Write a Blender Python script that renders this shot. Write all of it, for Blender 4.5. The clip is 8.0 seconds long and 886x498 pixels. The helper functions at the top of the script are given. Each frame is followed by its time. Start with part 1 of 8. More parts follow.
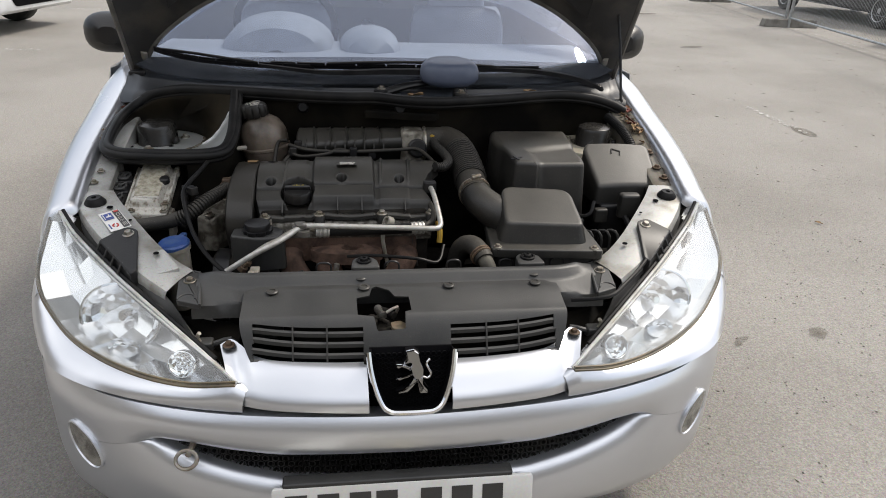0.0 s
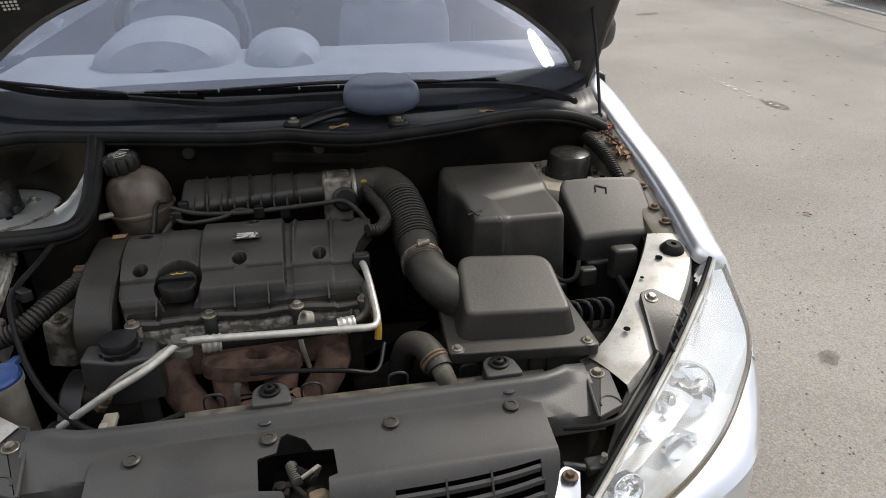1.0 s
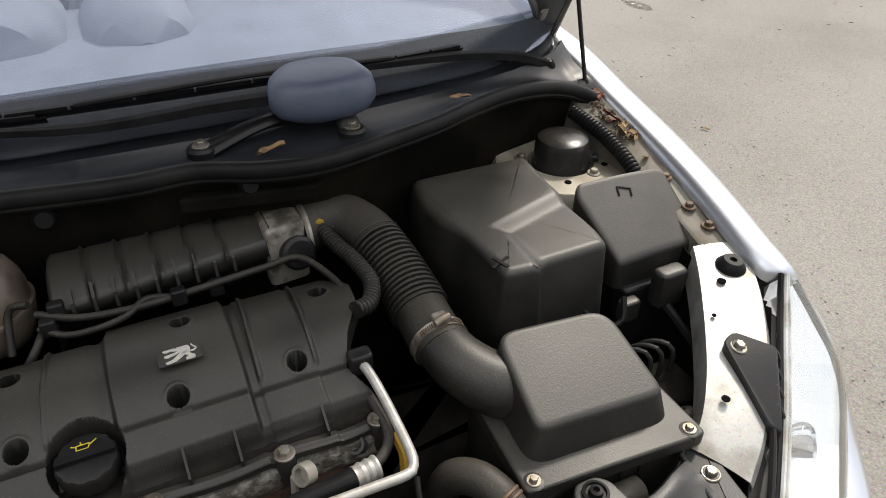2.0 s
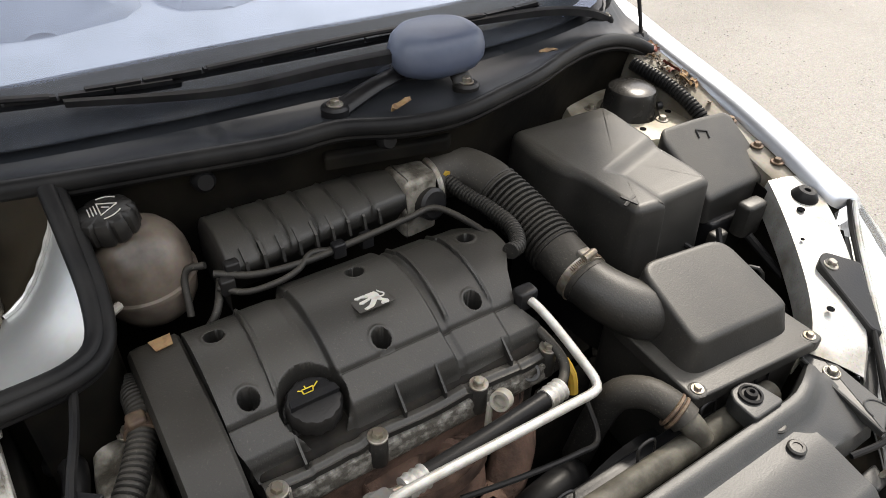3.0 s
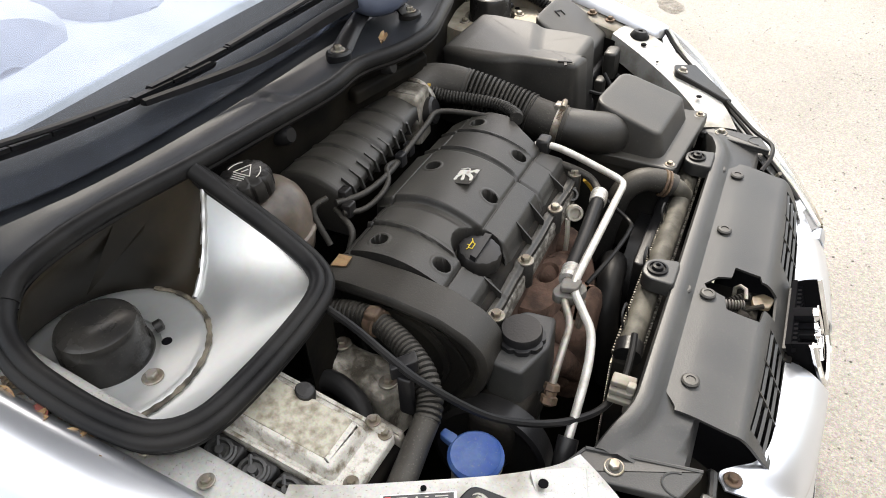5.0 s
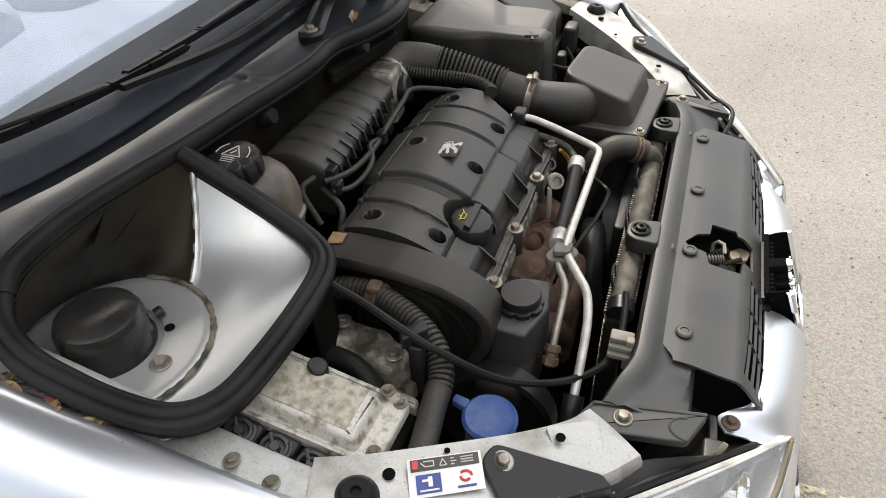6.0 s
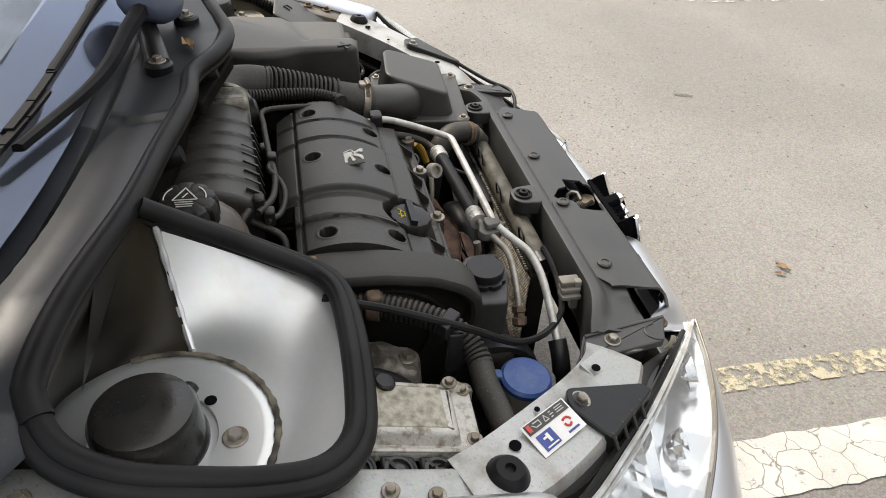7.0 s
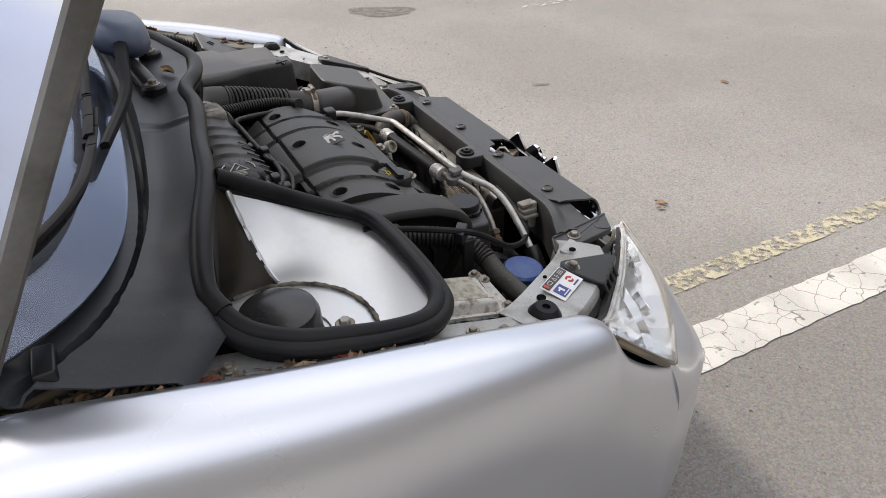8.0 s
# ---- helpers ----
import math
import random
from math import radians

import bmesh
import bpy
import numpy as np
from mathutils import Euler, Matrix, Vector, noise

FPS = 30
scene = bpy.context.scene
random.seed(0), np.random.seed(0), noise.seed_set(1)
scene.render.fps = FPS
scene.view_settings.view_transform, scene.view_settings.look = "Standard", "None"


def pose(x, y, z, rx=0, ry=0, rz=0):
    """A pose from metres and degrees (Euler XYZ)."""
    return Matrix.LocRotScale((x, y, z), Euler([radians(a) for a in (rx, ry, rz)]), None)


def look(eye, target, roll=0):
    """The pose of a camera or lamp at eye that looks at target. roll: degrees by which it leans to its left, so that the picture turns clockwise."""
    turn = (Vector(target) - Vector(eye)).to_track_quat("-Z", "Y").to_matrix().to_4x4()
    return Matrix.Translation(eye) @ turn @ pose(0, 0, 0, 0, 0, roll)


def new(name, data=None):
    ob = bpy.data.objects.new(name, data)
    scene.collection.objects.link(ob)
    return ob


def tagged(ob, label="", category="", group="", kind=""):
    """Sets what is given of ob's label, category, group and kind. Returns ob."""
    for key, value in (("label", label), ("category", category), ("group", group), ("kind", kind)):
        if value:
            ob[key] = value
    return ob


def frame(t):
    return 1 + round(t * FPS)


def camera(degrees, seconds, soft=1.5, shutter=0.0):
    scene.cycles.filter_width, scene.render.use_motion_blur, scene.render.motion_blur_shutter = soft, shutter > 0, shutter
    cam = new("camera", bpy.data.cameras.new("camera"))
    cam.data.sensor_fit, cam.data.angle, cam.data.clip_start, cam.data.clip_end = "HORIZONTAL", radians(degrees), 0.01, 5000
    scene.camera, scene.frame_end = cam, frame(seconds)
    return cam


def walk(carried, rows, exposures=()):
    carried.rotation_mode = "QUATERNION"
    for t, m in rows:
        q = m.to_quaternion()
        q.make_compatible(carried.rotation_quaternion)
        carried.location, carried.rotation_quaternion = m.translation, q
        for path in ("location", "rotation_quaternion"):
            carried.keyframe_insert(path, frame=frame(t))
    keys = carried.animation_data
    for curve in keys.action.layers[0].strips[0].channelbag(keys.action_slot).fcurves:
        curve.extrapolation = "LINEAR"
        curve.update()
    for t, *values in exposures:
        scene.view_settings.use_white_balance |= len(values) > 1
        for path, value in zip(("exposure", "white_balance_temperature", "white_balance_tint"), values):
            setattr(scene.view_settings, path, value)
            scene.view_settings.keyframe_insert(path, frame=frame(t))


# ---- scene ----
cam = camera(65.7, 8.0, 0.95)
PATH = [
    (0, (-0.099, 0.043, 1.387), (0.153, 1.837, 0.54), 2.2),
    (0.5, (-0.104, 0.19, 1.391), (0.355, 1.966, 0.594), 1.8),
    (1, (0.011, 0.518, 1.403), (0.366, 2.26, 0.488), 0.2),
    (1.2, (0.03, 0.602, 1.412), (0.341, 2.336, 0.466), -1.6),
    (2.3, (-0.183, 1.146, 1.424), (0.69, 2.476, 0.212), 3.3),
    (2.5, (-0.233, 1.175, 1.42), (0.67, 2.466, 0.188), 4.2),
    (3, (-0.416, 1.123, 1.427), (0.494, 2.423, 0.21), 2.3),
    (3.5, (-0.562, 1.237, 1.435), (0.59, 2.302, 0.194), 3.5),
    (4, (-0.707, 1.387, 1.437), (0.552, 2.183, 0.102), 0.7),
    (4.5, (-0.864, 1.364, 1.424), (0.489, 2.058, 0.126), 1.2),
    (5, (-0.96, 1.32, 1.438), (0.43, 2.028, 0.188), -2.5),
    (5.2, (-0.986, 1.313, 1.435), (0.419, 2.025, 0.202), -2.9),
    (6.3, (-1.016, 1.476, 1.4), (0.451, 1.803, 0.081), -1.8),
    (6.5, (-1.024, 1.587, 1.384), (0.499, 1.612, 0.089), 0.3),
    (7, (-1.088, 1.791, 1.395), (0.462, 1.396, 0.194), 3.9),
    (7.5, (-1.233, 1.929, 1.389), (0.393, 1.373, 0.367), 2.5),
    (8, (-1.291, 2.061, 1.389), (0.198, 1.313, 0.283), -1.2),
]
walk(cam, [(t, look(eye, target, roll)) for t, eye, target, roll in PATH],
     [(0, -0.10, 6800, 10), (1.2, -0.12, 6850, 10), (2.3, 0.14, 7000, 10), (3.0, 0.60, 7000, 10), (3.5, 0.86, 7000, 10), (4.0, 1.04, 7000, 10), (4.5, 1.09, 7000, 10), (5.2, 0.86, 7000, 10), (6.3, 0.40, 7000, 10), (7.0, 0.30, 7000, 10), (8.0, 0.02, 6700, 13)])

# ---- world and sun ----
SUN_ELEV, SUN_AZ = 51.0, 62.0     # azimuth clockwise from +y (towards the rear of the car)
world = bpy.data.worlds.new("world")
scene.world = world
world.use_nodes = True
wn, wl = world.node_tree.nodes, world.node_tree.links
sky = wn.new("ShaderNodeTexSky")
sky.sky_type, sky.sun_disc = "NISHITA", False
sky.sun_elevation, sky.sun_rotation = radians(SUN_ELEV), radians(SUN_AZ)
sky.air_density, sky.dust_density = 1.0, 2.5
# thin high cloud with soft edges, clearer towards the horizon
wcoord = wn.new("ShaderNodeTexCoord")
wnoise = wn.new("ShaderNodeTexNoise")
wnoise.inputs["Scale"].default_value, wnoise.inputs["Detail"].default_value = 1.5, 4
wl.new(wcoord.outputs["Generated"], wnoise.inputs["Vector"])
wramp = wn.new("ShaderNodeValToRGB")
wramp.color_ramp.elements[0].position, wramp.color_ramp.elements[1].position = 0.38, 0.74
wramp.color_ramp.elements[0].color, wramp.color_ramp.elements[1].color = (0.28, 0.28, 0.28, 1), (0.60, 0.60, 0.60, 1)
wl.new(wnoise.outputs["Fac"], wramp.inputs["Fac"])
wmix = wn.new("ShaderNodeMix")
wmix.data_type = "RGBA"
wmix.inputs["B"].default_value = (21.0, 21.2, 21.6, 1)
wup, wrise, wcover = wn.new("ShaderNodeSeparateXYZ"), wn.new("ShaderNodeMapRange"), wn.new("ShaderNodeMath")
wl.new(wcoord.outputs["Generated"], wup.inputs[0])
wrise.interpolation_type = "SMOOTHSTEP"
wrise.inputs["From Min"].default_value, wrise.inputs["From Max"].default_value = 0.25, 0.80
wrise.inputs["To Min"].default_value, wrise.inputs["To Max"].default_value = 0.30, 1.15
wl.new(wup.outputs["Z"], wrise.inputs["Value"])
wcover.operation = "MULTIPLY"
wl.new(wramp.outputs["Color"], wcover.inputs[0])
wl.new(wrise.outputs["Result"], wcover.inputs[1])
wl.new(wcover.outputs[0], wmix.inputs["Factor"])
wl.new(sky.outputs["Color"], wmix.inputs["A"])
wl.new(wmix.outputs["Result"], wn["Background"].inputs["Color"])
wn["Background"].inputs["Strength"].default_value = 0.145

sun = new("sun", bpy.data.lights.new("sun", "SUN"))
sun.data.energy, sun.data.angle, sun.data.color = 2.8, radians(7.0), (1.0, 0.96, 0.90)
az, el = radians(SUN_AZ), radians(SUN_ELEV)
toward = Vector((math.sin(az) * math.cos(el), math.cos(az) * math.cos(el), math.sin(el)))
sun.matrix_world = look(toward * 20, (0, 0, 0))


# ---- materials ----
def material(name, color, rough=0.5, metal=0.0, second=None, scale=8.0, spread=0.5, bump=0.0, bump_scale=60.0, grain=0.12,
             coat=0.0, low=0.42, high=0.62, spec=0.5, rough_var=0.1, specks=0.0, top_tint=None):
    """A surface with broad stains towards a second colour, a fine grain and a fine relief; level faces can take a paler
    dust tone, which also paints tops lit and sides dark.
    """
    m = bpy.data.materials.new(name)
    m.use_nodes = True
    n, l = m.node_tree.nodes, m.node_tree.links
    b = n["Principled BSDF"]
    co = n.new("ShaderNodeTexCoord")
    info = n.new("ShaderNodeObjectInfo")
    shift = n.new("ShaderNodeVectorMath")
    shift.operation = "ADD"
    l.new(co.outputs["Object"], shift.inputs[0])
    l.new(info.outputs["Random"], shift.inputs[1])
    big = n.new("ShaderNodeTexNoise")
    big.inputs["Scale"].default_value, big.inputs["Detail"].default_value = scale, 5
    l.new(shift.outputs[0], big.inputs["Vector"])
    ramp = n.new("ShaderNodeValToRGB")
    ramp.color_ramp.elements[0].position, ramp.color_ramp.elements[1].position = low, high
    l.new(big.outputs["Fac"], ramp.inputs["Fac"])
    mix = n.new("ShaderNodeMix")
    mix.data_type = "RGBA"
    mix.inputs["A"].default_value = (*color, 1)
    mix.inputs["B"].default_value = (*(second or tuple(c * (1 - spread * 0.5) for c in color)), 1)
    l.new(ramp.outputs["Color"], mix.inputs["Factor"])
    painted = mix.outputs["Result"]
    # level faces get the dust tone; lit tops and shaded sides are in it too
    if top_tint:
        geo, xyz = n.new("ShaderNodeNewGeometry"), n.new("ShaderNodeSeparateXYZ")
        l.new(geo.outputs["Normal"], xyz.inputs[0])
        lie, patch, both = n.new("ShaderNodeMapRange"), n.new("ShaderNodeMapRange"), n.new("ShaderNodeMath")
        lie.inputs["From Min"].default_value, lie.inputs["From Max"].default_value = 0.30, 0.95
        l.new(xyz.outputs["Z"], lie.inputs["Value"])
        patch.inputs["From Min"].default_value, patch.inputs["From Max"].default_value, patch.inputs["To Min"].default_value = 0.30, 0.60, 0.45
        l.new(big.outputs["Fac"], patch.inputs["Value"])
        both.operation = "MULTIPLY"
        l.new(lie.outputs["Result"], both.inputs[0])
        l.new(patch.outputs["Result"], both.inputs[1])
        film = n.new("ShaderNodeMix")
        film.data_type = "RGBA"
        film.inputs["B"].default_value = (*top_tint, 1)
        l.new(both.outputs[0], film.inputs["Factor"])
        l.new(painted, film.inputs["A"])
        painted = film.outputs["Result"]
    fine = n.new("ShaderNodeTexNoise")
    fine.inputs["Scale"].default_value, fine.inputs["Detail"].default_value = bump_scale * 3, 4
    l.new(shift.outputs[0], fine.inputs["Vector"])
    dark = n.new("ShaderNodeMix")
    dark.data_type, dark.blend_type = "RGBA", "OVERLAY"
    dark.inputs["Factor"].default_value = grain * 2
    l.new(painted, dark.inputs["A"])
    l.new(fine.outputs["Color"], dark.inputs["B"])
    if specks:
        sp = n.new("ShaderNodeTexNoise")
        sp.inputs["Scale"].default_value, sp.inputs["Detail"].default_value = 330, 2
        l.new(shift.outputs[0], sp.inputs["Vector"])
        spr = n.new("ShaderNodeMapRange")
        spr.inputs["From Min"].default_value, spr.inputs["From Max"].default_value = 0.62, 0.74
        spr.inputs["To Max"].default_value = specks
        l.new(sp.outputs["Fac"], spr.inputs["Value"])
        dust = n.new("ShaderNodeMix")
        dust.data_type = "RGBA"
        dust.inputs["B"].default_value = (0.20, 0.185, 0.15, 1)
        l.new(spr.outputs["Result"], dust.inputs["Factor"])
        l.new(dark.outputs["Result"], dust.inputs["A"])
        l.new(dust.outputs["Result"], b.inputs["Base Color"])
    else:
        l.new(dark.outputs["Result"], b.inputs["Base Color"])
    rr = n.new("ShaderNodeMapRange")
    rr.inputs["To Min"].default_value, rr.inputs["To Max"].default_value = max(0.02, rough - rough_var), min(1, rough + rough_var)
    l.new(big.outputs["Fac"], rr.inputs["Value"])
    l.new(rr.outputs["Result"], b.inputs["Roughness"])
    b.inputs["Metallic"].default_value = metal
    b.inputs["Coat Weight"].default_value = coat
    b.inputs["Coat Roughness"].default_value = 0.14
    b.inputs["Specular IOR Level"].default_value = spec
    if bump:
        rel = n.new("ShaderNodeTexNoise")
        rel.inputs["Scale"].default_value, rel.inputs["Detail"].default_value = bump_scale, 6
        l.new(shift.outputs[0], rel.inputs["Vector"])
        bp = n.new("ShaderNodeBump")
        bp.inputs["Strength"].default_value, bp.inputs["Distance"].default_value = bump, 0.004
        l.new(rel.outputs["Fac"], bp.inputs["Height"])
        l.new(bp.outputs["Normal"], b.inputs["Normal"])
    return m


def see_through(name, tint, gloss_rough, dust, dust_color, ior=1.5, sheen=(1, 1, 1)):
    """A clear pane: looks through, mirrors by angle, carries a film of dust."""
    m = bpy.data.materials.new(name)
    m.use_nodes = True
    n, l = m.node_tree.nodes, m.node_tree.links
    out = n["Material Output"]
    n.remove(n["Principled BSDF"])
    tr, gl, df = n.new("ShaderNodeBsdfTransparent"), n.new("ShaderNodeBsdfGlossy"), n.new("ShaderNodeBsdfDiffuse")
    tr.inputs["Color"].default_value = (*tint, 1)
    gl.inputs["Roughness"].default_value, gl.inputs["Color"].default_value = gloss_rough, (*sheen, 1)
    df.inputs["Color"].default_value = (*dust_color, 1)
    co = n.new("ShaderNodeTexCoord")
    no = n.new("ShaderNodeTexNoise")
    no.inputs["Scale"].default_value, no.inputs["Detail"].default_value = 6, 6
    l.new(co.outputs["Object"], no.inputs["Vector"])
    mr = n.new("ShaderNodeMapRange")
    mr.inputs["To Min"].default_value, mr.inputs["To Max"].default_value = dust * 0.5, dust * 1.5
    l.new(no.outputs["Fac"], mr.inputs["Value"])
    m1, m2 = n.new("ShaderNodeMixShader"), n.new("ShaderNodeMixShader")
    l.new(mr.outputs["Result"], m1.inputs[0])
    l.new(tr.outputs[0], m1.inputs[1])
    l.new(df.outputs[0], m1.inputs[2])
    lw = n.new("ShaderNodeLayerWeight")
    lw.inputs["Blend"].default_value = 0.5
    pw, ml = n.new("ShaderNodeMath"), n.new("ShaderNodeMath")
    pw.operation, ml.operation = "POWER", "MULTIPLY_ADD"
    pw.inputs[1].default_value = 5.0
    f0 = ((ior - 1) / (ior + 1)) ** 2
    ml.inputs[1].default_value, ml.inputs[2].default_value = 1 - f0, f0
    l.new(lw.outputs["Facing"], pw.inputs[0])
    l.new(pw.outputs[0], ml.inputs[0])
    l.new(ml.outputs[0], m2.inputs[0])
    l.new(m1.outputs[0], m2.inputs[1])
    l.new(gl.outputs[0], m2.inputs[2])
    l.new(m2.outputs[0], out.inputs["Surface"])
    return m


SILVER = material("silver_paint", (0.70, 0.72, 0.76), 0.29, 0.88, (0.66, 0.68, 0.72), 3, coat=0.25, bump_scale=300, grain=0.05, rough_var=0.05)
PANEL = material("dull_silver_panel", (0.45, 0.45, 0.43), 0.42, 0.45, (0.20, 0.18, 0.145), 16, low=0.46, high=0.72, bump=0.06, bump_scale=90, specks=0.75)
TUBPAINT = material("tub_silver_paint", (0.62, 0.63, 0.62), 0.34, 0.72, (0.40, 0.35, 0.27), 7, low=0.60, high=0.84, bump=0.012, bump_scale=40, rough_var=0.05, grain=0.05)
DIRTYPAINT = material("dusty_silver_paint", (0.22, 0.205, 0.175), 0.6, 0.2, (0.14, 0.12, 0.09), 12, bump=0.15)
PLASTIC = material("dusty_black_plastic", (0.012, 0.0115, 0.0105), 0.46, 0.0, (0.022, 0.0205, 0.018), 10, bump=0.10, bump_scale=420, grain=0.35, spec=0.55, specks=0.15, top_tint=(0.039, 0.036, 0.030))
# brighter copy of PLASTIC: dust plus sunlight painted into battery and fuse lids
LIDPLASTIC = material("sunlit_dusty_plastic", (0.013, 0.0125, 0.0115), 0.46, 0.0, (0.024, 0.0225, 0.020), 10, bump=0.10, bump_scale=420, grain=0.35, spec=0.55, specks=0.15, top_tint=(0.054, 0.050, 0.042))
# darker copy of PLASTIC: the timing cover's shading is put into the colour
TIMING_M = material("shaded_black_plastic", (0.011, 0.0105, 0.0095), 0.44, 0.0, (0.020, 0.018, 0.015), 12, bump=0.10, bump_scale=420, grain=0.3, spec=0.45, specks=0.1, top_tint=(0.026, 0.023, 0.018))
PLASTIC_GREY = material("weathered_grey_plastic", (0.018, 0.0185, 0.0185), 0.45, 0.0, (0.034, 0.0335, 0.031), 9, bump=0.10, bump_scale=400, grain=0.3, spec=0.5, specks=0.12, top_tint=(0.039, 0.039, 0.038))
PLASTIC_DARK = material("black_plastic", (0.009, 0.009, 0.010), 0.36, 0.0, (0.016, 0.015, 0.014), 9, bump=0.08, bump_scale=300, spec=0.35)
SCUTTLE = material("scuttle_plastic", (0.016, 0.018, 0.021), 0.37, 0.0, (0.028, 0.030, 0.034), 5, bump=0.02, bump_scale=250, grain=0.15, spec=0.34, specks=0.08)
WIPERPL = material("faded_wiper_plastic", (0.075, 0.092, 0.14), 0.42, 0.0, (0.10, 0.12, 0.17), 10, bump=0.06, bump_scale=400, grain=0.1)
RUBBER = material("black_rubber", (0.009, 0.009, 0.0095), 0.42, 0.0, (0.016, 0.0155, 0.015), 14, bump=0.06, bump_scale=300, spec=0.16)
HOSE = material("dusty_rubber_hose", (0.012, 0.0115, 0.0105), 0.55, 0.0, (0.024, 0.022, 0.019), 10, bump=0.15, bump_scale=200, spec=0.35, specks=0.3, top_tint=(0.050, 0.045, 0.037))
CAST = material("dirty_cast_aluminium", (0.30, 0.28, 0.24), 0.55, 0.45, (0.085, 0.074, 0.058), 30, bump=0.6, bump_scale=120, low=0.42, high=0.60, specks=0.6)
ECU_M = material("weathered_ecu_aluminium", (0.52, 0.50, 0.45), 0.5, 0.12, (0.20, 0.17, 0.125), 75, bump=0.5, bump_scale=140, low=0.50, high=0.68, specks=0.8)
ALU = material("aluminium_pipe", (0.50, 0.49, 0.46), 0.42, 0.5, (0.40, 0.385, 0.35), 60, bump=0.08, bump_scale=150)
STEEL = material("zinc_steel", (0.34, 0.32, 0.28), 0.45, 0.7, (0.20, 0.17, 0.13), 40, bump=0.1)
RUST = material("rusty_iron", (0.122, 0.078, 0.060), 0.85, 0.0, (0.054, 0.037, 0.030), 30, low=0.44, high=0.66, spec=0.1, bump=0.5, bump_scale=160)
RUSTBOLT = material("rusty_bolt", (0.14, 0.095, 0.062), 0.6, 0.3, (0.075, 0.05, 0.034), 60, bump=0.3)
BLOCK = material("grimy_engine_metal", (0.014, 0.013, 0.012), 0.7, 0.0, (0.027, 0.024, 0.020), 14, bump=0.4, bump_scale=90, spec=0.05)
# near-black: grime plus the bay's own shade put into one colour
BAYDARK = material("grimy_shaded_black", (0.006, 0.0057, 0.0052), 0.6, 0.0, (0.013, 0.0115, 0.009), 8, bump=0.25, bump_scale=60, spec=0.02)
TANK = material("stained_tank_plastic", (0.15, 0.122, 0.098), 0.34, 0.0, (0.045, 0.035, 0.027), 13, bump=0.05)
# darkened tub paint: brown dirt, with the rear wall's shade mixed in
TUBDARK = material("shaded_stained_paint", (0.025, 0.020, 0.013), 0.40, 0.05, (0.008, 0.0066, 0.0045), 7, bump=0.04, bump_scale=60, spec=0.2)
HEADM = material("corroded_head_edge", (0.10, 0.092, 0.078), 0.75, 0.0, (0.34, 0.325, 0.29), 80, bump=0.6, bump_scale=220, low=0.46, high=0.70, spec=0.2)
HEADER = material("dusty_header_plastic", (0.092, 0.086, 0.070), 0.6, 0.0, (0.050, 0.046, 0.037), 40, spec=0.25, bump=0.15, bump_scale=150)
# darker than DIRTYPAINT: shade on the bonnet fold is part of this grey
BONEDGE = material("dark_dusty_metal", (0.13, 0.125, 0.115), 0.55, 0.1, (0.07, 0.065, 0.055), 12, bump=0.12)
HOUSING = material("lamp_housing_silver", (0.94, 0.94, 0.95), 0.14, 0.72, (0.86, 0.87, 0.88), 8, rough_var=0.05, grain=0.03, bump=0.12, bump_scale=22)
WIPER_M = material("matt_black_wiper", (0.010, 0.010, 0.011), 0.6, 0.0, (0.016, 0.016, 0.017), 20, spec=0.08, bump=0.05)
SEALANT = material("grimy_sealant", (0.15, 0.13, 0.095), 0.7, 0.0, (0.03, 0.025, 0.018), 45, low=0.42, high=0.58, bump=0.5, bump_scale=120)
TOWERBEIGE = material("dusty_beige_paint", (0.40, 0.37, 0.30), 0.5, 0.2, (0.24, 0.21, 0.16), 14, bump=0.1)
CAPM = material("dusty_black_cap", (0.016, 0.0155, 0.015), 0.24, 0.0, (0.026, 0.0245, 0.022), 18, bump=0.04, bump_scale=200, specks=0.08)
OLDLABEL = material("mottled_old_label", (0.40, 0.375, 0.30), 0.55, 0.0, (0.20, 0.175, 0.125), 80, bump=0.1, bump_scale=120, low=0.44, high=0.66)
LENSRIM = material("clear_lens_flange", (0.55, 0.56, 0.55), 0.25, 0.0, (0.36, 0.35, 0.31), 20, bump=0.05)
LENSEDGE = material("yellowed_lens_edge", (0.17, 0.135, 0.08), 0.35, 0.0, (0.085, 0.07, 0.045), 12, bump=0.05)
BANDM = material("matt_black_edge_band", (0.010, 0.010, 0.012), 0.55, 0.0, (0.022, 0.022, 0.024), 12, bump=0.04, bump_scale=200, spec=0.2)
TAN = material("tan_lever_plastic", (0.17, 0.13, 0.085), 0.45, 0.0, (0.10, 0.078, 0.05), 20)
NECK = material("milky_plastic", (0.36, 0.34, 0.29), 0.4, 0.0, (0.22, 0.2, 0.16), 12)
BLUE = material("blue_plastic_cap", (0.015, 0.055, 0.21), 0.45, 0.0, (0.04, 0.085, 0.22), 40, bump=0.08, specks=0.25)
CHROME = material("chrome", (0.80, 0.81, 0.82), 0.08, 1.0, (0.7, 0.7, 0.71), 12, rough_var=0.04, grain=0.02)
REFLECTOR = material("headlight_reflector", (0.95, 0.95, 0.95), 0.06, 1.0, (0.8, 0.81, 0.82), 8, rough_var=0.05, grain=0.02)
LABELWHITE = material("white_sticker", (0.75, 0.74, 0.71), 0.4, 0.0, (0.66, 0.64, 0.60), 20)
LABELBLUE = material("blue_print", (0.03, 0.06, 0.26), 0.4)
LABELBLACK = material("black_print", (0.045, 0.043, 0.042), 0.5)
LABELRED = material("red_print", (0.55, 0.05, 0.04), 0.45)
YELLOW = material("yellow_print", (0.72, 0.55, 0.03), 0.5)
CREAM = material("cream_print", (0.62, 0.60, 0.54), 0.5)
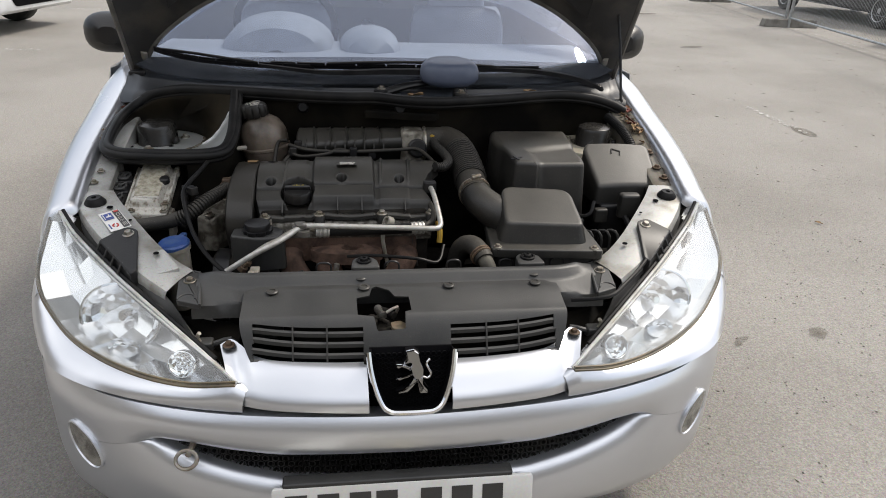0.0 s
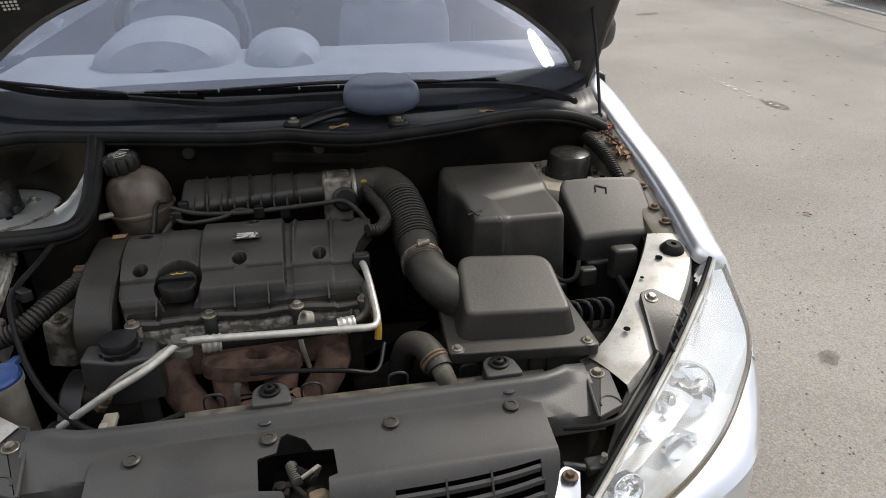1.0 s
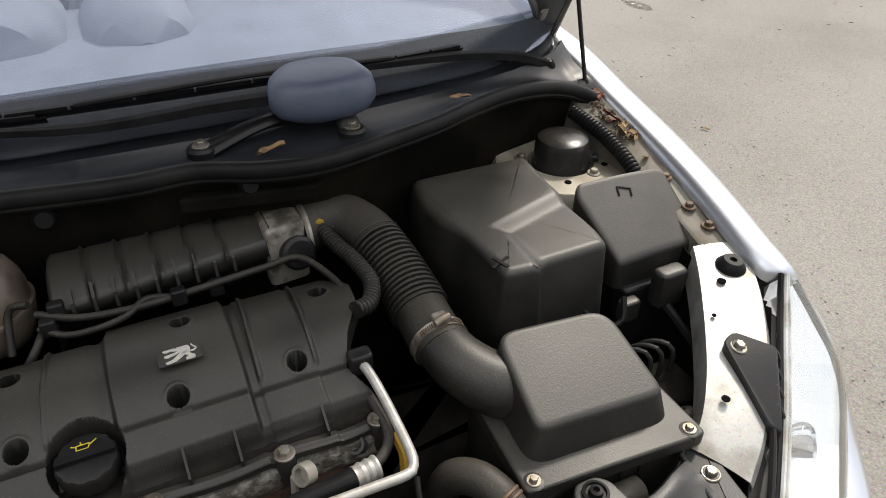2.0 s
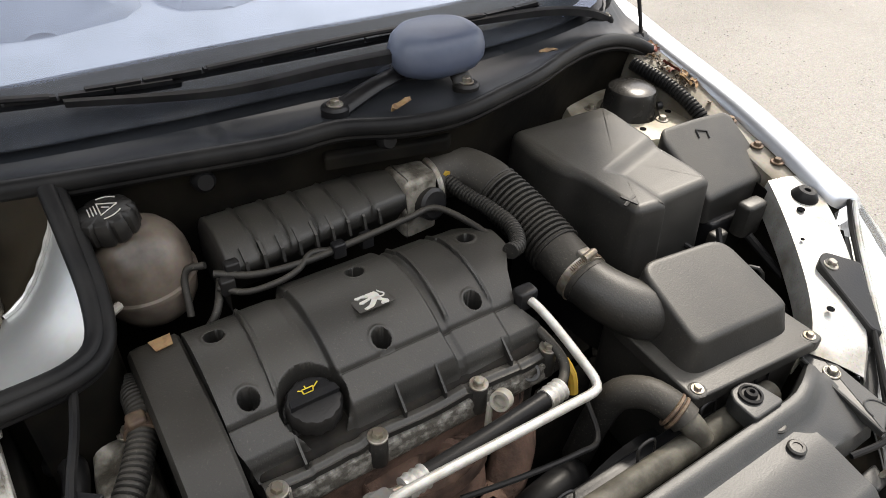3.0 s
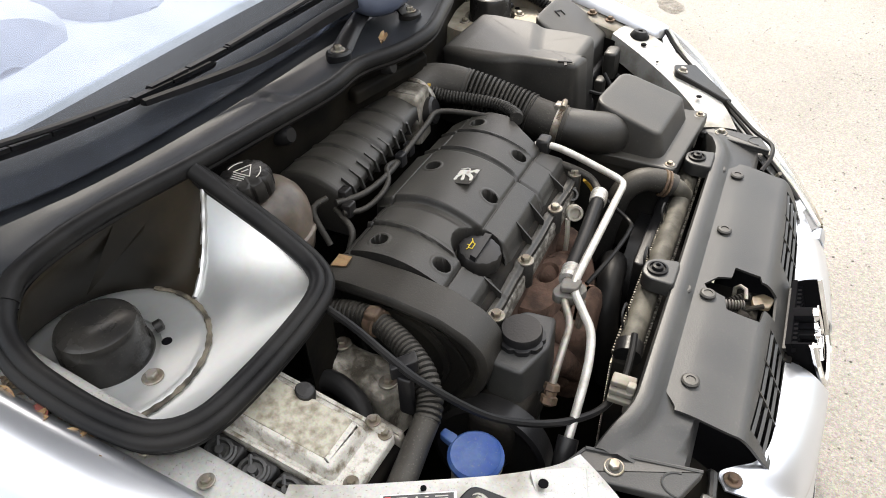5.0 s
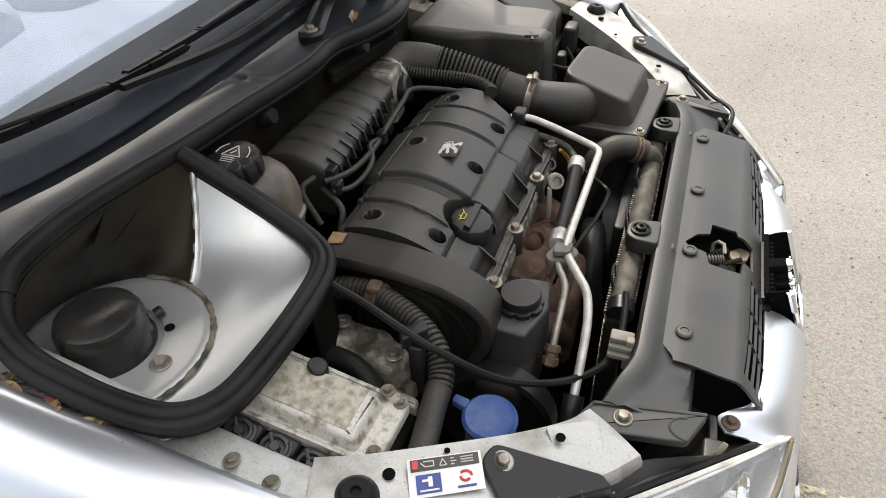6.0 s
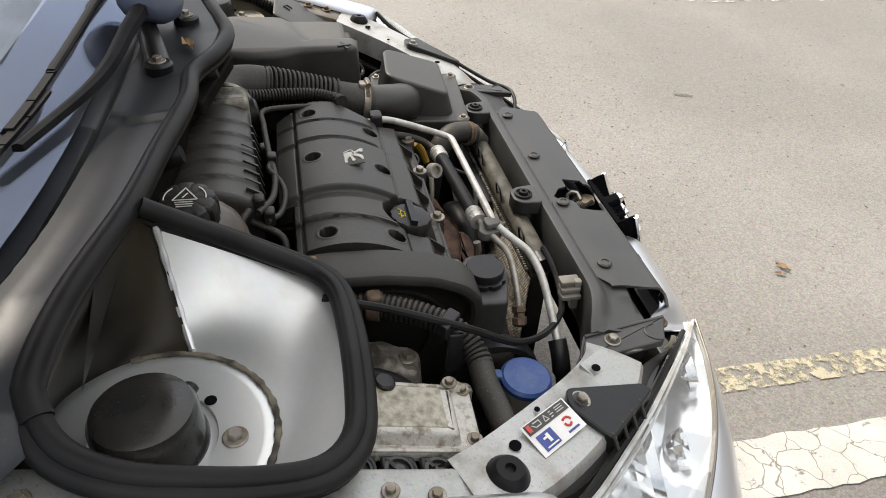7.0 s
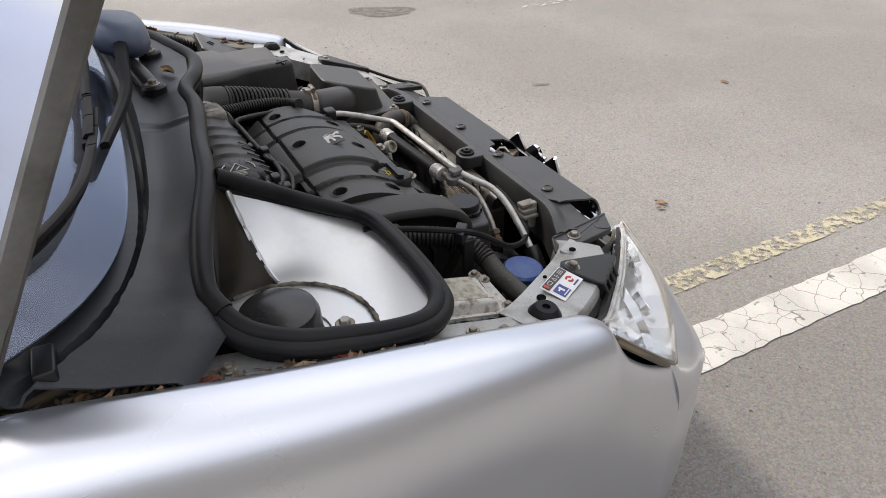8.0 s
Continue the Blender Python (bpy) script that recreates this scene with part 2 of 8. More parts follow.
OCHRE = material("ochre_plastic", (0.42, 0.26, 0.03), 0.5)
PLATE_M = material("number_plate_white", (0.72, 0.72, 0.70), 0.35, 0.0, (0.66, 0.65, 0.62), 10)
WHITECAR = material("white_car_paint", (0.75, 0.76, 0.77), 0.3, 0.0, (0.68, 0.69, 0.70), 3, coat=0.5)
VANDARK = material("dark_van_paint", (0.012, 0.013, 0.016), 0.35, 0.0, (0.02, 0.02, 0.022), 4, coat=0.4)
TYRE = material("tyre_rubber", (0.025, 0.025, 0.025), 0.75, 0.0, (0.05, 0.048, 0.045), 15, bump=0.3)
RIM = material("alloy_rim", (0.55, 0.56, 0.57), 0.35, 0.4, (0.35, 0.35, 0.36), 10)
CONCRETE = material("concrete_block", (0.20, 0.19, 0.17), 0.85, 0.0, (0.13, 0.12, 0.105), 9, bump=0.5)
GALV = material("galvanised_steel", (0.42, 0.43, 0.44), 0.45, 0.8, (0.32, 0.33, 0.33), 14)
UNDERSIDE = material("dark_bonnet_underside", (0.020, 0.019, 0.018), 0.5, 0.0, (0.045, 0.040, 0.033), 12, bump=0.12)
LINER = material("bonnet_liner_felt", (0.012, 0.012, 0.012), 0.9, 0.0, (0.02, 0.019, 0.018), 10, bump=0.4, bump_scale=300)
DASH = material("grey_dashboard", (0.26, 0.27, 0.30), 0.7, 0.0, (0.22, 0.23, 0.25), 12, bump=0.03, bump_scale=400, grain=0.04)
LEAF = material("dry_leaf", (0.30, 0.19, 0.09), 0.7, 0.0, (0.17, 0.10, 0.05), 60, bump=0.3)
LITTER = material("leaf_crumbs", (0.12, 0.085, 0.05), 0.8, 0.0, (0.045, 0.035, 0.025), 200, bump=0.2)
LEAFRED = material("red_dry_leaf", (0.17, 0.04, 0.028), 0.6, 0.0, (0.15, 0.04, 0.025), 60, bump=0.3)
MESHBLACK = material("black_mesh_plastic", (0.007, 0.007, 0.008), 0.85, spec=0.02)
GLASS = see_through("windscreen_glass", (0.84, 0.88, 0.92), 0.0, 0.036, (0.58, 0.61, 0.68), 1.78, (0.66, 0.72, 0.90))
LENS = see_through("headlight_lens", (0.97, 0.98, 0.98), 0.02, 0.045, (0.90, 0.91, 0.92), 1.45)
MIRROR = material("mirror_glass", (0.8, 0.8, 0.8), 0.02, 1.0)


def asphalt():
    m = material("asphalt", (0.252, 0.241, 0.224), 0.9, 0.0, (0.211, 0.201, 0.185), 0.7, bump=1.0, bump_scale=110, grain=0.32)
    n, l = m.node_tree.nodes, m.node_tree.links
    b = n["Principled BSDF"]
    # pale stones and dark specks
    src = b.inputs["Base Color"].links[0].from_socket
    co = n.new("ShaderNodeTexCoord")
    vo = n.new("ShaderNodeTexVoronoi")
    vo.inputs["Scale"].default_value = 170
    l.new(co.outputs["Object"], vo.inputs["Vector"])
    rp = n.new("ShaderNodeValToRGB")
    rp.color_ramp.elements[0].color, rp.color_ramp.elements[1].color = (0.66, 0.65, 0.63, 1), (1.28, 1.26, 1.23, 1)
    l.new(vo.outputs["Color"], rp.inputs["Fac"])
    mu = n.new("ShaderNodeMix")
    mu.data_type, mu.blend_type = "RGBA", "MULTIPLY"
    mu.inputs["Factor"].default_value = 0.8
    l.new(src, mu.inputs["A"])
    l.new(rp.outputs["Color"], mu.inputs["B"])
    # left of the white line the asphalt is darker, with a ragged edge
    xyz, rag, sway = n.new("ShaderNodeSeparateXYZ"), n.new("ShaderNodeTexNoise"), n.new("ShaderNodeMath")
    l.new(co.outputs["Object"], xyz.inputs[0])
    rag.inputs["Scale"].default_value, rag.inputs["Detail"].default_value = 1.6, 6
    l.new(co.outputs["Object"], rag.inputs["Vector"])
    sway.operation = "MULTIPLY_ADD"
    sway.inputs[1].default_value = 0.5
    l.new(rag.outputs["Fac"], sway.inputs[0])
    l.new(xyz.outputs["X"], sway.inputs[2])
    lane = n.new("ShaderNodeValToRGB")
    lane.color_ramp.elements[0].position, lane.color_ramp.elements[0].color = 0.30, (1, 1, 1, 1)
    lane.color_ramp.elements[1].position, lane.color_ramp.elements[1].color = 0.42, (0.83, 0.83, 0.84, 1)
    for spot, shade in ((0.715, 0.83), (0.735, 1.0)):
        e = lane.color_ramp.elements.new(spot)
        e.color = (shade, shade, shade, 1)
    span = n.new("ShaderNodeMapRange")
    span.inputs["From Min"].default_value, span.inputs["From Max"].default_value = -3.1, 1.1
    l.new(sway.outputs[0], span.inputs["Value"])
    l.new(span.outputs["Result"], lane.inputs["Fac"])
    lane_mix = n.new("ShaderNodeMix")
    lane_mix.data_type, lane_mix.blend_type = "RGBA", "MULTIPLY"
    lane_mix.inputs["Factor"].default_value = 1.0
    l.new(mu.outputs["Result"], lane_mix.inputs["A"])
    l.new(lane.outputs["Color"], lane_mix.inputs["B"])
    l.new(lane_mix.outputs["Result"], b.inputs["Base Color"])
    return m


def fade(m, scale, low, high, most=1.0):
    """Lets a painted or soaked surface give way to the ground below where it is worn."""
    n, l = m.node_tree.nodes, m.node_tree.links
    co = n.new("ShaderNodeTexCoord")
    no = n.new("ShaderNodeTexNoise")
    no.inputs["Scale"].default_value, no.inputs["Detail"].default_value, no.inputs["Roughness"].default_value = scale, 10, 0.72
    l.new(co.outputs["Object"], no.inputs["Vector"])
    mr = n.new("ShaderNodeMapRange")
    mr.inputs["From Min"].default_value, mr.inputs["From Max"].default_value = low, high
    mr.inputs["To Min"].default_value, mr.inputs["To Max"].default_value = most, 0.0
    l.new(no.outputs["Fac"], mr.inputs["Value"])
    l.new(mr.outputs["Result"], n["Principled BSDF"].inputs["Alpha"])
    return m


def marking(name, color, cover, crack):
    """Road paint, rubbed through to the asphalt where it is worn, and cracked."""
    m = material(name, color, 0.8, 0.0, tuple(c * 0.82 for c in color), 6, bump=0.5, bump_scale=90, grain=0.2)
    n, l = m.node_tree.nodes, m.node_tree.links
    b = n["Principled BSDF"]
    src = b.inputs["Base Color"].links[0].from_socket
    fade(m, 22, cover, cover + 0.10)
    co = n.new("ShaderNodeTexCoord")
    last = src
    if crack:
        warp = n.new("ShaderNodeTexNoise")
        warp.inputs["Scale"].default_value = 14
        l.new(co.outputs["Object"], warp.inputs["Vector"])
        add = n.new("ShaderNodeVectorMath")
        add.operation = "MULTIPLY_ADD"
        add.inputs[1].default_value = (0.05, 0.05, 0.05)
        l.new(warp.outputs["Color"], add.inputs[0])
        l.new(co.outputs["Object"], add.inputs[2])
        vo = n.new("ShaderNodeTexVoronoi")
        vo.feature = "DISTANCE_TO_EDGE"
        vo.inputs["Scale"].default_value = 11
        l.new(add.outputs[0], vo.inputs["Vector"])
        r2 = n.new("ShaderNodeValToRGB")
        r2.color_ramp.elements[0].position, r2.color_ramp.elements[1].position = 0.004, 0.018
        r2.color_ramp.elements[0].color, r2.color_ramp.elements[1].color = (0.38, 0.36, 0.34, 1), (1, 1, 1, 1)
        l.new(vo.outputs["Distance"], r2.inputs["Fac"])
        mu = n.new("ShaderNodeMix")
        mu.data_type, mu.blend_type = "RGBA", "MULTIPLY"
        mu.inputs["Factor"].default_value = 1.0
        l.new(last, mu.inputs["A"])
        l.new(r2.outputs["Color"], mu.inputs["B"])
        last = mu.outputs["Result"]
    l.new(last, b.inputs["Base Color"])
    return m


ASPHALT = asphalt()
STRIPE = marking("cracked_white_paint", (0.50, 0.485, 0.44), 0.60, True)
FADED = marking("faded_white_paint", (0.52, 0.51, 0.48), 0.40, False)
YELLOWLINE = marking("faded_yellow_paint", (0.41, 0.37, 0.26), 0.455, False)
STAIN = fade(material("oil_stain", (0.115, 0.10, 0.08), 0.85, 0.0, (0.19, 0.175, 0.15), 20, bump=0.6, bump_scale=110, grain=0.3), 14, 0.40, 0.70, 0.75)


# ---- mesh tools ----
def thing(name, label, category, at=(0, 0, 0), group="", kind=""):
    ob = new(name)
    ob.location = at
    ob.empty_display_size = 0.05
    return tagged(ob, label, category, group, kind)


def finish(bm, name, mat, sharp=38):
    bmesh.ops.recalc_face_normals(bm, faces=bm.faces)
    lim = radians(sharp)
    for e in bm.edges:
        if len(e.link_faces) == 2:
            e.smooth = e.calc_face_angle(0) < lim
    for f in bm.faces:
        f.smooth = True
    me = bpy.data.meshes.new(name)
    bm.to_mesh(me)
    bm.free()
    me.materials.append(mat)
    return me


def offset_of(ob):
    v = Vector((0, 0, 0))
    while ob is not None:
        v += ob.location
        ob = ob.parent
    return v


def part(name, bm, mat, parent=None, label="", sharp=38):
    """Links a bmesh, drawn in world metres, as one mesh object under parent."""
    base = offset_of(parent)
    if base.length:
        bmesh.ops.translate(bm, verts=bm.verts, vec=-base)
    ob = new(name, finish(bm, name, mat, sharp))
    ob.parent = parent
    if label:
        ob["label"] = label
    return ob


def share(name, mesh, m, parent, label=""):
    """One more object on a mesh that exists, at the world pose m."""
    ob = new(name, mesh)
    ob.parent = parent
    ob.matrix_basis = Matrix.Translation(-offset_of(parent)) @ m
    if label:
        ob["label"] = label
    return ob


def rings(bm, loops, close=True, cap0=True, cap1=True):
    """Skins a row of loops of equal length."""
    rows = [[bm.verts.new(p) for p in loop] for loop in loops]
    n = len(rows[0])
    for a, b in zip(rows, rows[1:]):
        for i in range(n if close else n - 1):
            j = (i + 1) % n
            bm.faces.new((a[i], a[j], b[j], b[i]))
    if close and cap0:
        bm.faces.new(rows[0])
    if close and cap1:
        bm.faces.new(rows[-1])
    return bm


def rounded(poly, r, n=4):
    """The plan polygon with its corners rounded; r: one radius or one for each corner."""
    out, k = [], len(poly)
    for i, p in enumerate(poly):
        rad = r[i] if isinstance(r, (list, tuple)) else r
        p = Vector(p[:2])
        a, b = Vector(poly[i - 1][:2]) - p, Vector(poly[(i + 1) % k][:2]) - p
        rad = min(rad, a.length * 0.45, b.length * 0.45)
        pa, pb = p + a.normalized() * rad, p + b.normalized() * rad
        for s in range(n + 1):
            t = s / n
            out.append(pa * (1 - t) ** 2 + p * 2 * t * (1 - t) + pb * t * t)
    return out


def inset(poly, d):
    """A loop of 2D points moved inwards by d."""
    k = len(poly)
    area = sum(poly[i - 1].x * poly[i].y - poly[i].x * poly[i - 1].y for i in range(k))
    sign = 1 if area > 0 else -1
    res = []
    for i in range(k):
        t = (poly[(i + 1) % k] - poly[i - 1])
        t = t.normalized() if t.length else Vector((1, 0))
        res.append(poly[i] + Vector((-t.y, t.x)) * d * sign)
    return res


def molded(bm, poly, z0, z1, corner=0.015, edge=0.008, draft=0.0, n=4):
    """A moulded block on a plan polygon, with rounded corners and a rounded top edge. z0, z1: numbers or functions of x, y."""
    f0 = z0 if callable(z0) else (lambda x, y: z0)
    f1 = z1 if callable(z1) else (lambda x, y: z1)
    base = rounded(poly, corner, n)
    if callable(z1):
        fine = []
        for i, p in enumerate(base):
            q = base[(i + 1) % len(base)]
            cuts = max(1, int((q - p).length / 0.006))
            fine += [p.lerp(q, c / cuts) for c in range(cuts)]
        base = fine
    top = inset(base, draft)
    loops = [[(p.x, p.y, f0(p.x, p.y)) for p in base], [(p.x, p.y, f1(p.x, p.y) - edge) for p in top]]
    q = top
    for a in (30, 60, 90):
        q = inset(top, edge * (1 - math.cos(radians(a))))
        loops.append([(p.x, p.y, f1(p.x, p.y) - edge * (1 - math.sin(radians(a)))) for p in q])
    if callable(z1):
        # the top follows its height line all over
        mid = sum(q, Vector((0, 0))) / len(q)
        steps = max(3, int(max((p - mid).length for p in q) / 0.005))
        for k in range(1, steps):
            loops.append([(p.x, p.y, f1(p.x, p.y)) for p in (mid.lerp(v, 1 - k / steps) for v in q)])
    return rings(bm, loops)


def block(bm, lo, hi, edge=0.004):
    """An upright box with softened edges."""
    x0, y0, z0 = lo
    x1, y1, z1 = hi
    return molded(bm, [(x0, y0), (x1, y0), (x1, y1), (x0, y1)], z0, z1, edge * 1.5, edge, 0, 2)


def spline(pts, step):
    """Even points along a smooth curve through pts."""
    pts = [Vector(p) for p in pts]
    if len(pts) == 2:
        dense = [pts[0].lerp(pts[1], i / 20) for i in range(21)]
    else:
        ext = [pts[0] * 2 - pts[1], *pts, pts[-1] * 2 - pts[-2]]
        dense = []
        for i in range(1, len(ext) - 2):
            a, b, c, d = ext[i - 1:i + 3]
            for s in range(16):
                t = s / 16
                dense.append(0.5 * ((2 * b) + (c - a) * t + (2 * a - 5 * b + 4 * c - d) * t * t + (3 * b - a - 3 * c + d) * t ** 3))
        dense.append(pts[-1])
    out, need = [dense[0]], step
    run = 0.0
    for a, b in zip(dense, dense[1:]):
        seg = (b - a).length
        while run + seg >= need and seg > 0:
            out.append(a.lerp(b, (need - run) / seg))
            need += step
        run += seg
    if (out[-1] - dense[-1]).length > step * 0.3:
        out.append(dense[-1])
    return out


def tube(bm, pts, r, seg=10, step=0.012, ripple=None, squash=1.0):
    """A tube along a smooth curve; ripple = (pitch, depth) makes it corrugated."""
    if ripple:
        step = ripple[0] / 4
    line = spline(pts, step)
    loops, up = [], None
    for i, p in enumerate(line):
        t = (line[min(i + 1, len(line) - 1)] - line[max(i - 1, 0)]).normalized()
        if up is None:
            up = t.orthogonal().normalized()
            if abs(t.z) < 0.9:
                up = (Vector((0, 0, 1)) - t * t.z).normalized()
        up = (up - t * up.dot(t)).normalized()
        side = t.cross(up)
        rad = r(i / max(1, len(line) - 1)) if callable(r) else r
        if ripple:
            rad -= ripple[1] * (0, 0.12, 1, 0.12)[i % 4]
        loops.append([p + (up * math.cos(a) * squash + side * math.sin(a)) * rad for a in (2 * math.pi * k / seg for k in range(seg))])
    return rings(bm, loops)


def lathe(bm, profile, m, n=24, lobes=None):
    """A turned piece: (radius, height) points about the local z axis of m. lobes = (count, depth) scallops its rim."""
    loops = []
    for r, z in profile:
        ring = []
        for k in range(n):
            a = 2 * math.pi * k / n
            rr = r
            if lobes and r > lobes[2]:
                rr = r - lobes[1] * max(0, math.cos(a * lobes[0])) ** 3
            ring.append(m @ Vector((rr * math.cos(a), rr * math.sin(a), z)))
        loops.append(ring)
    return rings(bm, loops)


def at(p, normal=(0, 0, 1), spin=0):
    return Matrix.Translation(p) @ Vector(normal).to_track_quat("Z", "Y").to_matrix().to_4x4() @ Matrix.Rotation(spin, 4, "Z")


def sheet(bm, rows, thick=0.0):
    """A curved panel from a grid of points; thick: metres of depth along its normals, downwards or inwards."""
    vs = [[bm.verts.new(p) for p in row] for row in rows]
    faces = []
    for a, b in zip(vs, vs[1:]):
        for i in range(len(a) - 1):
            faces.append(bm.faces.new((a[i], a[i + 1], b[i + 1], b[i])))
    if thick:
        bmesh.ops.recalc_face_normals(bm, faces=bm.faces)
        bmesh.ops.solidify(bm, geom=faces, thickness=thick)
    return bm


def along(pts, s):
    """The point at s in 0..1 on a smooth curve through pts, by its control points."""
    k = len(pts) - 1
    f = min(max(s, 0), 1) * k
    i = min(int(f), k - 1)
    t = f - i
    P = [Vector(p) for p in pts]
    b, c = P[i], P[i + 1]
    a = P[i - 1] if i else b * 2 - c
    d = P[i + 2] if i + 2 <= k else c * 2 - b
    return 0.5 * ((2 * b) + (c - a) * t + (2 * a - 5 * b + 4 * c - d) * t * t + (3 * b - a - 3 * c + d) * t ** 3)


def ease(x, a, b):
    t = min(max((x - a) / (b - a), 0), 1)
    return t * t * (3 - 2 * t)


def hexmesh(name, r, mat, washer=True):
    bm = bmesh.new()
    if washer:
        lathe(bm, [(r * 1.7, 0), (r * 1.7, r * 0.3), (r * 1.55, r * 0.42)], Matrix())
    lathe(bm, [(r, r * 0.35), (r, r * 1.1), (r * 0.85, r * 1.3)], Matrix(), 6)
    return finish(bm, name, mat, 25)


BOLT = hexmesh("bolt", 0.0075, STEEL)
BOLT_SMALL = hexmesh("bolt_small", 0.0055, STEEL)
BOLT_RUSTY = hexmesh("bolt_rusty", 0.007, RUSTBOLT)
bm = bmesh.new()
lathe(bm, [(0.0125, 0), (0.0125, 0.002), (0.010, 0.004), (0.0065, 0.0042), (0.006, 0.0028), (0.003, 0.0028)], Matrix(), 16)
CLIP = finish(bm, "clip", PLASTIC, 30)


def bolts(parent, mesh, places, name="bolt", normal=(0, 0, 1)):
    for i, p in enumerate(places):
        share(name, mesh, at(p, normal, i * 0.7), parent)


# ---- ground and markings ----
bm = bmesh.new()
bmesh.ops.create_grid(bm, x_segments=8, y_segments=8, size=220)
ground = part("ground", bm, ASPHALT)
tagged(ground, "worn grey asphalt of a car park, gritty with pale stones", "ground", kind="structure")


def flat_mark(name, x0, y0, x1, y1, mat, label, wobble=0.004, step=0.04):
    """A painted strip on the asphalt with uneven edges."""
    rnd = random.Random(name + str(x0))
    bm = bmesh.new()
    long_y = abs(y1 - y0) > abs(x1 - x0)
    n = max(2, int((abs(y1 - y0) if long_y else abs(x1 - x0)) / step))
    rows = []
    for i in range(n + 1):
        t = i / n
        a, b = rnd.uniform(-wobble, wobble), rnd.uniform(-wobble, wobble)
        if long_y:
            y = y0 + (y1 - y0) * t
            rows.append([(x0 + a, y, 0.004), ((x0 + x1) / 2, y, 0.0045), (x1 + b, y, 0.004)])
        else:
            x = x0 + (x1 - x0) * t
            rows.append([(x, y0 + a, 0.004), (x, (y0 + y1) / 2, 0.0045), (x, y1 + b, 0.004)])
    sheet(bm, rows)
    return tagged(part(name, bm, mat), label, "road marking", kind="structure")


# unseen walls, added to block low sky and darken reflections in the paint
for name, x0, y0, x1, y1 in (("wall_west", -11.3, -12.0, -11.0, 4.0), ("wall_south", -11.3, -12.3, 9.0, -12.0)):
    bm = bmesh.new()
    block(bm, (x0, y0, 0.0), (x1, y1, 6.4), 0.02)
    tagged(part(name, bm, CONCRETE), "plain grey unseen wall added to darken reflections", "wall", kind="structure")

flat_mark("road_marking_white", -0.346, -7.0, -0.184, 1.45, STRIPE, "broad white bay line, cracked and worn")
flat_mark("road_marking_yellow", -0.032, -7.0, 0.054, 0.95, YELLOWLINE, "yellow line, mostly worn away", 0.002)
flat_mark("road_marking_faded", 3.45, 4.98, 3.53, 5.93, FADED, "short faded white line on asphalt", 0.01)
flat_mark("road_marking_far", 3.24, -6.0, 3.31, -0.95, FADED, "long faded white line on asphalt", 0.01)
flat_mark("road_marking_bay", -7.0, 8.34, -3.53, 8.46, FADED, "white parking bay line on asphalt")
flat_mark("road_marking_bay_far", -7.0, 12.3, -3.3, 12.44, FADED, "white parking bay line further off")


def slant_mark(name, p0, p1, w, label):
    """A painted line on the asphalt from p0 to p1."""
    bm = bmesh.new()
    a, b = Vector((*p0, 0.004)), Vector((*p1, 0.004))
    side = (b - a).normalized().cross(Vector((0, 0, 1))) * w * 0.5
    sheet(bm, [[a.lerp(b, i / 60) - side, a.lerp(b, i / 60) + side] for i in range(61)])
    return tagged(part(name, bm, FADED), label, "road marking", kind="structure")


slant_mark("road_marking_edge", (6.72, 3.2), (8.35, 19.0), 0.07, "pale worn line along the car park edge")
slant_mark("road_marking_edge_near", (6.50, 3.2), (8.13, 19.0), 0.05, "second pale worn line beside the first")


def blotch(x, y, rx, ry, turn, seed, mat=STAIN, name="oil_stain", label="dark oil stain soaked into the asphalt"):
    rnd = random.Random(seed)
    bm = bmesh.new()
    k = 26
    prof = [rnd.uniform(0.72, 1.15) for _ in range(k)]
    loop = []
    for i in range(k):
        r = (prof[i - 1] + 2 * prof[i] + prof[(i + 1) % k]) / 4
        a = 2 * math.pi * i / k
        px, py = rx * r * math.cos(a), ry * r * math.sin(a)
        loop.append(bm.verts.new((x + px * math.cos(turn) - py * math.sin(turn), y + px * math.sin(turn) + py * math.cos(turn), 0.0042)))
    bm.faces.new(loop)
    return tagged(part(name, bm, mat), label, "stain", "stains on the asphalt", kind="structure")


blotch(1.69, 2.135, 0.055, 0.035, 0.7, 1)
blotch(1.35, 2.10, 0.05, 0.016, 0.6, 2)
blotch(3.20, 1.89, 0.14, 0.075, 0.5, 3)
blotch(3.74, 0.03, 0.30, 0.15, 1.03, 4)
blotch(1.81, -0.14, 0.055, 0.022, 1.2, 5)
blotch(3.50, 5.05, 0.16, 0.07, 1.6, 6)
blotch(5.6, 13.6, 0.35, 0.12, 0.2, 7)
blotch(4.6, 9.4, 0.22, 0.09, 0.4, 8)
blotch(5.1, -1.7, 0.35, 0.10, 1.3, 9)

LEAFMESH = []
for s in range(3):
    rnd = random.Random(40 + s)
    bm = bmesh.new()
    rows = []
    for i in range(7):
        t = i / 6
        w = 0.011 * math.sin(math.pi * (0.06 + 0.9 * t)) * rnd.uniform(0.8, 1.1)
        x = (t - 0.5) * 0.055
        rows.append([(x, -w, 0.003 + rnd.uniform(0, 0.006)), (x, 0, 0.001), (x, w, 0.003 + rnd.uniform(0, 0.007))])
    sheet(bm, rows, 0.0006)
    LEAFMESH.append(finish(bm, "leaf", LEAF if s < 2 else LEAFRED, 60))


def leaf(p, spin, size, which=0, tilt=(0, 0, 1), label="dry brown leaf lying on the asphalt"):
    ob = new("dry_leaf", LEAFMESH[which])
    ob.matrix_world = at(p, tilt, spin) @ Matrix.Diagonal((size, size, size, 1))
    return tagged(ob, label, "leaf", "dry leaves")


leaf((0.445, 0.205, 0.006), 0.5, 1.0)
leaf((0.415, 0.235, 0.006), 1.2, 0.7, 1)
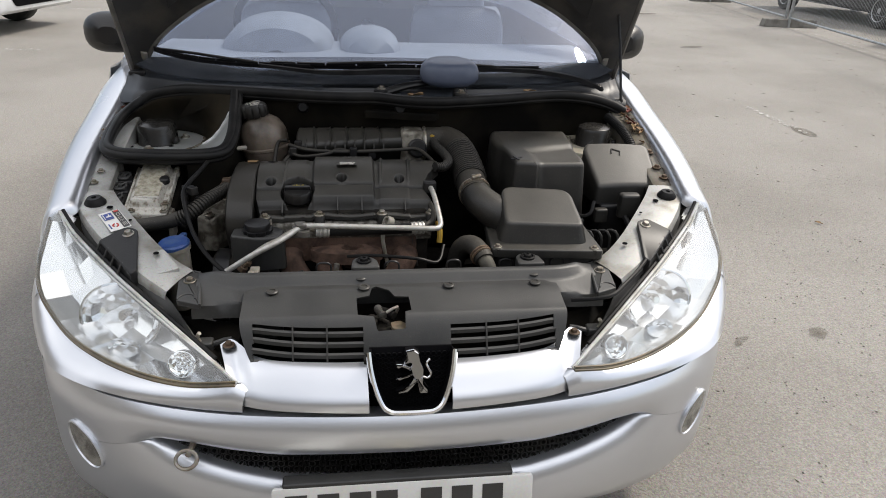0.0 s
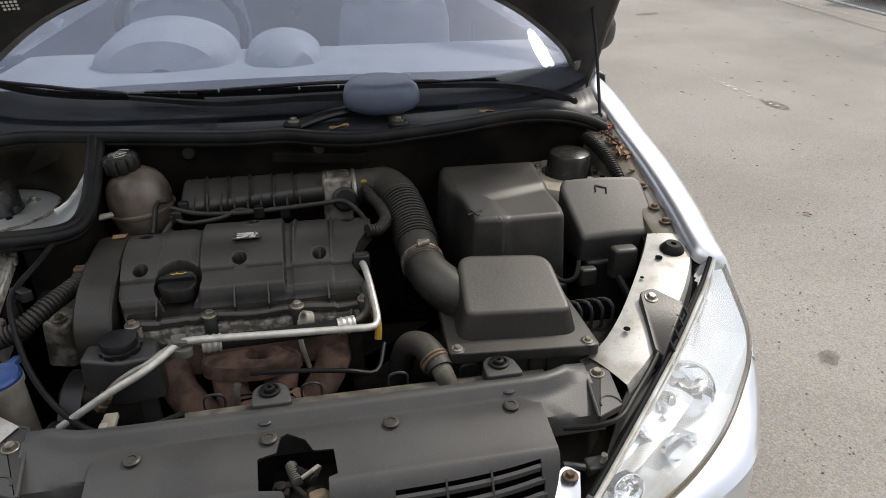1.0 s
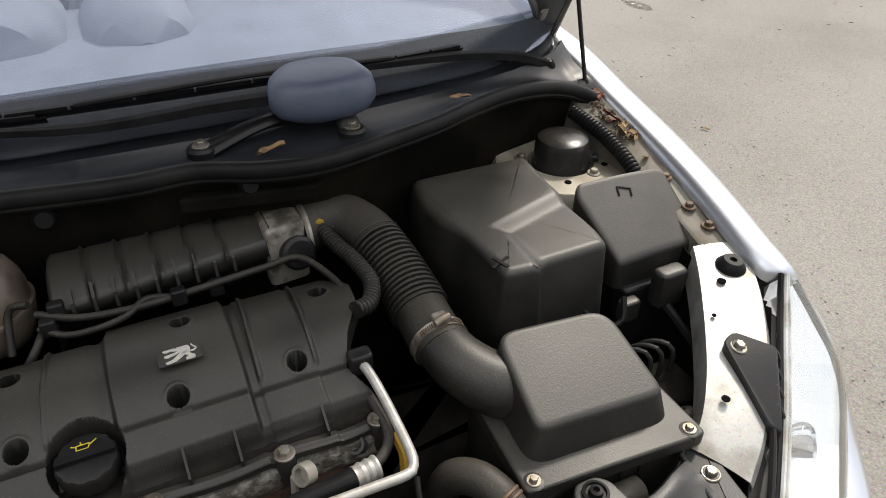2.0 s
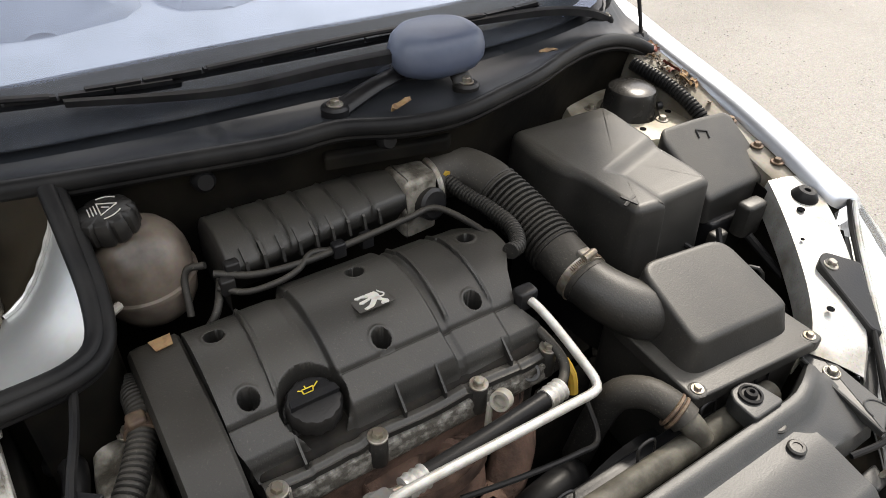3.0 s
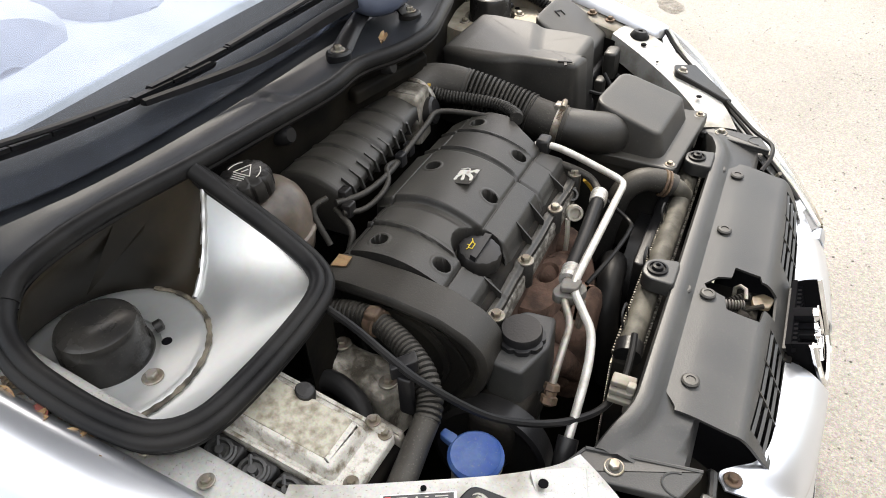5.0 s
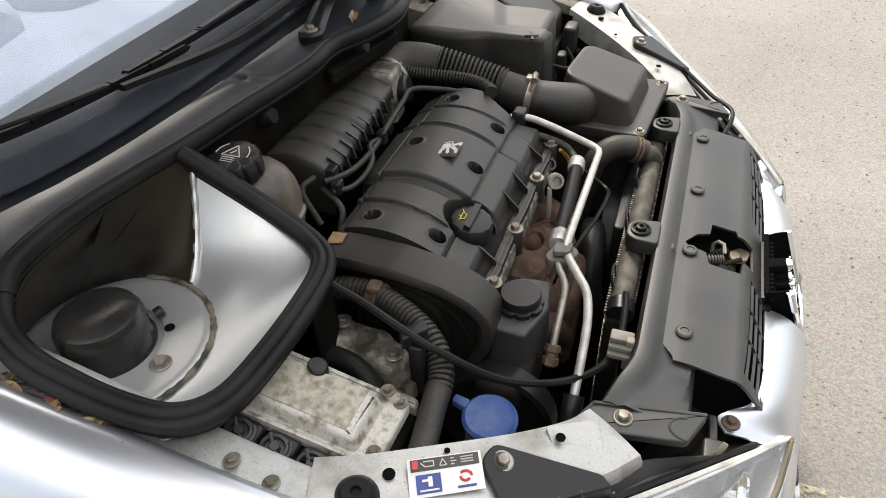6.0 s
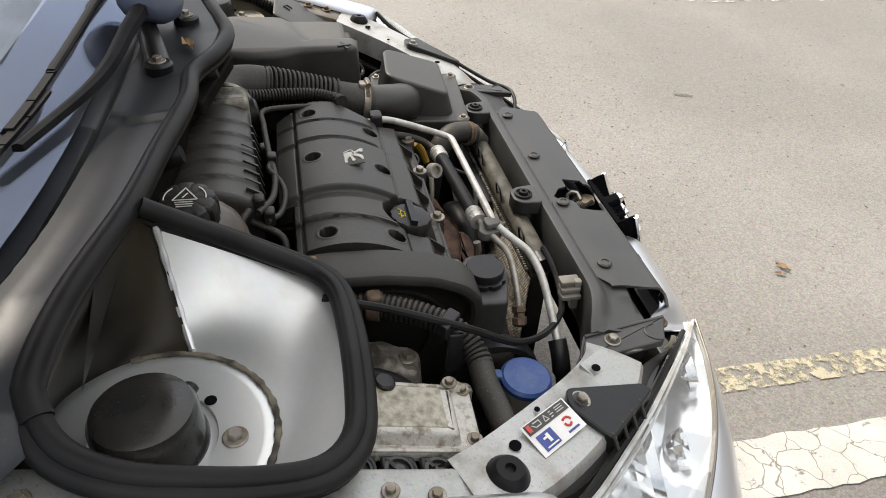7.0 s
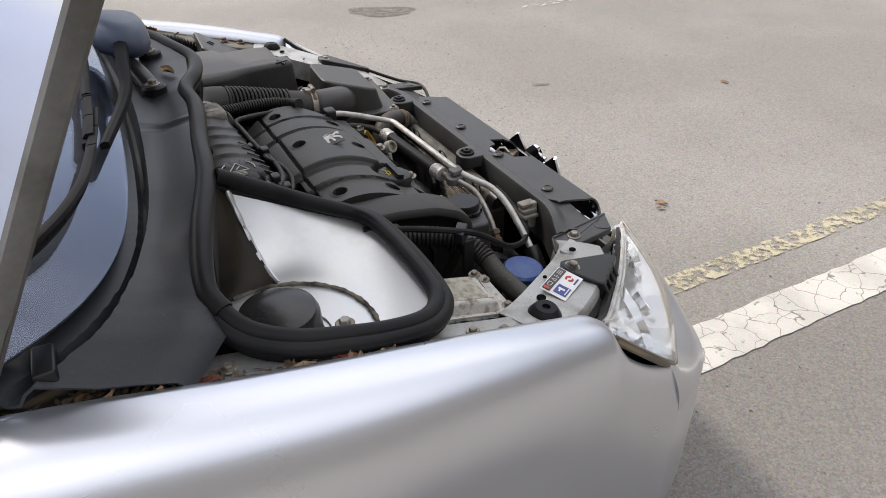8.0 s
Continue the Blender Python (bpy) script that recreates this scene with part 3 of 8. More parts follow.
leaf((1.32, -1.05, 0.006), 0.3, 0.9, 1)
leaf((-1.9, 2.6, 0.006), 0.1, 1.0)
leaf((2.4, 3.2, 0.006), 2.1, 0.8)
leaf((0.075, 1.950, 0.961), 0.4, 0.9, 0, (0, 0, 1), "dry tan leaf on the black scuttle panel")
leaf((0.415, 2.005, 0.963), -0.2, 0.7, 1, (0, 0, 1), "dry tan leaf on the black scuttle panel")

# small dark twigs and crumbs further off
rnd = random.Random(15)
tv, tf = [], []
for i in range(620):
    x, y = (rnd.uniform(2.5, 8.0), rnd.uniform(4.0, 15.0)) if i < 320 else (rnd.uniform(-1.5, 5.0), rnd.uniform(-4.0, 4.5))
    if -0.9 < x < 0.9 and y > 0.9:
        continue
    a, n, w = rnd.uniform(0, 6.3), rnd.uniform(0.004, 0.026) * (1 if i < 320 else 0.45), rnd.uniform(0.001, 0.0035)
    dx, dy = math.cos(a), math.sin(a)
    b0 = len(tv)
    tv += [(x + dx * n, y + dy * n, 0.002), (x - dy * w, y + dx * w, 0.001), (x - dx * n, y - dy * n, 0.002), (x + dy * w, y - dx * w, 0.001), (x, y, 0.002 + w)]
    tf += [(b0 + k, b0 + (k + 1) % 4, b0 + 4) for k in range(4)]
me = bpy.data.meshes.new("twig_crumbs")
me.from_pydata(tv, [], tf)
me.materials.append(LITTER)
tagged(new("twig_crumbs", me), "small dark twigs and leaf crumbs on the asphalt", "debris", kind="stuff")

# loose grit near the car
rnd = random.Random(5)
gv, gf = [], []
for i in range(2600):
    r = rnd.random()
    x, y = (rnd.uniform(0.9, 3.6), rnd.uniform(0.2, 4.2)) if r < 0.5 else (rnd.uniform(-1.0, 3.4), rnd.uniform(-1.6, 1.0))
    s = rnd.uniform(0.0022, 0.0052)
    b0 = len(gv)
    for k in range(4):
        a = k * 1.57 + rnd.random()
        gv.append((x + s * math.cos(a), y + s * math.sin(a), 0.001))
    gv.append((x + s * rnd.uniform(-0.3, 0.3), y + s * rnd.uniform(-0.3, 0.3), s * 0.9))
    gf += [(b0 + k, b0 + (k + 1) % 4, b0 + 4) for k in range(4)]
me = bpy.data.meshes.new("grit")
me.from_pydata(gv, [], gf)
me.materials.append(CONCRETE)
tagged(new("grit", me), "loose grit scattered over the asphalt", "grit", kind="stuff")

# ---- the silver car ----
car = thing("car", "silver hatchback with its bonnet open, parked on asphalt", "car", (0, 1.9, 0))

# body lines, right half: x is mirrored for the other side
CREST = [(1.50, 0.782), (1.60, 0.812), (1.78, 0.860), (2.02, 0.912), (2.22, 0.958), (2.45, 0.985)]


def crest_z(y):
    return table_flow(y, CREST)


def table_flow(x, pairs):
    """Like table_lin, but with no kinks: a cubic that never overshoots."""
    if x <= pairs[0][0]:
        return pairs[0][1]
    if x >= pairs[-1][0]:
        return pairs[-1][1]
    d = [(q[1] - p[1]) / (q[0] - p[0]) for p, q in zip(pairs, pairs[1:])]
    m = [d[0]] + [0.0 if a * b <= 0 else 2 * a * b / (a + b) for a, b in zip(d, d[1:])] + [d[-1]]
    for i, ((a, va), (b, vb)) in enumerate(zip(pairs, pairs[1:])):
        if x <= b:
            h, t = b - a, (x - a) / (b - a)
            return (va * (1 + 2 * t) * (1 - t) ** 2 + h * m[i] * t * (1 - t) ** 2 + vb * t * t * (3 - 2 * t) + h * m[i + 1] * t * t * (t - 1))


def table_lin(x, pairs):
    if x <= pairs[0][0]:
        return pairs[0][1]
    for (a, va), (b, vb) in zip(pairs, pairs[1:]):
        if x <= b:
            return va + (vb - va) * (x - a) / (b - a)
    return pairs[-1][1]


def wide(y):
    """Outer half width of the body at y."""
    return table_flow(y, [(1.30, 0.735), (1.40, 0.788), (1.46, 0.798), (1.55, 0.812), (1.70, 0.838), (1.95, 0.864), (2.4, 0.872), (4.0, 0.862), (4.5, 0.81), (4.85, 0.72)])


def shoulder(y):
    """Half width of the line where the wing turns down into the bay."""
    return table_flow(y, [(1.50, 0.740), (1.55, 0.745), (1.70, 0.760), (1.95, 0.770), (2.4, 0.774)])


WHEEL_Y, WHEEL_R = 1.89, 0.29


def arch(y, yc=WHEEL_Y):
    d = abs(y - yc)
    return 0.29 + math.sqrt(max(0.0, 0.335 ** 2 - d * d)) if d < 0.335 else 0.24


def wing(side):
    """One smooth panel: its upper edge follows the headlight at the front and the bay's shoulder behind it."""
    bm = bmesh.new()
    rows = []
    edge_x = [(1.400, 0.760), (1.43, 0.771), (1.48, 0.779), (1.522, 0.780), (1.538, 0.773), (1.553, 0.754), (1.575, 0.7515), (1.62, 0.7535), (1.70, 0.760), (1.95, 0.770), (2.4, 0.774)]
    edge_z = [(1.400, 0.662), (1.43, 0.680), (1.48, 0.706), (1.522, 0.740), (1.538, 0.764), (1.553, 0.796), (1.62, 0.817), (1.78, 0.860), (2.02, 0.912), (2.22, 0.958), (2.45, 0.985)]
    ys = [1.404 + 0.0145 * i for i in range(8)] + [1.518 + 0.0055 * i for i in range(10)] + [1.584, 1.608] + [1.632 + 0.0275 * i for i in range(27)]
    for y in ys:
        xs, zs, xo, k = table_flow(y, edge_x), table_flow(y, edge_z), wide(y), ease(y, 1.540, 1.575)
        zb = arch(y)
        prof = [(xs - 0.012 - 0.022 * k, zs - 0.026), (xs - 0.008 - 0.022 * k, zs - 0.012), (xs - 0.005 - 0.016 * k, zs - 0.004), (xs - 0.002 - 0.008 * k, zs - 0.0005)]
        drop = min(0.16, zs - zb - 0.03)
        for q in range(1, 11):
            a = math.pi / 2 * q / 10
            prof.append((xs + (xo - xs) * math.sin(a) ** 0.85, zs - 0.001 - drop * (1 - math.cos(a))))
        x_last, z_last = prof[-1]
        for q in (0.2, 0.4, 0.6, 0.8, 1.0):
            z = z_last + (min(zb, z_last - 0.004) - z_last) * q
            bulge = 0.008 * math.exp(-((z - arch(y)) / 0.05) ** 2) if abs(y - WHEEL_Y) < 0.335 else 0
            prof.append((x_last + 0.002 * math.sin(q * 3) + bulge, z))
        prof.append((xo - 0.02, min(zb, z_last - 0.004) + 0.002))
        rows.append([(side * x, y, z) for x, z in prof])
    sheet(bm, rows, 0.0012)
    return part("wing", bm, SILVER, car, "metallic silver front wing")


for s in (1, -1):
    wing(s)

# bumper: one plan line and profiles that change along it
NOSE = [(0.0, 1.088), (0.16, 1.091), (0.32, 1.104), (0.46, 1.130), (0.585, 1.175), (0.685, 1.240), (0.748, 1.320), (0.787, 1.410), (0.800, 1.510), (0.806, 1.555)]


def nose(s):
    """The bumper's foremost line: point and outward direction, s from -1 (left) to 1."""
    a = abs(s)
    p, q = along([(x, y, 0) for x, y in NOSE], a), along([(x, y, 0) for x, y in NOSE], min(1, a + 0.01))
    o = along([(x, y, 0) for x, y in NOSE], max(0, a - 0.01))
    t = (q - o).normalized()
    out = Vector((t.y, -t.x, 0))
    if s < 0:
        p, out = Vector((-p.x, p.y, 0)), Vector((-out.x, out.y, 0))
    return p, out


# heights along the bumper by |x|
BARTOP = [(0.0, 0.536), (0.35, 0.545), (0.60, 0.555), (0.79, 0.575)]
BARLOW = [(0.0, 0.438), (0.26, 0.441), (0.35, 0.452), (0.43, 0.465), (0.49, 0.467), (0.53, 0.460), (0.58, 0.445), (0.79, 0.40)]
SMILE = [(0.0, 0.362), (0.25, 0.371), (0.35, 0.392), (0.43, 0.418), (0.48, 0.440), (0.515, 0.464), (0.58, 0.446), (0.79, 0.40)]


def bumper_sheet(profile, n=72, s0=-0.79, s1=0.79, thick=0.003):
    bm = bmesh.new()
    rows = []
    for i in range(n + 1):
        s = s0 + (s1 - s0) * i / n
        p, out = nose(s)
        ax = abs(p.x)
        rows.append([p + out * d + Vector((0, 0, z)) for d, z in profile(ax)])
    sheet(bm, rows, thick)
    return bm


def bar_profile(ax):
    zt, zb = table_lin(ax, BARTOP) - 0.002 * (1 - ease(ax, 0.60, 0.74)), table_lin(ax, BARLOW)
    h = zt - zb
    k = 1 - ease(ax, 0.485, 0.545)
    return [(-0.060, zt - 0.012), (-0.036, zt - 0.004), (-0.018, zt - 0.05 * h), (-0.007, zt - 0.2 * h), (-0.001, zt - 0.4 * h), (0.0, zt - 0.55 * h),
            (-0.003 * k, zt - 0.75 * h), (-0.010 * k, zt - 0.9 * h), (-0.022 * k, zb), (-0.045 * k - 0.002, zb + 0.002 * k)]


def valance_profile(ax):
    zt = min(table_lin(ax, SMILE), table_lin(ax, BARLOW) - 0.0005)
    zb = 0.205
    k = 1 - ease(ax, 0.485, 0.545)
    return [(-0.055 * k - 0.002, zt - 0.002 * k), (-0.030 * k, zt), (-0.018 * k, zt - 0.008), (-0.006 * k, zt - 0.035), (0.0, zt - 0.08), (-0.006, (zt + zb) / 2 - 0.03), (-0.03, zb + 0.03), (-0.06, zb)]


bumper = part("front_bumper", bumper_sheet(bar_profile), SILVER, car, "metallic silver wrap-round front bumper")
part("lower_valance", bumper_sheet(valance_profile), SILVER, bumper)

# headlights: the upper and lower outline of the right lens
UPPER = [(0.326, 1.139, 0.600), (0.401, 1.203, 0.6356), (0.485, 1.279, 0.669), (0.585, 1.373, 0.706), (0.665, 1.455, 0.737), (0.714, 1.507, 0.760), (0.748, 1.546, 0.790)]
LOWER = [(0.328, 1.137, 0.598), (0.420, 1.158, 0.586), (0.520, 1.202, 0.584), (0.620, 1.268, 0.590), (0.704, 1.342, 0.612), (0.772, 1.430, 0.680), (0.769, 1.541, 0.771)]

# band of bumper between the lens and the moulding, up to the wing's edge
for s in (1, -1):
    bm = bmesh.new()
    rows = []
    for i in range(-1, 35):
        t = max(0.0, 0.795 * i / 32)
        a = along(LOWER, t) if i >= 0 else Vector((0.328 + 0.018 * i, 1.137 - 0.001 * i, 0.590 + 0.0050 * i))
        best = None
        for q in range(160):
            p, out = nose(0.18 + 0.62 * q / 159)
            if best is None or abs(p.x - a.x - 0.010) < best[0]:
                best = (abs(p.x - a.x - 0.010), p, out)
        low = best[1] + best[2] * (-0.022 + 0.018 * ease(t, 0.4, 0.8))
        low.z = table_lin(low.x, BARTOP) + 0.002
        top = Vector((a.x + 0.002, a.y - 0.003, a.z - 0.005))
        row = [top + Vector((-0.010, 0.014, -0.004)), top + Vector((-0.003, 0.004, 0.001))]
        for k in range(7):
            u = k / 6
            row.append(top.lerp(low, u) + best[2] * 0.007 * math.sin(math.pi * u))
        row.append(low - best[2] * 0.020 + Vector((0, 0, -0.002)))
        rows.append([(s * p.x, p.y, p.z) for p in row])
    sheet(bm, rows, 0.003)
    part("upper_skirt", bm, SILVER, bumper)

# strip across the front below the bonnet edge, in two halves beside the badge
for s in (1, -1):
    bm = bmesh.new()
    rear = [(0.083, 1.174, 0.612), (0.15, 1.175, 0.613), (0.25, 1.180, 0.618), (0.300, 1.196, 0.623), (0.326, 1.222, 0.630), (0.348, 1.240, 0.634), (0.368, 1.228, 0.630)]
    front = [(0.080, 1.100, 0.568), (0.15, 1.104, 0.568), (0.23, 1.112, 0.569), (0.28, 1.121, 0.572), (0.31, 1.131, 0.576), (0.325, 1.137, 0.584), (0.344, 1.152, 0.598)]
    rows = []
    for i in range(25):
        t = i / 24
        a, b = along(rear, t), along(front, t)
        row = []
        for k in range(8):
            u = k / 7
            p = a.lerp(b, u)
            p.z += 0.011 * math.sin(math.pi * u) ** 0.8 * (1 - 0.95 * ease(t, 0.50, 0.90))
            row.append((s * p.x, p.y, p.z))
        low = max(table_lin(b.x, BARTOP) + 0.004, b.z - 0.030)
        row += [(s * b.x, b.y - 0.003, b.z * 0.6 + low * 0.4), (s * b.x, b.y - 0.002, low + 0.004), (s * b.x, b.y + 0.012, low)]
        rows.append(row)
    sheet(bm, rows, 0.003)
    part("bonnet_edge_strip", bm, SILVER, bumper)
    share("bolt", BOLT_RUSTY, at((s * 0.350, 1.222, 0.631)), bumper)
    share("washer", CLIP, at((s * 0.350, 1.222, 0.6295)), bumper)

# chrome-edged badge in the middle
badge_up = Vector((0, 0.045, 0.112)).normalized()
badge_n = Vector((0, -badge_up.z, badge_up.y))
badge_c = Vector((0.004, 1.124, 0.591))


def on_badge(u, v, d=0.0):
    return badge_c + Vector((u, 0, 0)) + badge_up * v + badge_n * d


shield = [(-0.083, 0.066), (-0.079, 0.030), (-0.070, -0.008), (-0.058, -0.038), (-0.046, -0.049), (-0.030, -0.053), (0.030, -0.053), (0.046, -0.049), (0.058, -0.038), (0.070, -0.008), (0.079, 0.030), (0.083, 0.066)]
bm = bmesh.new()
line = spline([(u, v, 0) for u, v in shield], 0.006)
tube(bm, [on_badge(p.x, p.y, 0.003 + 0.004 * (1 - (p.x / 0.083) ** 2)) for p in line], 0.0058, 8, 0.008)
part("badge_surround", bm, CHROME, bumper, "chrome badge surround")
bm = bmesh.new()
back = [(p.x * 0.96, p.y) for p in line]
rings(bm, [[on_badge(u * 1.02, v * 1.02, -0.036) for u, v in back], [on_badge(u * 1.02, v * 1.02, -0.028) for u, v in back]])
sheet(bm, [[on_badge(u * k, v * k, d) for u, v in back] for k, d in ((1.0, -0.030), (1.02, -0.014), (1.02, 0.002))], 0.003)
badge_box = part("badge_back", bm, MESHBLACK, bumper, "black ribbed back of the badge")
bm = bmesh.new()
for j in range(5):
    v = 0.050 - 0.022 * j
    half = 0.077 - 0.028 * ease(-v, -0.05, 0.055)
    rings(bm, [[on_badge(u, v + dv, d) for u, dv in ((-half, -0.004), (half, -0.004), (half, 0.004), (-half, 0.004))] for d in (-0.046, -0.034)])
part("rib", bm, PLASTIC_DARK, badge_box)
bm = bmesh.new()
for i in range(15):
    for j in range(11):
        u, v = -0.077 + i * 0.011 + (j % 2) * 0.0055, -0.048 + j * 0.0100
        half = 0.079 - 0.030 * ease(-v, -0.05, 0.055)
        if abs(u) > half:
            continue
        ring = [[on_badge(u + r * math.cos(a), v + r * math.sin(a), d) for a in (k * math.pi / 3 for k in range(6))] for r, d in ((0.0058, -0.029), (0.0054, -0.022), (0.0042, -0.022), (0.0040, -0.029))]
        rings(bm, ring, True, False, False)
part("badge_mesh", bm, MESHBLACK, bumper, "black honeycomb badge mesh")
# the emblem: chrome faces on deep black stems
LION = ([(-0.014, 0.070), (0.004, 0.073), (0.016, 0.064), (0.019, 0.046), (0.026, 0.026), (0.025, 0.010), (0.016, 0.001), (0.004, 0.002), (-0.003, 0.014), (-0.006, 0.030), (-0.003, 0.040), (-0.018, 0.036), (-0.020, 0.044), (-0.011, 0.050), (-0.016, 0.058)],
        [(-0.002, 0.034), (-0.005, 0.022), (-0.020, 0.030), (-0.030, 0.027), (-0.037, 0.033), (-0.034, 0.041), (-0.018, 0.040)],
        [(-0.001, 0.018), (-0.004, 0.008), (-0.019, 0.004), (-0.027, 0.000), (-0.036, 0.005), (-0.033, 0.012), (-0.018, 0.014)],
        [(0.002, 0.010), (0.014, 0.002), (0.002, -0.014), (-0.010, -0.026), (-0.031, -0.029), (-0.035, -0.022), (-0.018, -0.016), (-0.008, -0.004)],
        [(0.006, 0.008), (0.024, 0.010), (0.024, -0.006), (0.034, -0.018), (0.033, -0.030), (0.012, -0.030), (0.012, -0.022), (0.020, -0.016), (0.012, -0.004)])
LION_TAIL = [(0.020, 0.010), (0.032, 0.006), (0.039, 0.016), (0.034, 0.028), (0.030, 0.040), (0.037, 0.050)]
bm, sides = bmesh.new(), bmesh.new()
for poly in LION:
    pts = rounded([(u * 0.92, 0.006 + v * 0.86) for u, v in poly], 0.0022, 2)
    rings(bm, [[on_badge(p.x, p.y, d) for p in inset(pts, k)] for d, k in ((-0.001, 0.0002), (0.002, 0), (0.0075, 0.0034))])
    rings(sides, [[on_badge(p.x, p.y, d) for p in inset(pts, k)] for d, k in ((-0.030, 0), (-0.0012, 0.0), (-0.0008, 0.001))])
tube(bm, [on_badge(u * 0.92, 0.006 + v * 0.86, 0.002) for u, v in LION_TAIL], 0.0026, 8, 0.004)
emblem = part("emblem", bm, CHROME, bumper, "chrome emblem")
part("emblem_stem", sides, MESHBLACK, emblem, "deep black sides of the emblem")

# lower air intake: dark backing, honeycomb, tow eye
bm = bumper_sheet(lambda ax: [(-0.075, 0.49), (-0.078, 0.41), (-0.075, 0.34)], 40, -0.62, 0.62, 0.004)
part("intake_back", bm, MESHBLACK, bumper)
bm = bmesh.new()
for i in range(84):
    for j in range(9):
        s = -0.60 + i * 0.01445 + (j % 2) * 0.0072
        z = 0.366 + j * 0.0142
        p, out = nose(s)
        if not (table_lin(abs(p.x), SMILE) - 0.02 < z < table_lin(abs(p.x), BARLOW) + 0.012):
            continue
        side_v = Vector((-out.y, out.x, 0))
        loops = []
        for r, d in ((0.0086, -0.062), (0.0082, -0.046), (0.0064, -0.046), (0.0062, -0.062)):
            loops.append([p + out * d + side_v * r * math.cos(a) + Vector((0, 0, z + r * math.sin(a))) for a in (k * math.pi / 3 + 0.52 for k in range(6))])
        rings(bm, loops, True, False, False)
part("intake_mesh", bm, PLASTIC_DARK, bumper, "black honeycomb intake mesh")
bm = bmesh.new()
tube(bm, [(-0.428 + 0.018 * math.cos(a) * 1.1, 1.106 + 0.010 * math.sin(a), 0.452 + 0.014 * math.sin(a)) for a in (k * 0.4 for k in range(17))], 0.0040, 8, 0.006)
tube(bm, [(-0.424, 1.108, 0.461), (-0.418, 1.16, 0.464)], 0.006, 8)
part("tow_eye", bm, STEEL, bumper, "grey steel towing eye")
for s in (1, -1):
    def fog_loop(k, d):
        loop = []
        for i in range(36):
            a = 2 * math.pi * i / 36
            u, w = 0.033 * k * math.cos(a), 0.054 * k * math.sin(a)
            u, w = u * math.cos(0.62) - w * math.sin(0.62), u * math.sin(0.62) + w * math.cos(0.62)
            p, out = nose(s * (0.512 - u / 1.06))
            loop.append(p + out * d + Vector((0, 0, 0.416 + w)))
        return loop

    bm = bmesh.new()
    rings(bm, [fog_loop(1.08, -0.010), fog_loop(1.06, 0.005), fog_loop(1.01, 0.0065), fog_loop(0.97, 0.003)], True, False, False)
    fog = part("fog_lamp", bm, SILVER, bumper, "oval fog lamp with clear glass")
    bm = bmesh.new()
    rings(bm, [fog_loop(0.98, 0.0045), fog_loop(0.7, 0.0070), fog_loop(0.35, 0.0085), fog_loop(0.05, 0.009)], True, False, True)
    part("glass", bm, LENS, fog).visible_shadow = False
    bm = bmesh.new()
    rings(bm, [fog_loop(0.97, 0.0035), fog_loop(0.80, 0.0015), fog_loop(0.55, 0.0030), fog_loop(0.3, 0.0015), fog_loop(0.1, 0.0015)], True, False, True)
    part("reflector", bm, CAST, fog)
# number plate, lettering as bars
bm = bmesh.new()
plate_m = Matrix.Translation((-0.012, 1.066, 0.342)) @ Matrix.Rotation(radians(-10), 4, "X")
loops = []
for d, k in ((0.0, 1.0), (-0.006, 1.0), (-0.007, 0.992)):
    loops.append([plate_m @ Vector((x, d, z)) for x, z in ((p.x * k, p.y * k) for p in rounded([(-0.258, -0.055), (0.258, -0.055), (0.258, 0.055), (-0.258, 0.055)], 0.008))])
rings(bm, loops)
plate = part("number_plate", bm, PLATE_M, bumper, "white number plate with black characters")
bm = bmesh.new()
rings(bm, [[Vector((dx * 0.021, d, dz * 0.0395)) for dx, dz in ((-1, -1), (1, -1), (1, 1), (-1, 1))] for d in (-0.0065, -0.0082)])
plate_bar = finish(bm, "plate_bar", LABELBLACK)
for x in (-0.212, -0.150, -0.088, -0.036, 0.052, 0.114, 0.176):
    share("plate_bar", plate_bar, plate_m @ Matrix.Translation((x, 0, 0)), plate)
bm = bmesh.new()
block(bm, (-0.25, 1.070, 0.385), (0.205, 1.10, 0.405), 0.004)
part("plate_holder", bm, PLASTIC_GREY, bumper)

def lamp_grid(side, depth, nu=30, nv=14, shrink=0.0):
    rows = []
    for i in range(nu + 1):
        t = shrink + (1 - 2 * shrink) * i / nu
        a, b = along(UPPER, t), along(LOWER, t)
        row = []
        for k in range(nv + 1):
            u = shrink + (1 - 2 * shrink) * k / nv
            p = a.lerp(b, u)
            span = (a - b).length
            out = Vector((0.45 + 0.5 * t, -0.75 + 0.4 * t, 0.45)).normalized()
            p = p + out * ((0.14 + 0.10 * t) * span * math.sin(math.pi * u) ** 0.8 * (1 - 0.15 * u) - depth * math.sin(math.pi * u) ** 0.6 * math.sin(math.pi * (0.06 + 0.88 * t)) ** 0.5)
            row.append(Vector((side * p.x, p.y, p.z)))
        rows.append(row)
    return rows


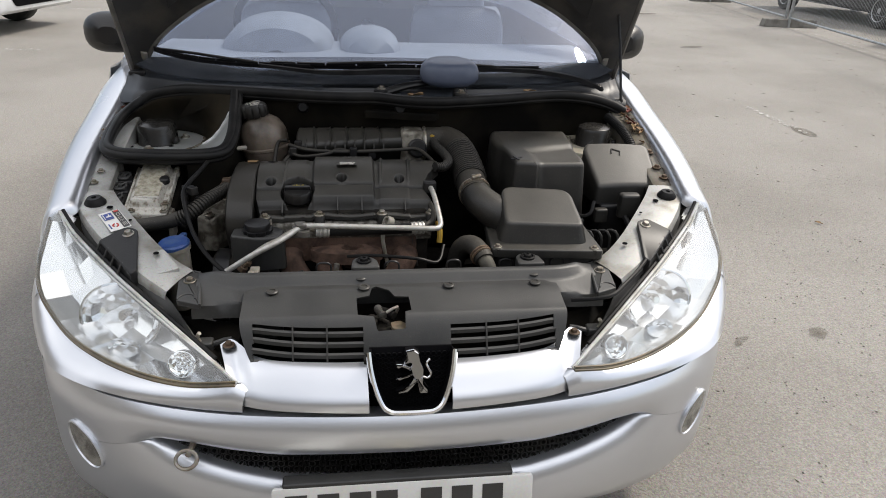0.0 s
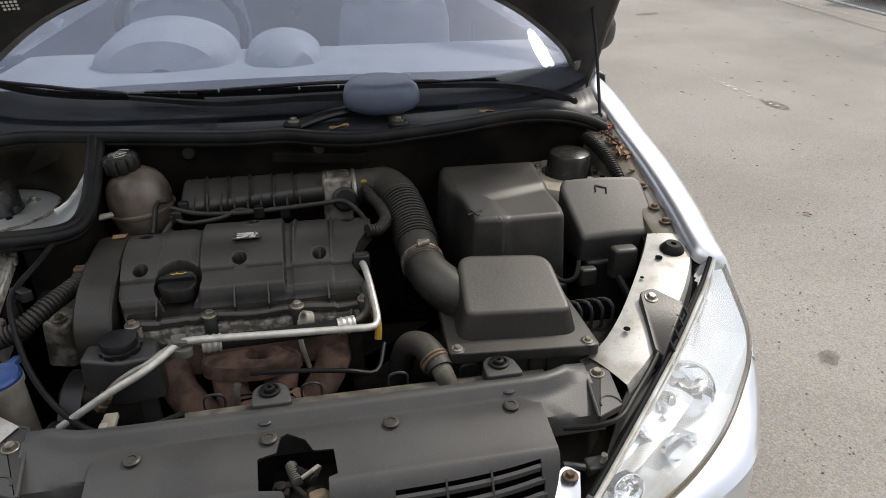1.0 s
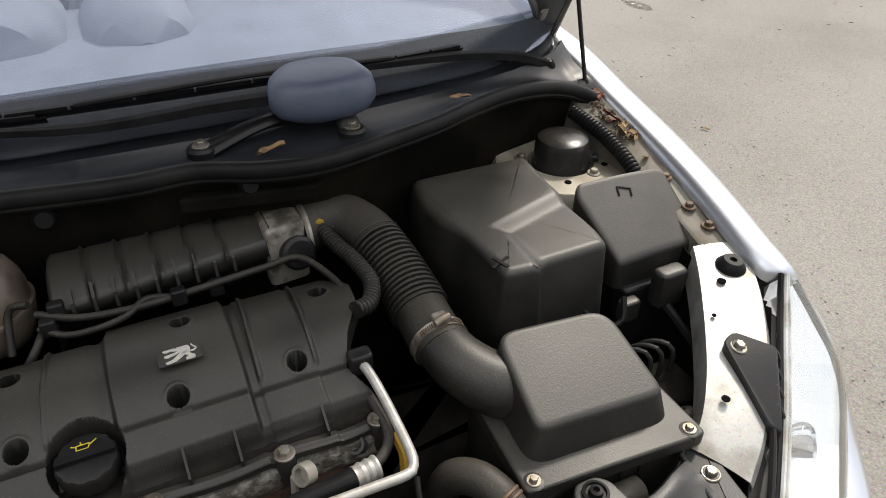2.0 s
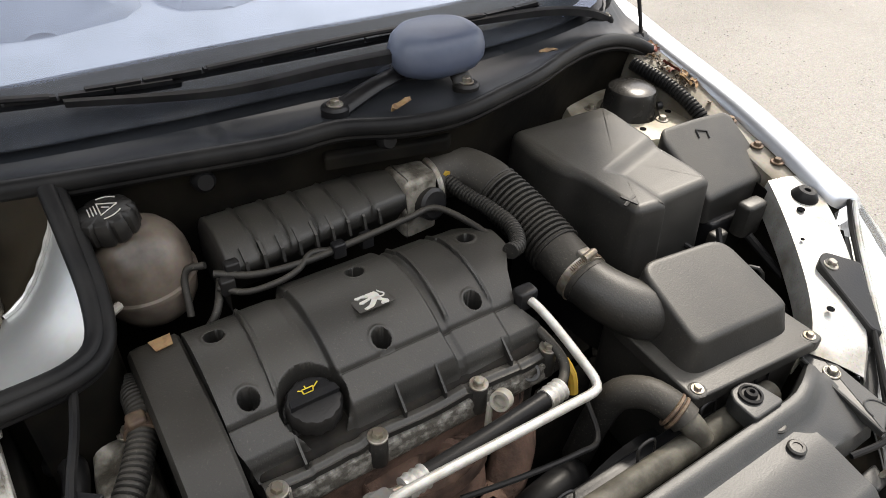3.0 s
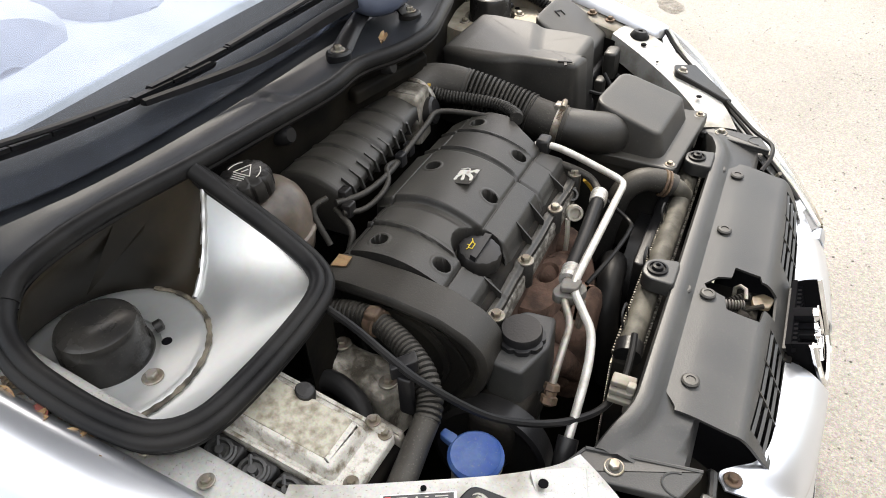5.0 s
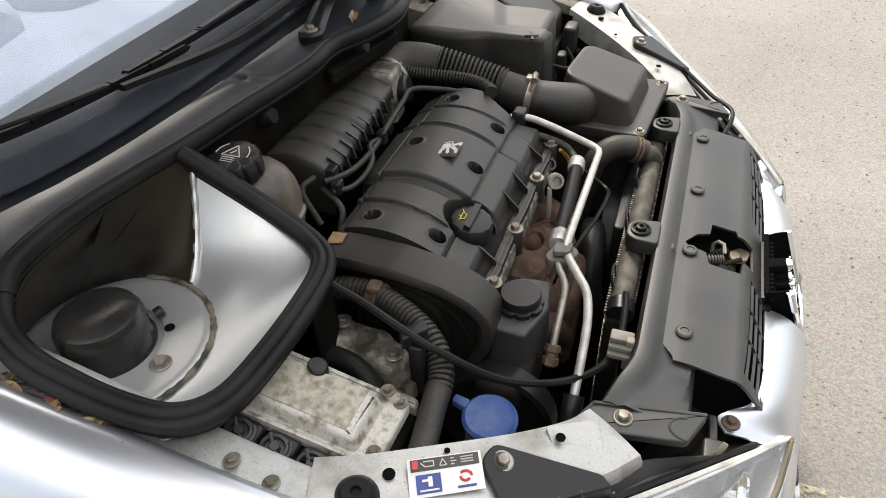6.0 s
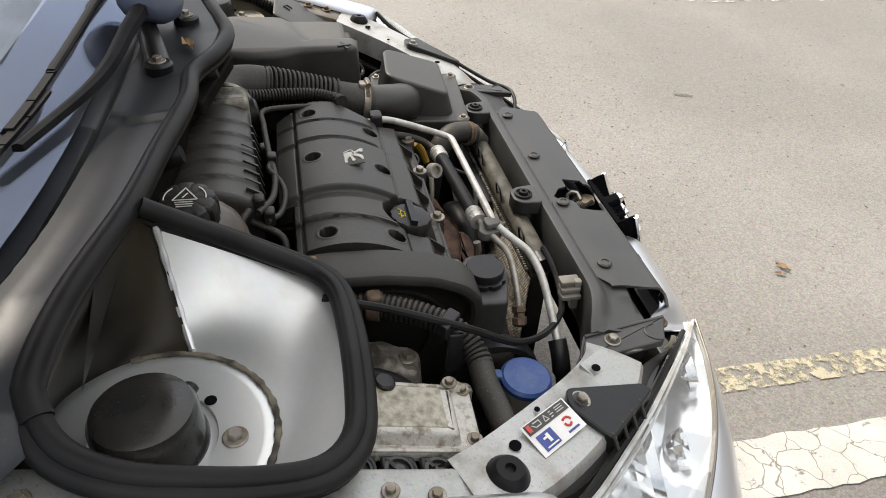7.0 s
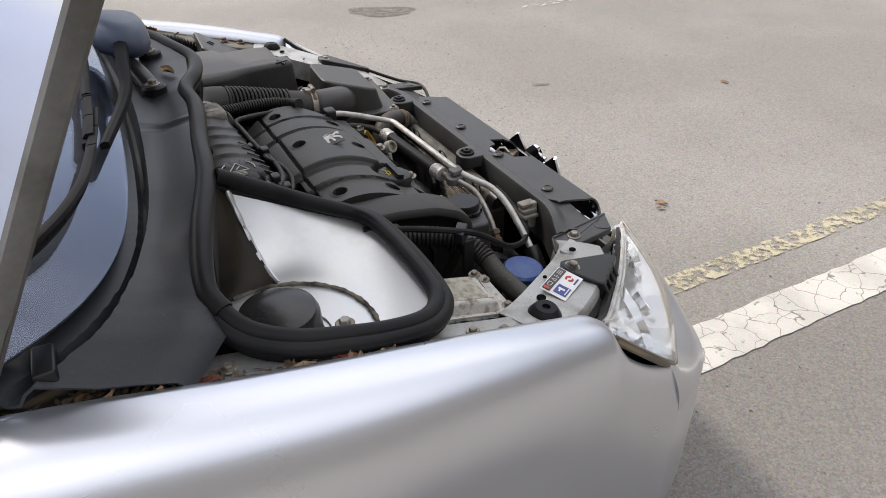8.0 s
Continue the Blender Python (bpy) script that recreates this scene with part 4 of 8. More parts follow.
for s in (1, -1):
    bm = bmesh.new()
    jig = random.Random(5)
    sheet(bm, [[p + Vector((jig.uniform(-1, 1), jig.uniform(-1, 1), jig.uniform(-1, 1))) * (0.007 if 0 < i < 13 and 0 < k < 6 else 0) for k, p in enumerate(row)] for i, row in enumerate(lamp_grid(s, 0.115, 13, 6))])
    lamp = part("headlight", bm, HOUSING, car, "clear headlight with chrome reflectors", sharp=3)
    bm = bmesh.new()
    sheet(bm, [[p + Vector((-s * 0.012, 0.012, -0.012)) for p in row] for row in lamp_grid(s, 0.135, 26, 14)])
    part("lamp_back", bm, BAYDARK, lamp, "black plastic back of the lamp")
    bm = bmesh.new()
    sheet(bm, lamp_grid(s, 0.0), 0.002)
    lens = part("lens", bm, LENS, lamp, "clear plastic lens, hazy and scratched")
    lens.visible_shadow = False
    # clear flange along the top edge, yellowed edge below
    bm = bmesh.new()
    tube(bm, [(s * x, y, z) for x, y, z in [along(UPPER, i / 14) for i in range(15)]], 0.0035, 6, 0.01)
    tube(bm, [(s * x, y, z + 0.003) for x, y, z in [along(UPPER, i / 14).lerp(along(LOWER, i / 14), 0.07) for i in range(15)]], 0.0022, 6, 0.01)
    part("lens_flange", bm, LENSRIM, lamp, "scuffed clear lens flange")
    bm = bmesh.new()
    tube(bm, [(s * x, y, z - 0.001) for x, y, z in [along(LOWER, i / 14) for i in range(15)]], 0.0050, 6, 0.01)
    tube(bm, [(s * x, y, z + 0.007) for x, y, z in [along(LOWER, i / 14) for i in range(15)]], 0.0022, 6, 0.01)
    part("lens_rim", bm, LENSEDGE, lamp, "yellowed lower lens rim")
    # faceted reflector bowls with bulbs
    for t, u, rw, rh, dep, n_rib, n_ring in ((0.50, 0.46, 0.086, 0.070, 0.055, 26, 7), (0.22, 0.55, 0.028, 0.025, 0.018, 16, 6)):
        c = along(UPPER, t).lerp(along(LOWER, t), u)
        out = Vector((0.22, -0.90, 0.36)).normalized()
        c = c - Vector((0.33, -0.67, 0.67)) * (0.036 if rw > 0.05 else 0.010)
        c, out = Vector((s * c.x, c.y, c.z)), Vector((s * out.x, out.y, out.z))
        m = at(c, out)
        bm = bmesh.new()
        jig = random.Random(int(t * 100))
        loops = []
        for q in range(n_ring):
            f = q / (n_ring - 1)
            k = 1 - 0.84 * f
            loops.append([m @ Vector((rw * k * math.cos(a), rh * k * math.sin(a), -dep * math.sin(f * 1.57) + (jig.uniform(-0.0030, 0.0030) if q else 0))) for a in (2 * math.pi * (i + 0.5 * (q % 2)) / n_rib for i in range(n_rib))])
        rings(bm, loops, True, False, True)
        bowl = part("reflector_bowl", bm, REFLECTOR, lamp, sharp=3)
        bm = bmesh.new()
        rings(bm, [[m @ Vector((rw * k * math.cos(a), rh * k * math.sin(a), z)) for a in (2 * math.pi * i / 40 for i in range(40))] for k, z in ((1.05, -0.012), (1.05, 0.002), (0.99, 0.003), (0.975, -0.005))], True, False, False)
        part("bezel", bm, CHROME, bowl)
        bm = bmesh.new()
        lathe(bm, [(rh * 0.20, -dep * 0.95), (rh * 0.20, -dep * 0.25), (rh * 0.12, -dep * 0.12)], m, 14)
        part("bulb", bm, CHROME, bowl)
    # second reflector under the large bowl, for the dipped beam
    c = along(UPPER, 0.44).lerp(along(LOWER, 0.44), 0.76)
    c = c - Vector((0.33, -0.67, 0.67)) * 0.022
    m = at(Vector((s * c.x, c.y, c.z)), Vector((s * 0.25, -0.78, 0.58)))
    bm = bmesh.new()
    rings(bm, [[m @ Vector((0.036 * k * math.cos(a), 0.020 * k * math.sin(a), z)) for a in (2 * math.pi * i / 18 for i in range(18))] for k, z in ((1.0, 0.0), (0.9, -0.014), (0.7, -0.024), (0.4, -0.030), (0.15, -0.031))], True, False, True)
    part("reflector_bowl", bm, REFLECTOR, lamp, sharp=3)

# wheels
for s in (1, -1):
    for y in (WHEEL_Y, WHEEL_Y + 2.442):
        m = at((s * 0.735, y, WHEEL_R), (s, 0, 0))
        bm = bmesh.new()
        lathe(bm, [(0.185, -0.085), (0.26, -0.088), (0.288, -0.07), (0.29, 0), (0.288, 0.07), (0.26, 0.086), (0.19, 0.08)], m, 40)
        wheel = part("wheel", bm, TYRE, car, "black tyre on an alloy wheel")
        bm = bmesh.new()
        lathe(bm, [(0.19, 0.07), (0.182, 0.078), (0.17, 0.05), (0.06, 0.03), (0.05, 0.06), (0.005, 0.062)], m, 30)
        part("rim", bm, RIM, wheel)

# ---- bonnet, standing open ----
HINGE = Vector((0, 2.250, 0.943))
BON_A = radians(61.5)
bon_v = Vector((0, -math.cos(BON_A), math.sin(BON_A)))
bon_n = Vector((0, math.sin(BON_A), math.cos(BON_A)))


def on_bonnet(u, v, d=0.0):
    """u across, v from the hinge towards the front edge, d above the outer skin."""
    crown = 0.055 * (1 - (u / 0.76) ** 2) - 0.05 * (v / 1.1) ** 2 * 0.6
    return HINGE + Vector((u, 0, 0)) + bon_v * v + bon_n * (crown + d)


BON_REAR = [(0.0, 0.335), (0.21, 0.325), (0.39, 0.298), (0.50, 0.252), (0.59, 0.192), (0.66, 0.130), (0.70, 0.072), (0.752, -0.01)]
BON_FRONT = [(0.0, 1.075), (0.20, 1.06), (0.33, 1.02), (0.45, 0.92), (0.58, 0.80), (0.70, 0.70), (0.752, 0.66)]


def bonnet_grid(d, trim=0.0, nu=44, nv=20):
    rows = []
    for i in range(nu + 1):
        u = (-0.752 + trim) + 2 * (0.752 - trim) * i / nu
        a, b = table_lin(abs(u), BON_REAR) + trim, table_lin(abs(u), BON_FRONT) - trim
        rows.append([on_bonnet(u * (1 - 0.02 * (v - 0.3)), v, d) for v in (a + (b - a) * k / nv for k in range(nv + 1))])
    return rows


bm = bmesh.new()
sheet(bm, bonnet_grid(0.0), 0.0012)
bonnet = part("bonnet", bm, SILVER, car, "silver bonnet propped wide open")
bm = bmesh.new()
inner = bonnet_grid(-0.014)
sheet(bm, inner, 0.0012)
part("bonnet_frame", bm, UNDERSIDE, bonnet, "dark dusty inner bonnet panel")
bm = bmesh.new()
for s in (1, -1):
    line = [on_bonnet(s * 0.748, v, -0.008) for v in (0.0, 0.2, 0.4, 0.66)]
    tube(bm, line, 0.009, 8, 0.02, squash=1.3)
    line = [on_bonnet(s * u * 0.99, v + 0.004, -0.008) for u, v in BON_FRONT]
    tube(bm, line, 0.009, 8, 0.02)
    line = [on_bonnet(s * u, v + 0.004, -0.008) for u, v in BON_REAR]
    tube(bm, line, 0.009, 8, 0.02)
part("bonnet_edge", bm, BONEDGE, bonnet, "dusty folded bonnet edge, shade in its grey")
bm = bmesh.new()
rows = []
for i in range(31):
    u = -0.60 + 1.2 * i / 30
    a, b = table_lin(abs(u), BON_REAR) + 0.07, table_lin(abs(u), BON_FRONT) - 0.12
    rows.append([on_bonnet(u, v, -0.026 - 0.006 * math.sin(u * 18) * math.sin(v * 14)) for v in (a + (b - a) * k / 14 for k in range(15))])
sheet(bm, rows, 0.008)
liner = part("bonnet_liner", bm, LINER, bonnet, "black felt sound-deadening liner")
bm = bmesh.new()
for i in range(4):
    for j in range(3):
        c0, c1 = on_bonnet(-0.56 + i * 0.008, 0.30 + j * 0.008, -0.040), on_bonnet(-0.555 + i * 0.008, 0.3035 + j * 0.008, -0.040)
        rings(bm, [[Vector((c0.x, c0.y, c0.z)), Vector((c1.x, c0.y, c0.z)), Vector((c1.x, c1.y, c1.z)), Vector((c0.x, c1.y, c1.z))], [Vector((x, y - 0.002, z - 0.001)) for x, y, z in ((c0.x, c0.y, c0.z), (c1.x, c0.y, c0.z), (c1.x, c1.y, c1.z), (c0.x, c1.y, c1.z))]])
part("liner_print", bm, CREAM, liner)
for s in (1, -1):
    bm = bmesh.new()
    tube(bm, [(s * 0.715, 2.20, 0.90), (s * 0.712, 2.23, 0.94), (s * 0.71, 2.22, 0.99), (s * 0.70, 2.19, 1.03)], 0.010, 8, 0.015, squash=0.5)
    part("bonnet_hinge", bm, DIRTYPAINT, bonnet)
bm = bmesh.new()
tube(bm, [(0.716, 2.056, 0.905), (0.715, 2.055, 0.93), (0.713, 2.078, 1.00), (0.708, 2.100, 1.08), (0.700, 2.118, 1.15), (0.692, 2.120, 1.21)], 0.0042, 8, 0.01)
stay = part("bonnet_stay", bm, PLASTIC_DARK, car, "thin black bonnet stay rod")
bm = bmesh.new()
lathe(bm, [(0.011, -0.012), (0.011, 0.006), (0.006, 0.016)], at((0.716, 2.056, 0.915)), 12)
part("rubber_foot", bm, RUBBER, stay)

# ---- windscreen, cabin and rear body ----
SCREEN_LOW = [(0.0, 2.055, 0.972), (0.30, 2.062, 0.972), (0.52, 2.085, 0.975), (0.66, 2.135, 0.985), (0.755, 2.225, 0.995)]
SCREEN_TOP = [(0.0, 2.86, 1.400), (0.20, 2.865, 1.398), (0.38, 2.875, 1.392), (0.48, 2.89, 1.384), (0.555, 2.91, 1.372)]


def screen(u, v, d=0.0):
    """u from -1 to 1 across, v from the scuttle to the roof."""
    a, b = along(SCREEN_LOW, abs(u)), along(SCREEN_TOP, abs(u))
    p = a.lerp(b, v)
    p.z += 0.046 * math.sin(math.pi * v) + d * 0.87
    p.y -= d * 0.49
    return Vector((math.copysign(p.x, u), p.y, p.z))


bm = bmesh.new()
sheet(bm, [[screen(-1 + i / 20, k / 14) for k in range(15)] for i in range(41)], 0.004)
glass = part("windscreen", bm, GLASS, car, "dusty windscreen that mirrors the blue sky")
glass.visible_shadow = False
bm = bmesh.new()
sheet(bm, [[screen(-1 + i / 20, 0.001 + 0.112 * (1 - 0.72 * (i / 20 - 1) ** 2) * k / 5, -0.007) for k in range(6)] for i in range(41)], 0.001)
part("black_band", bm, BANDM, glass, "black printed edge of the windscreen")
for s in (1, -1):
    bm = bmesh.new()
    rows = []
    for i in range(15):
        v = i / 14
        e = screen(s, v)
        rows.append([e + Vector((s * x, y, z)) for x, y, z in ((-0.012, 0.0, 0.004), (0.0, 0.01, 0.012), (0.025, 0.03, 0.008), (0.045, 0.06, -0.02), (0.048, 0.085, -0.05))])
    sheet(bm, rows, 0.004)
    part("windscreen_pillar", bm, SILVER, car)
bm = bmesh.new()
rows = []
for i in range(17):
    u = -1 + i / 8
    e = screen(u, 1.0)
    rows.append([(e.x, e.y + (4.35 - e.y) * t, e.z + 0.035 * math.sin(math.pi * t * 0.8) - 0.10 * t * t * t) for t in (k / 10 for k in range(11))])
sheet(bm, rows, 0.004)
part("roof", bm, SILVER, car)
for s in (1, -1):
    bm = bmesh.new()
    rows = []
    for i in range(42):
        y = 2.345 + 2.47 * i / 41
        xo = wide(y)
        zb = min(arch(y, WHEEL_Y + 2.442), 0.85)
        zt = 0.965 + 0.02 * ease(y, 2.3, 4.4)
        rows.append([(s * (xo - 0.045), y, zt), (s * (xo - 0.02), y, zt - 0.01), (s * (xo - 0.006), y, zt - 0.07), (s * xo, y, zt - 0.17), (s * (xo + 0.003), y, 0.55 if zb < 0.5 else zb + (zt - 0.17 - zb) * 0.4), (s * (xo - 0.005), y, max(zb, 0.22) + 0.02), (s * (xo - 0.03), y, max(zb, 0.22))])
    sheet(bm, rows, 0.003)
    part("body_side", bm, SILVER, car)
    bm = bmesh.new()
    rows = []
    for i in range(25):
        t = i / 24
        y = 2.42 + 2.1 * t
        top_y, top_z = 2.93 + 1.42 * t, 1.375 - 0.06 * t * t
        rows.append([(s * (wide(y) - 0.048), y, 0.968 + 0.02 * t), (s * 0.565, top_y, top_z)])
    sheet(bm, rows, 0.004)
    pane = part("side_window", bm, GLASS, car)
    pane.visible_shadow = False
    # door mirror
    bm = bmesh.new()
    loops = []
    for q in range(9):
        f = q / 8
        w, h, y = math.sin(math.pi * (0.1 + 0.62 * f)), math.sin(math.pi * (0.14 + 0.5 * f)), 2.66 + 0.13 * f
        loops.append([(s * (0.945 + 0.105 * w * math.copysign(abs(math.cos(a)) ** 0.7, math.cos(a))), y, 1.005 + 0.072 * h * math.copysign(abs(math.sin(a)) ** 0.75, math.sin(a))) for a in (2 * math.pi * k / 24 for k in range(24))])
    rings(bm, loops)
    tube(bm, [(s * 0.79, 2.76, 0.96), (s * 0.84, 2.74, 0.965), (s * 0.89, 2.72, 0.985)], 0.028, 10, 0.015)
    mirror = part("door_mirror", bm, PLASTIC_DARK, car, "black plastic door mirror")
    bm = bmesh.new()
    rings(bm, [[(s * (0.965 + 0.082 * math.cos(a)), y, 1.005 + 0.055 * math.sin(a)) for a in (2 * math.pi * k / 24 for k in range(24))] for y in (2.786, 2.795)])
    part("mirror_glass", bm, MIRROR, mirror)
bm = bmesh.new()
rows = []
for i in range(17):
    u = -1 + i / 8
    rows.append([(u * 0.56, 4.35, 1.29 - 0.02 * u * u), (u * 0.64, 4.62, 1.05), (u * 0.72, 4.80, 0.90), (u * 0.76, 4.86, 0.60), (u * 0.76, 4.87, 0.35), (u * 0.74, 4.80, 0.24)])
sheet(bm, rows, 0.004)
part("tailgate", bm, SILVER, car)
bm = bmesh.new()
block(bm, (-0.72, 2.30, 0.20), (0.72, 4.75, 0.26), 0.02)
part("floorpan", bm, BAYDARK, car)
# added black sheet: keeps the gaps below the engine dark
bm = bmesh.new()
block(bm, (-0.54, 1.30, 0.235), (0.54, 2.31, 0.25), 0.005)
part("undertray", bm, BAYDARK, car, "black sheet added under the engine to hide the ground")
# cabin seen through the screen: dashboard, two hoods, wheel
bm = bmesh.new()
rows = []
for i in range(33):
    u = -1 + i / 16
    e = screen(u * 0.96, 0.02, -0.012)
    rows.append([(e.x, e.y + 0.02, e.z - 0.03), (e.x, e.y + 0.20, 1.000), (e.x * 0.98, 2.62, 1.005), (e.x * 0.96, 2.74, 0.985), (e.x * 0.95, 2.78, 0.90), (e.x * 0.95, 2.74, 0.55)])
sheet(bm, rows, 0.004)
dash = part("dashboard", bm, DASH, car, "pale grey dashboard top")


def hood(bm, x, y0, y1, w, z0, h):
    rows = []
    for i in range(17):
        a = math.pi * i / 16
        rows.append([(x + w * math.cos(a) * k, y, z0 + h * math.sin(a) * k) for y, k in ((y0, 0.15), (y0 + 0.03, 0.75), (y0 + 0.08, 0.97), (y1, 1.0))])
    sheet(bm, rows, 0.004)


bm = bmesh.new()
hood(bm, -0.345, 2.38, 2.66, 0.185, 0.995, 0.105)
part("instrument_hood", bm, DASH, dash)
bm = bmesh.new()
hood(bm, -0.035, 2.38, 2.62, 0.105, 0.995, 0.07)
part("clock_hood", bm, DASH, dash)
bm = bmesh.new()
wm = Matrix.Translation((-0.345, 2.86, 1.02)) @ Matrix.Rotation(radians(-65), 4, "X")
tube(bm, [wm @ Vector((0.185 * math.cos(a), 0.185 * math.sin(a), 0)) for a in (k * 0.3 for k in range(22))], 0.015, 10, 0.02)
part("steering_wheel", bm, PLASTIC_DARK, car, "black steering wheel")
for s in (1, -1):
    bm = bmesh.new()
    molded(bm, [(s * 0.36 - 0.24, 3.10), (s * 0.36 + 0.24, 3.10), (s * 0.36 + 0.22, 3.30), (s * 0.36 - 0.22, 3.30)], 0.35, 1.08, 0.06, 0.08, 0.03)
    molded(bm, [(s * 0.36 - 0.13, 3.18), (s * 0.36 + 0.13, 3.18), (s * 0.36 + 0.12, 3.28), (s * 0.36 - 0.12, 3.28)], 1.08, 1.26, 0.03, 0.04, 0.02)
    part("front_seat", bm, DASH, car)

# ---- engine bay shell ----
SEAL = [(-0.672, 2.014, 0.932), (-0.640, 2.024, 0.946), (-0.553, 2.008, 0.962), (-0.415, 1.974, 0.966), (-0.277, 1.957, 0.962), (-0.131, 1.936, 0.960), (-0.038, 1.936, 0.960), (0.05, 1.904, 0.958),
        (0.14, 1.892, 0.958), (0.25, 1.917, 0.958), (0.34, 1.942, 0.958), (0.43, 1.980, 0.957), (0.52, 2.010, 0.953), (0.61, 2.032, 0.940), (0.68, 2.040, 0.920), (0.722, 2.030, 0.900)]


def seal_bead(bm, pts, r=0.0135):
    """A hollow rubber seal: a bulb with a seam line and a clamped foot."""
    tube(bm, [(x, y, z - 0.012) for x, y, z in pts], r * 0.7, 8, 0.014)
    tube(bm, pts, r, 12, 0.014)


bm = bmesh.new()
seal_bead(bm, SEAL)
part("bulkhead_seal", bm, RUBBER, car, "black rubber bulkhead seal")

# scuttle panel between the seal and the windscreen
bm = bmesh.new()
rows = []
for i in range(241):
    x = -0.750 + 1.48 * i / 240
    k = 0
    for k in range(len(SEAL) - 2):
        if SEAL[k + 1][0] >= x:
            break
    a, b = Vector(SEAL[k]), Vector(SEAL[k + 1])
    t = min(max((x - a.x) / max(b.x - a.x, 0.001), 0), 1)
    f = a.lerp(b, t)
    if x < -0.655:
        f = Vector((x, 2.018 + max(0, -0.700 - x) * 0.9, 0.938 - (-0.655 - x) * 0.25))
    lo = None
    for q in range(100):
        g = along(SCREEN_LOW, q / 99)
        if g.x >= abs(x):
            lo = g
            break
    lo = lo or Vector(SCREEN_LOW[-1])
    gy, gz = lo.y - 0.006, lo.z - 0.012
    wide_step = -0.006 * ease(x, -0.215, -0.195) if x < 0.4 else -0.006
    row = []
    for u, dz in ((0.0, -0.004), (0.08, 0.006), (0.3, 0.004), (0.5, 0.000), (0.68, 0.002), (0.80, 0.004), (0.86, -0.006), (0.90, -0.018), (0.95, -0.020), (1.0, -0.012)):
        z = f.z + (gz - f.z) * u
        row.append((x, f.y + (gy - f.y) * u, z + dz + (wide_step + 0.0055 * math.exp(-((x + 0.180) / 0.008) ** 2)) * math.sin(math.pi * min(u / 0.8, 1))))
    row.append((x, gy + 0.05, gz + 0.004))
    rows.append(row)
sheet(bm, rows, 0.003)
scuttle = part("scuttle_panel", bm, SCUTTLE, car, "black plastic scuttle panel, dusty and streaked")
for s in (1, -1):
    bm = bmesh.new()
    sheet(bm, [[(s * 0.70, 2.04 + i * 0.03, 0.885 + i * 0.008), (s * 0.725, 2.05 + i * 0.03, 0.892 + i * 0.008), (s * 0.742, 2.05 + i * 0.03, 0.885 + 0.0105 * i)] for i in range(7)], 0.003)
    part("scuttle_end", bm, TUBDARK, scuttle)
bm = bmesh.new()
block(bm, (-0.745, 2.165, 0.966), (-0.70, 2.185, 0.978), 0.003)
part("scuttle_clip", bm, PLASTIC_DARK, scuttle)

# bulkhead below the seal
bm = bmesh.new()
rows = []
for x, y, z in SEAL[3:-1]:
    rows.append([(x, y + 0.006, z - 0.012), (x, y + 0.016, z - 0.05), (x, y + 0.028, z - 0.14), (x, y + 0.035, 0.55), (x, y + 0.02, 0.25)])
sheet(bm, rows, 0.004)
bulkhead = part("bulkhead", bm, BAYDARK, car, "grimy bulkhead behind the engine, shade in its colour")
for x, y, z in ((-0.235, 1.962, 0.925), (0.03, 1.93, 0.93)):
    bm = bmesh.new()
    lathe(bm, [(0.016, -0.01), (0.016, 0.012), (0.011, 0.02)], at((x, y - 0.004, z), (0, -1, 0.25)), 14)
    part("rubber_grommet", bm, RUBBER, bulkhead)
bm = bmesh.new()
molded(bm, [(-0.07, 1.925), (0.12, 1.885), (0.14, 1.905), (-0.06, 1.95)], 0.905, 0.925, 0.008, 0.005)
part("bulkhead_bracket", bm, BAYDARK, bulkhead)

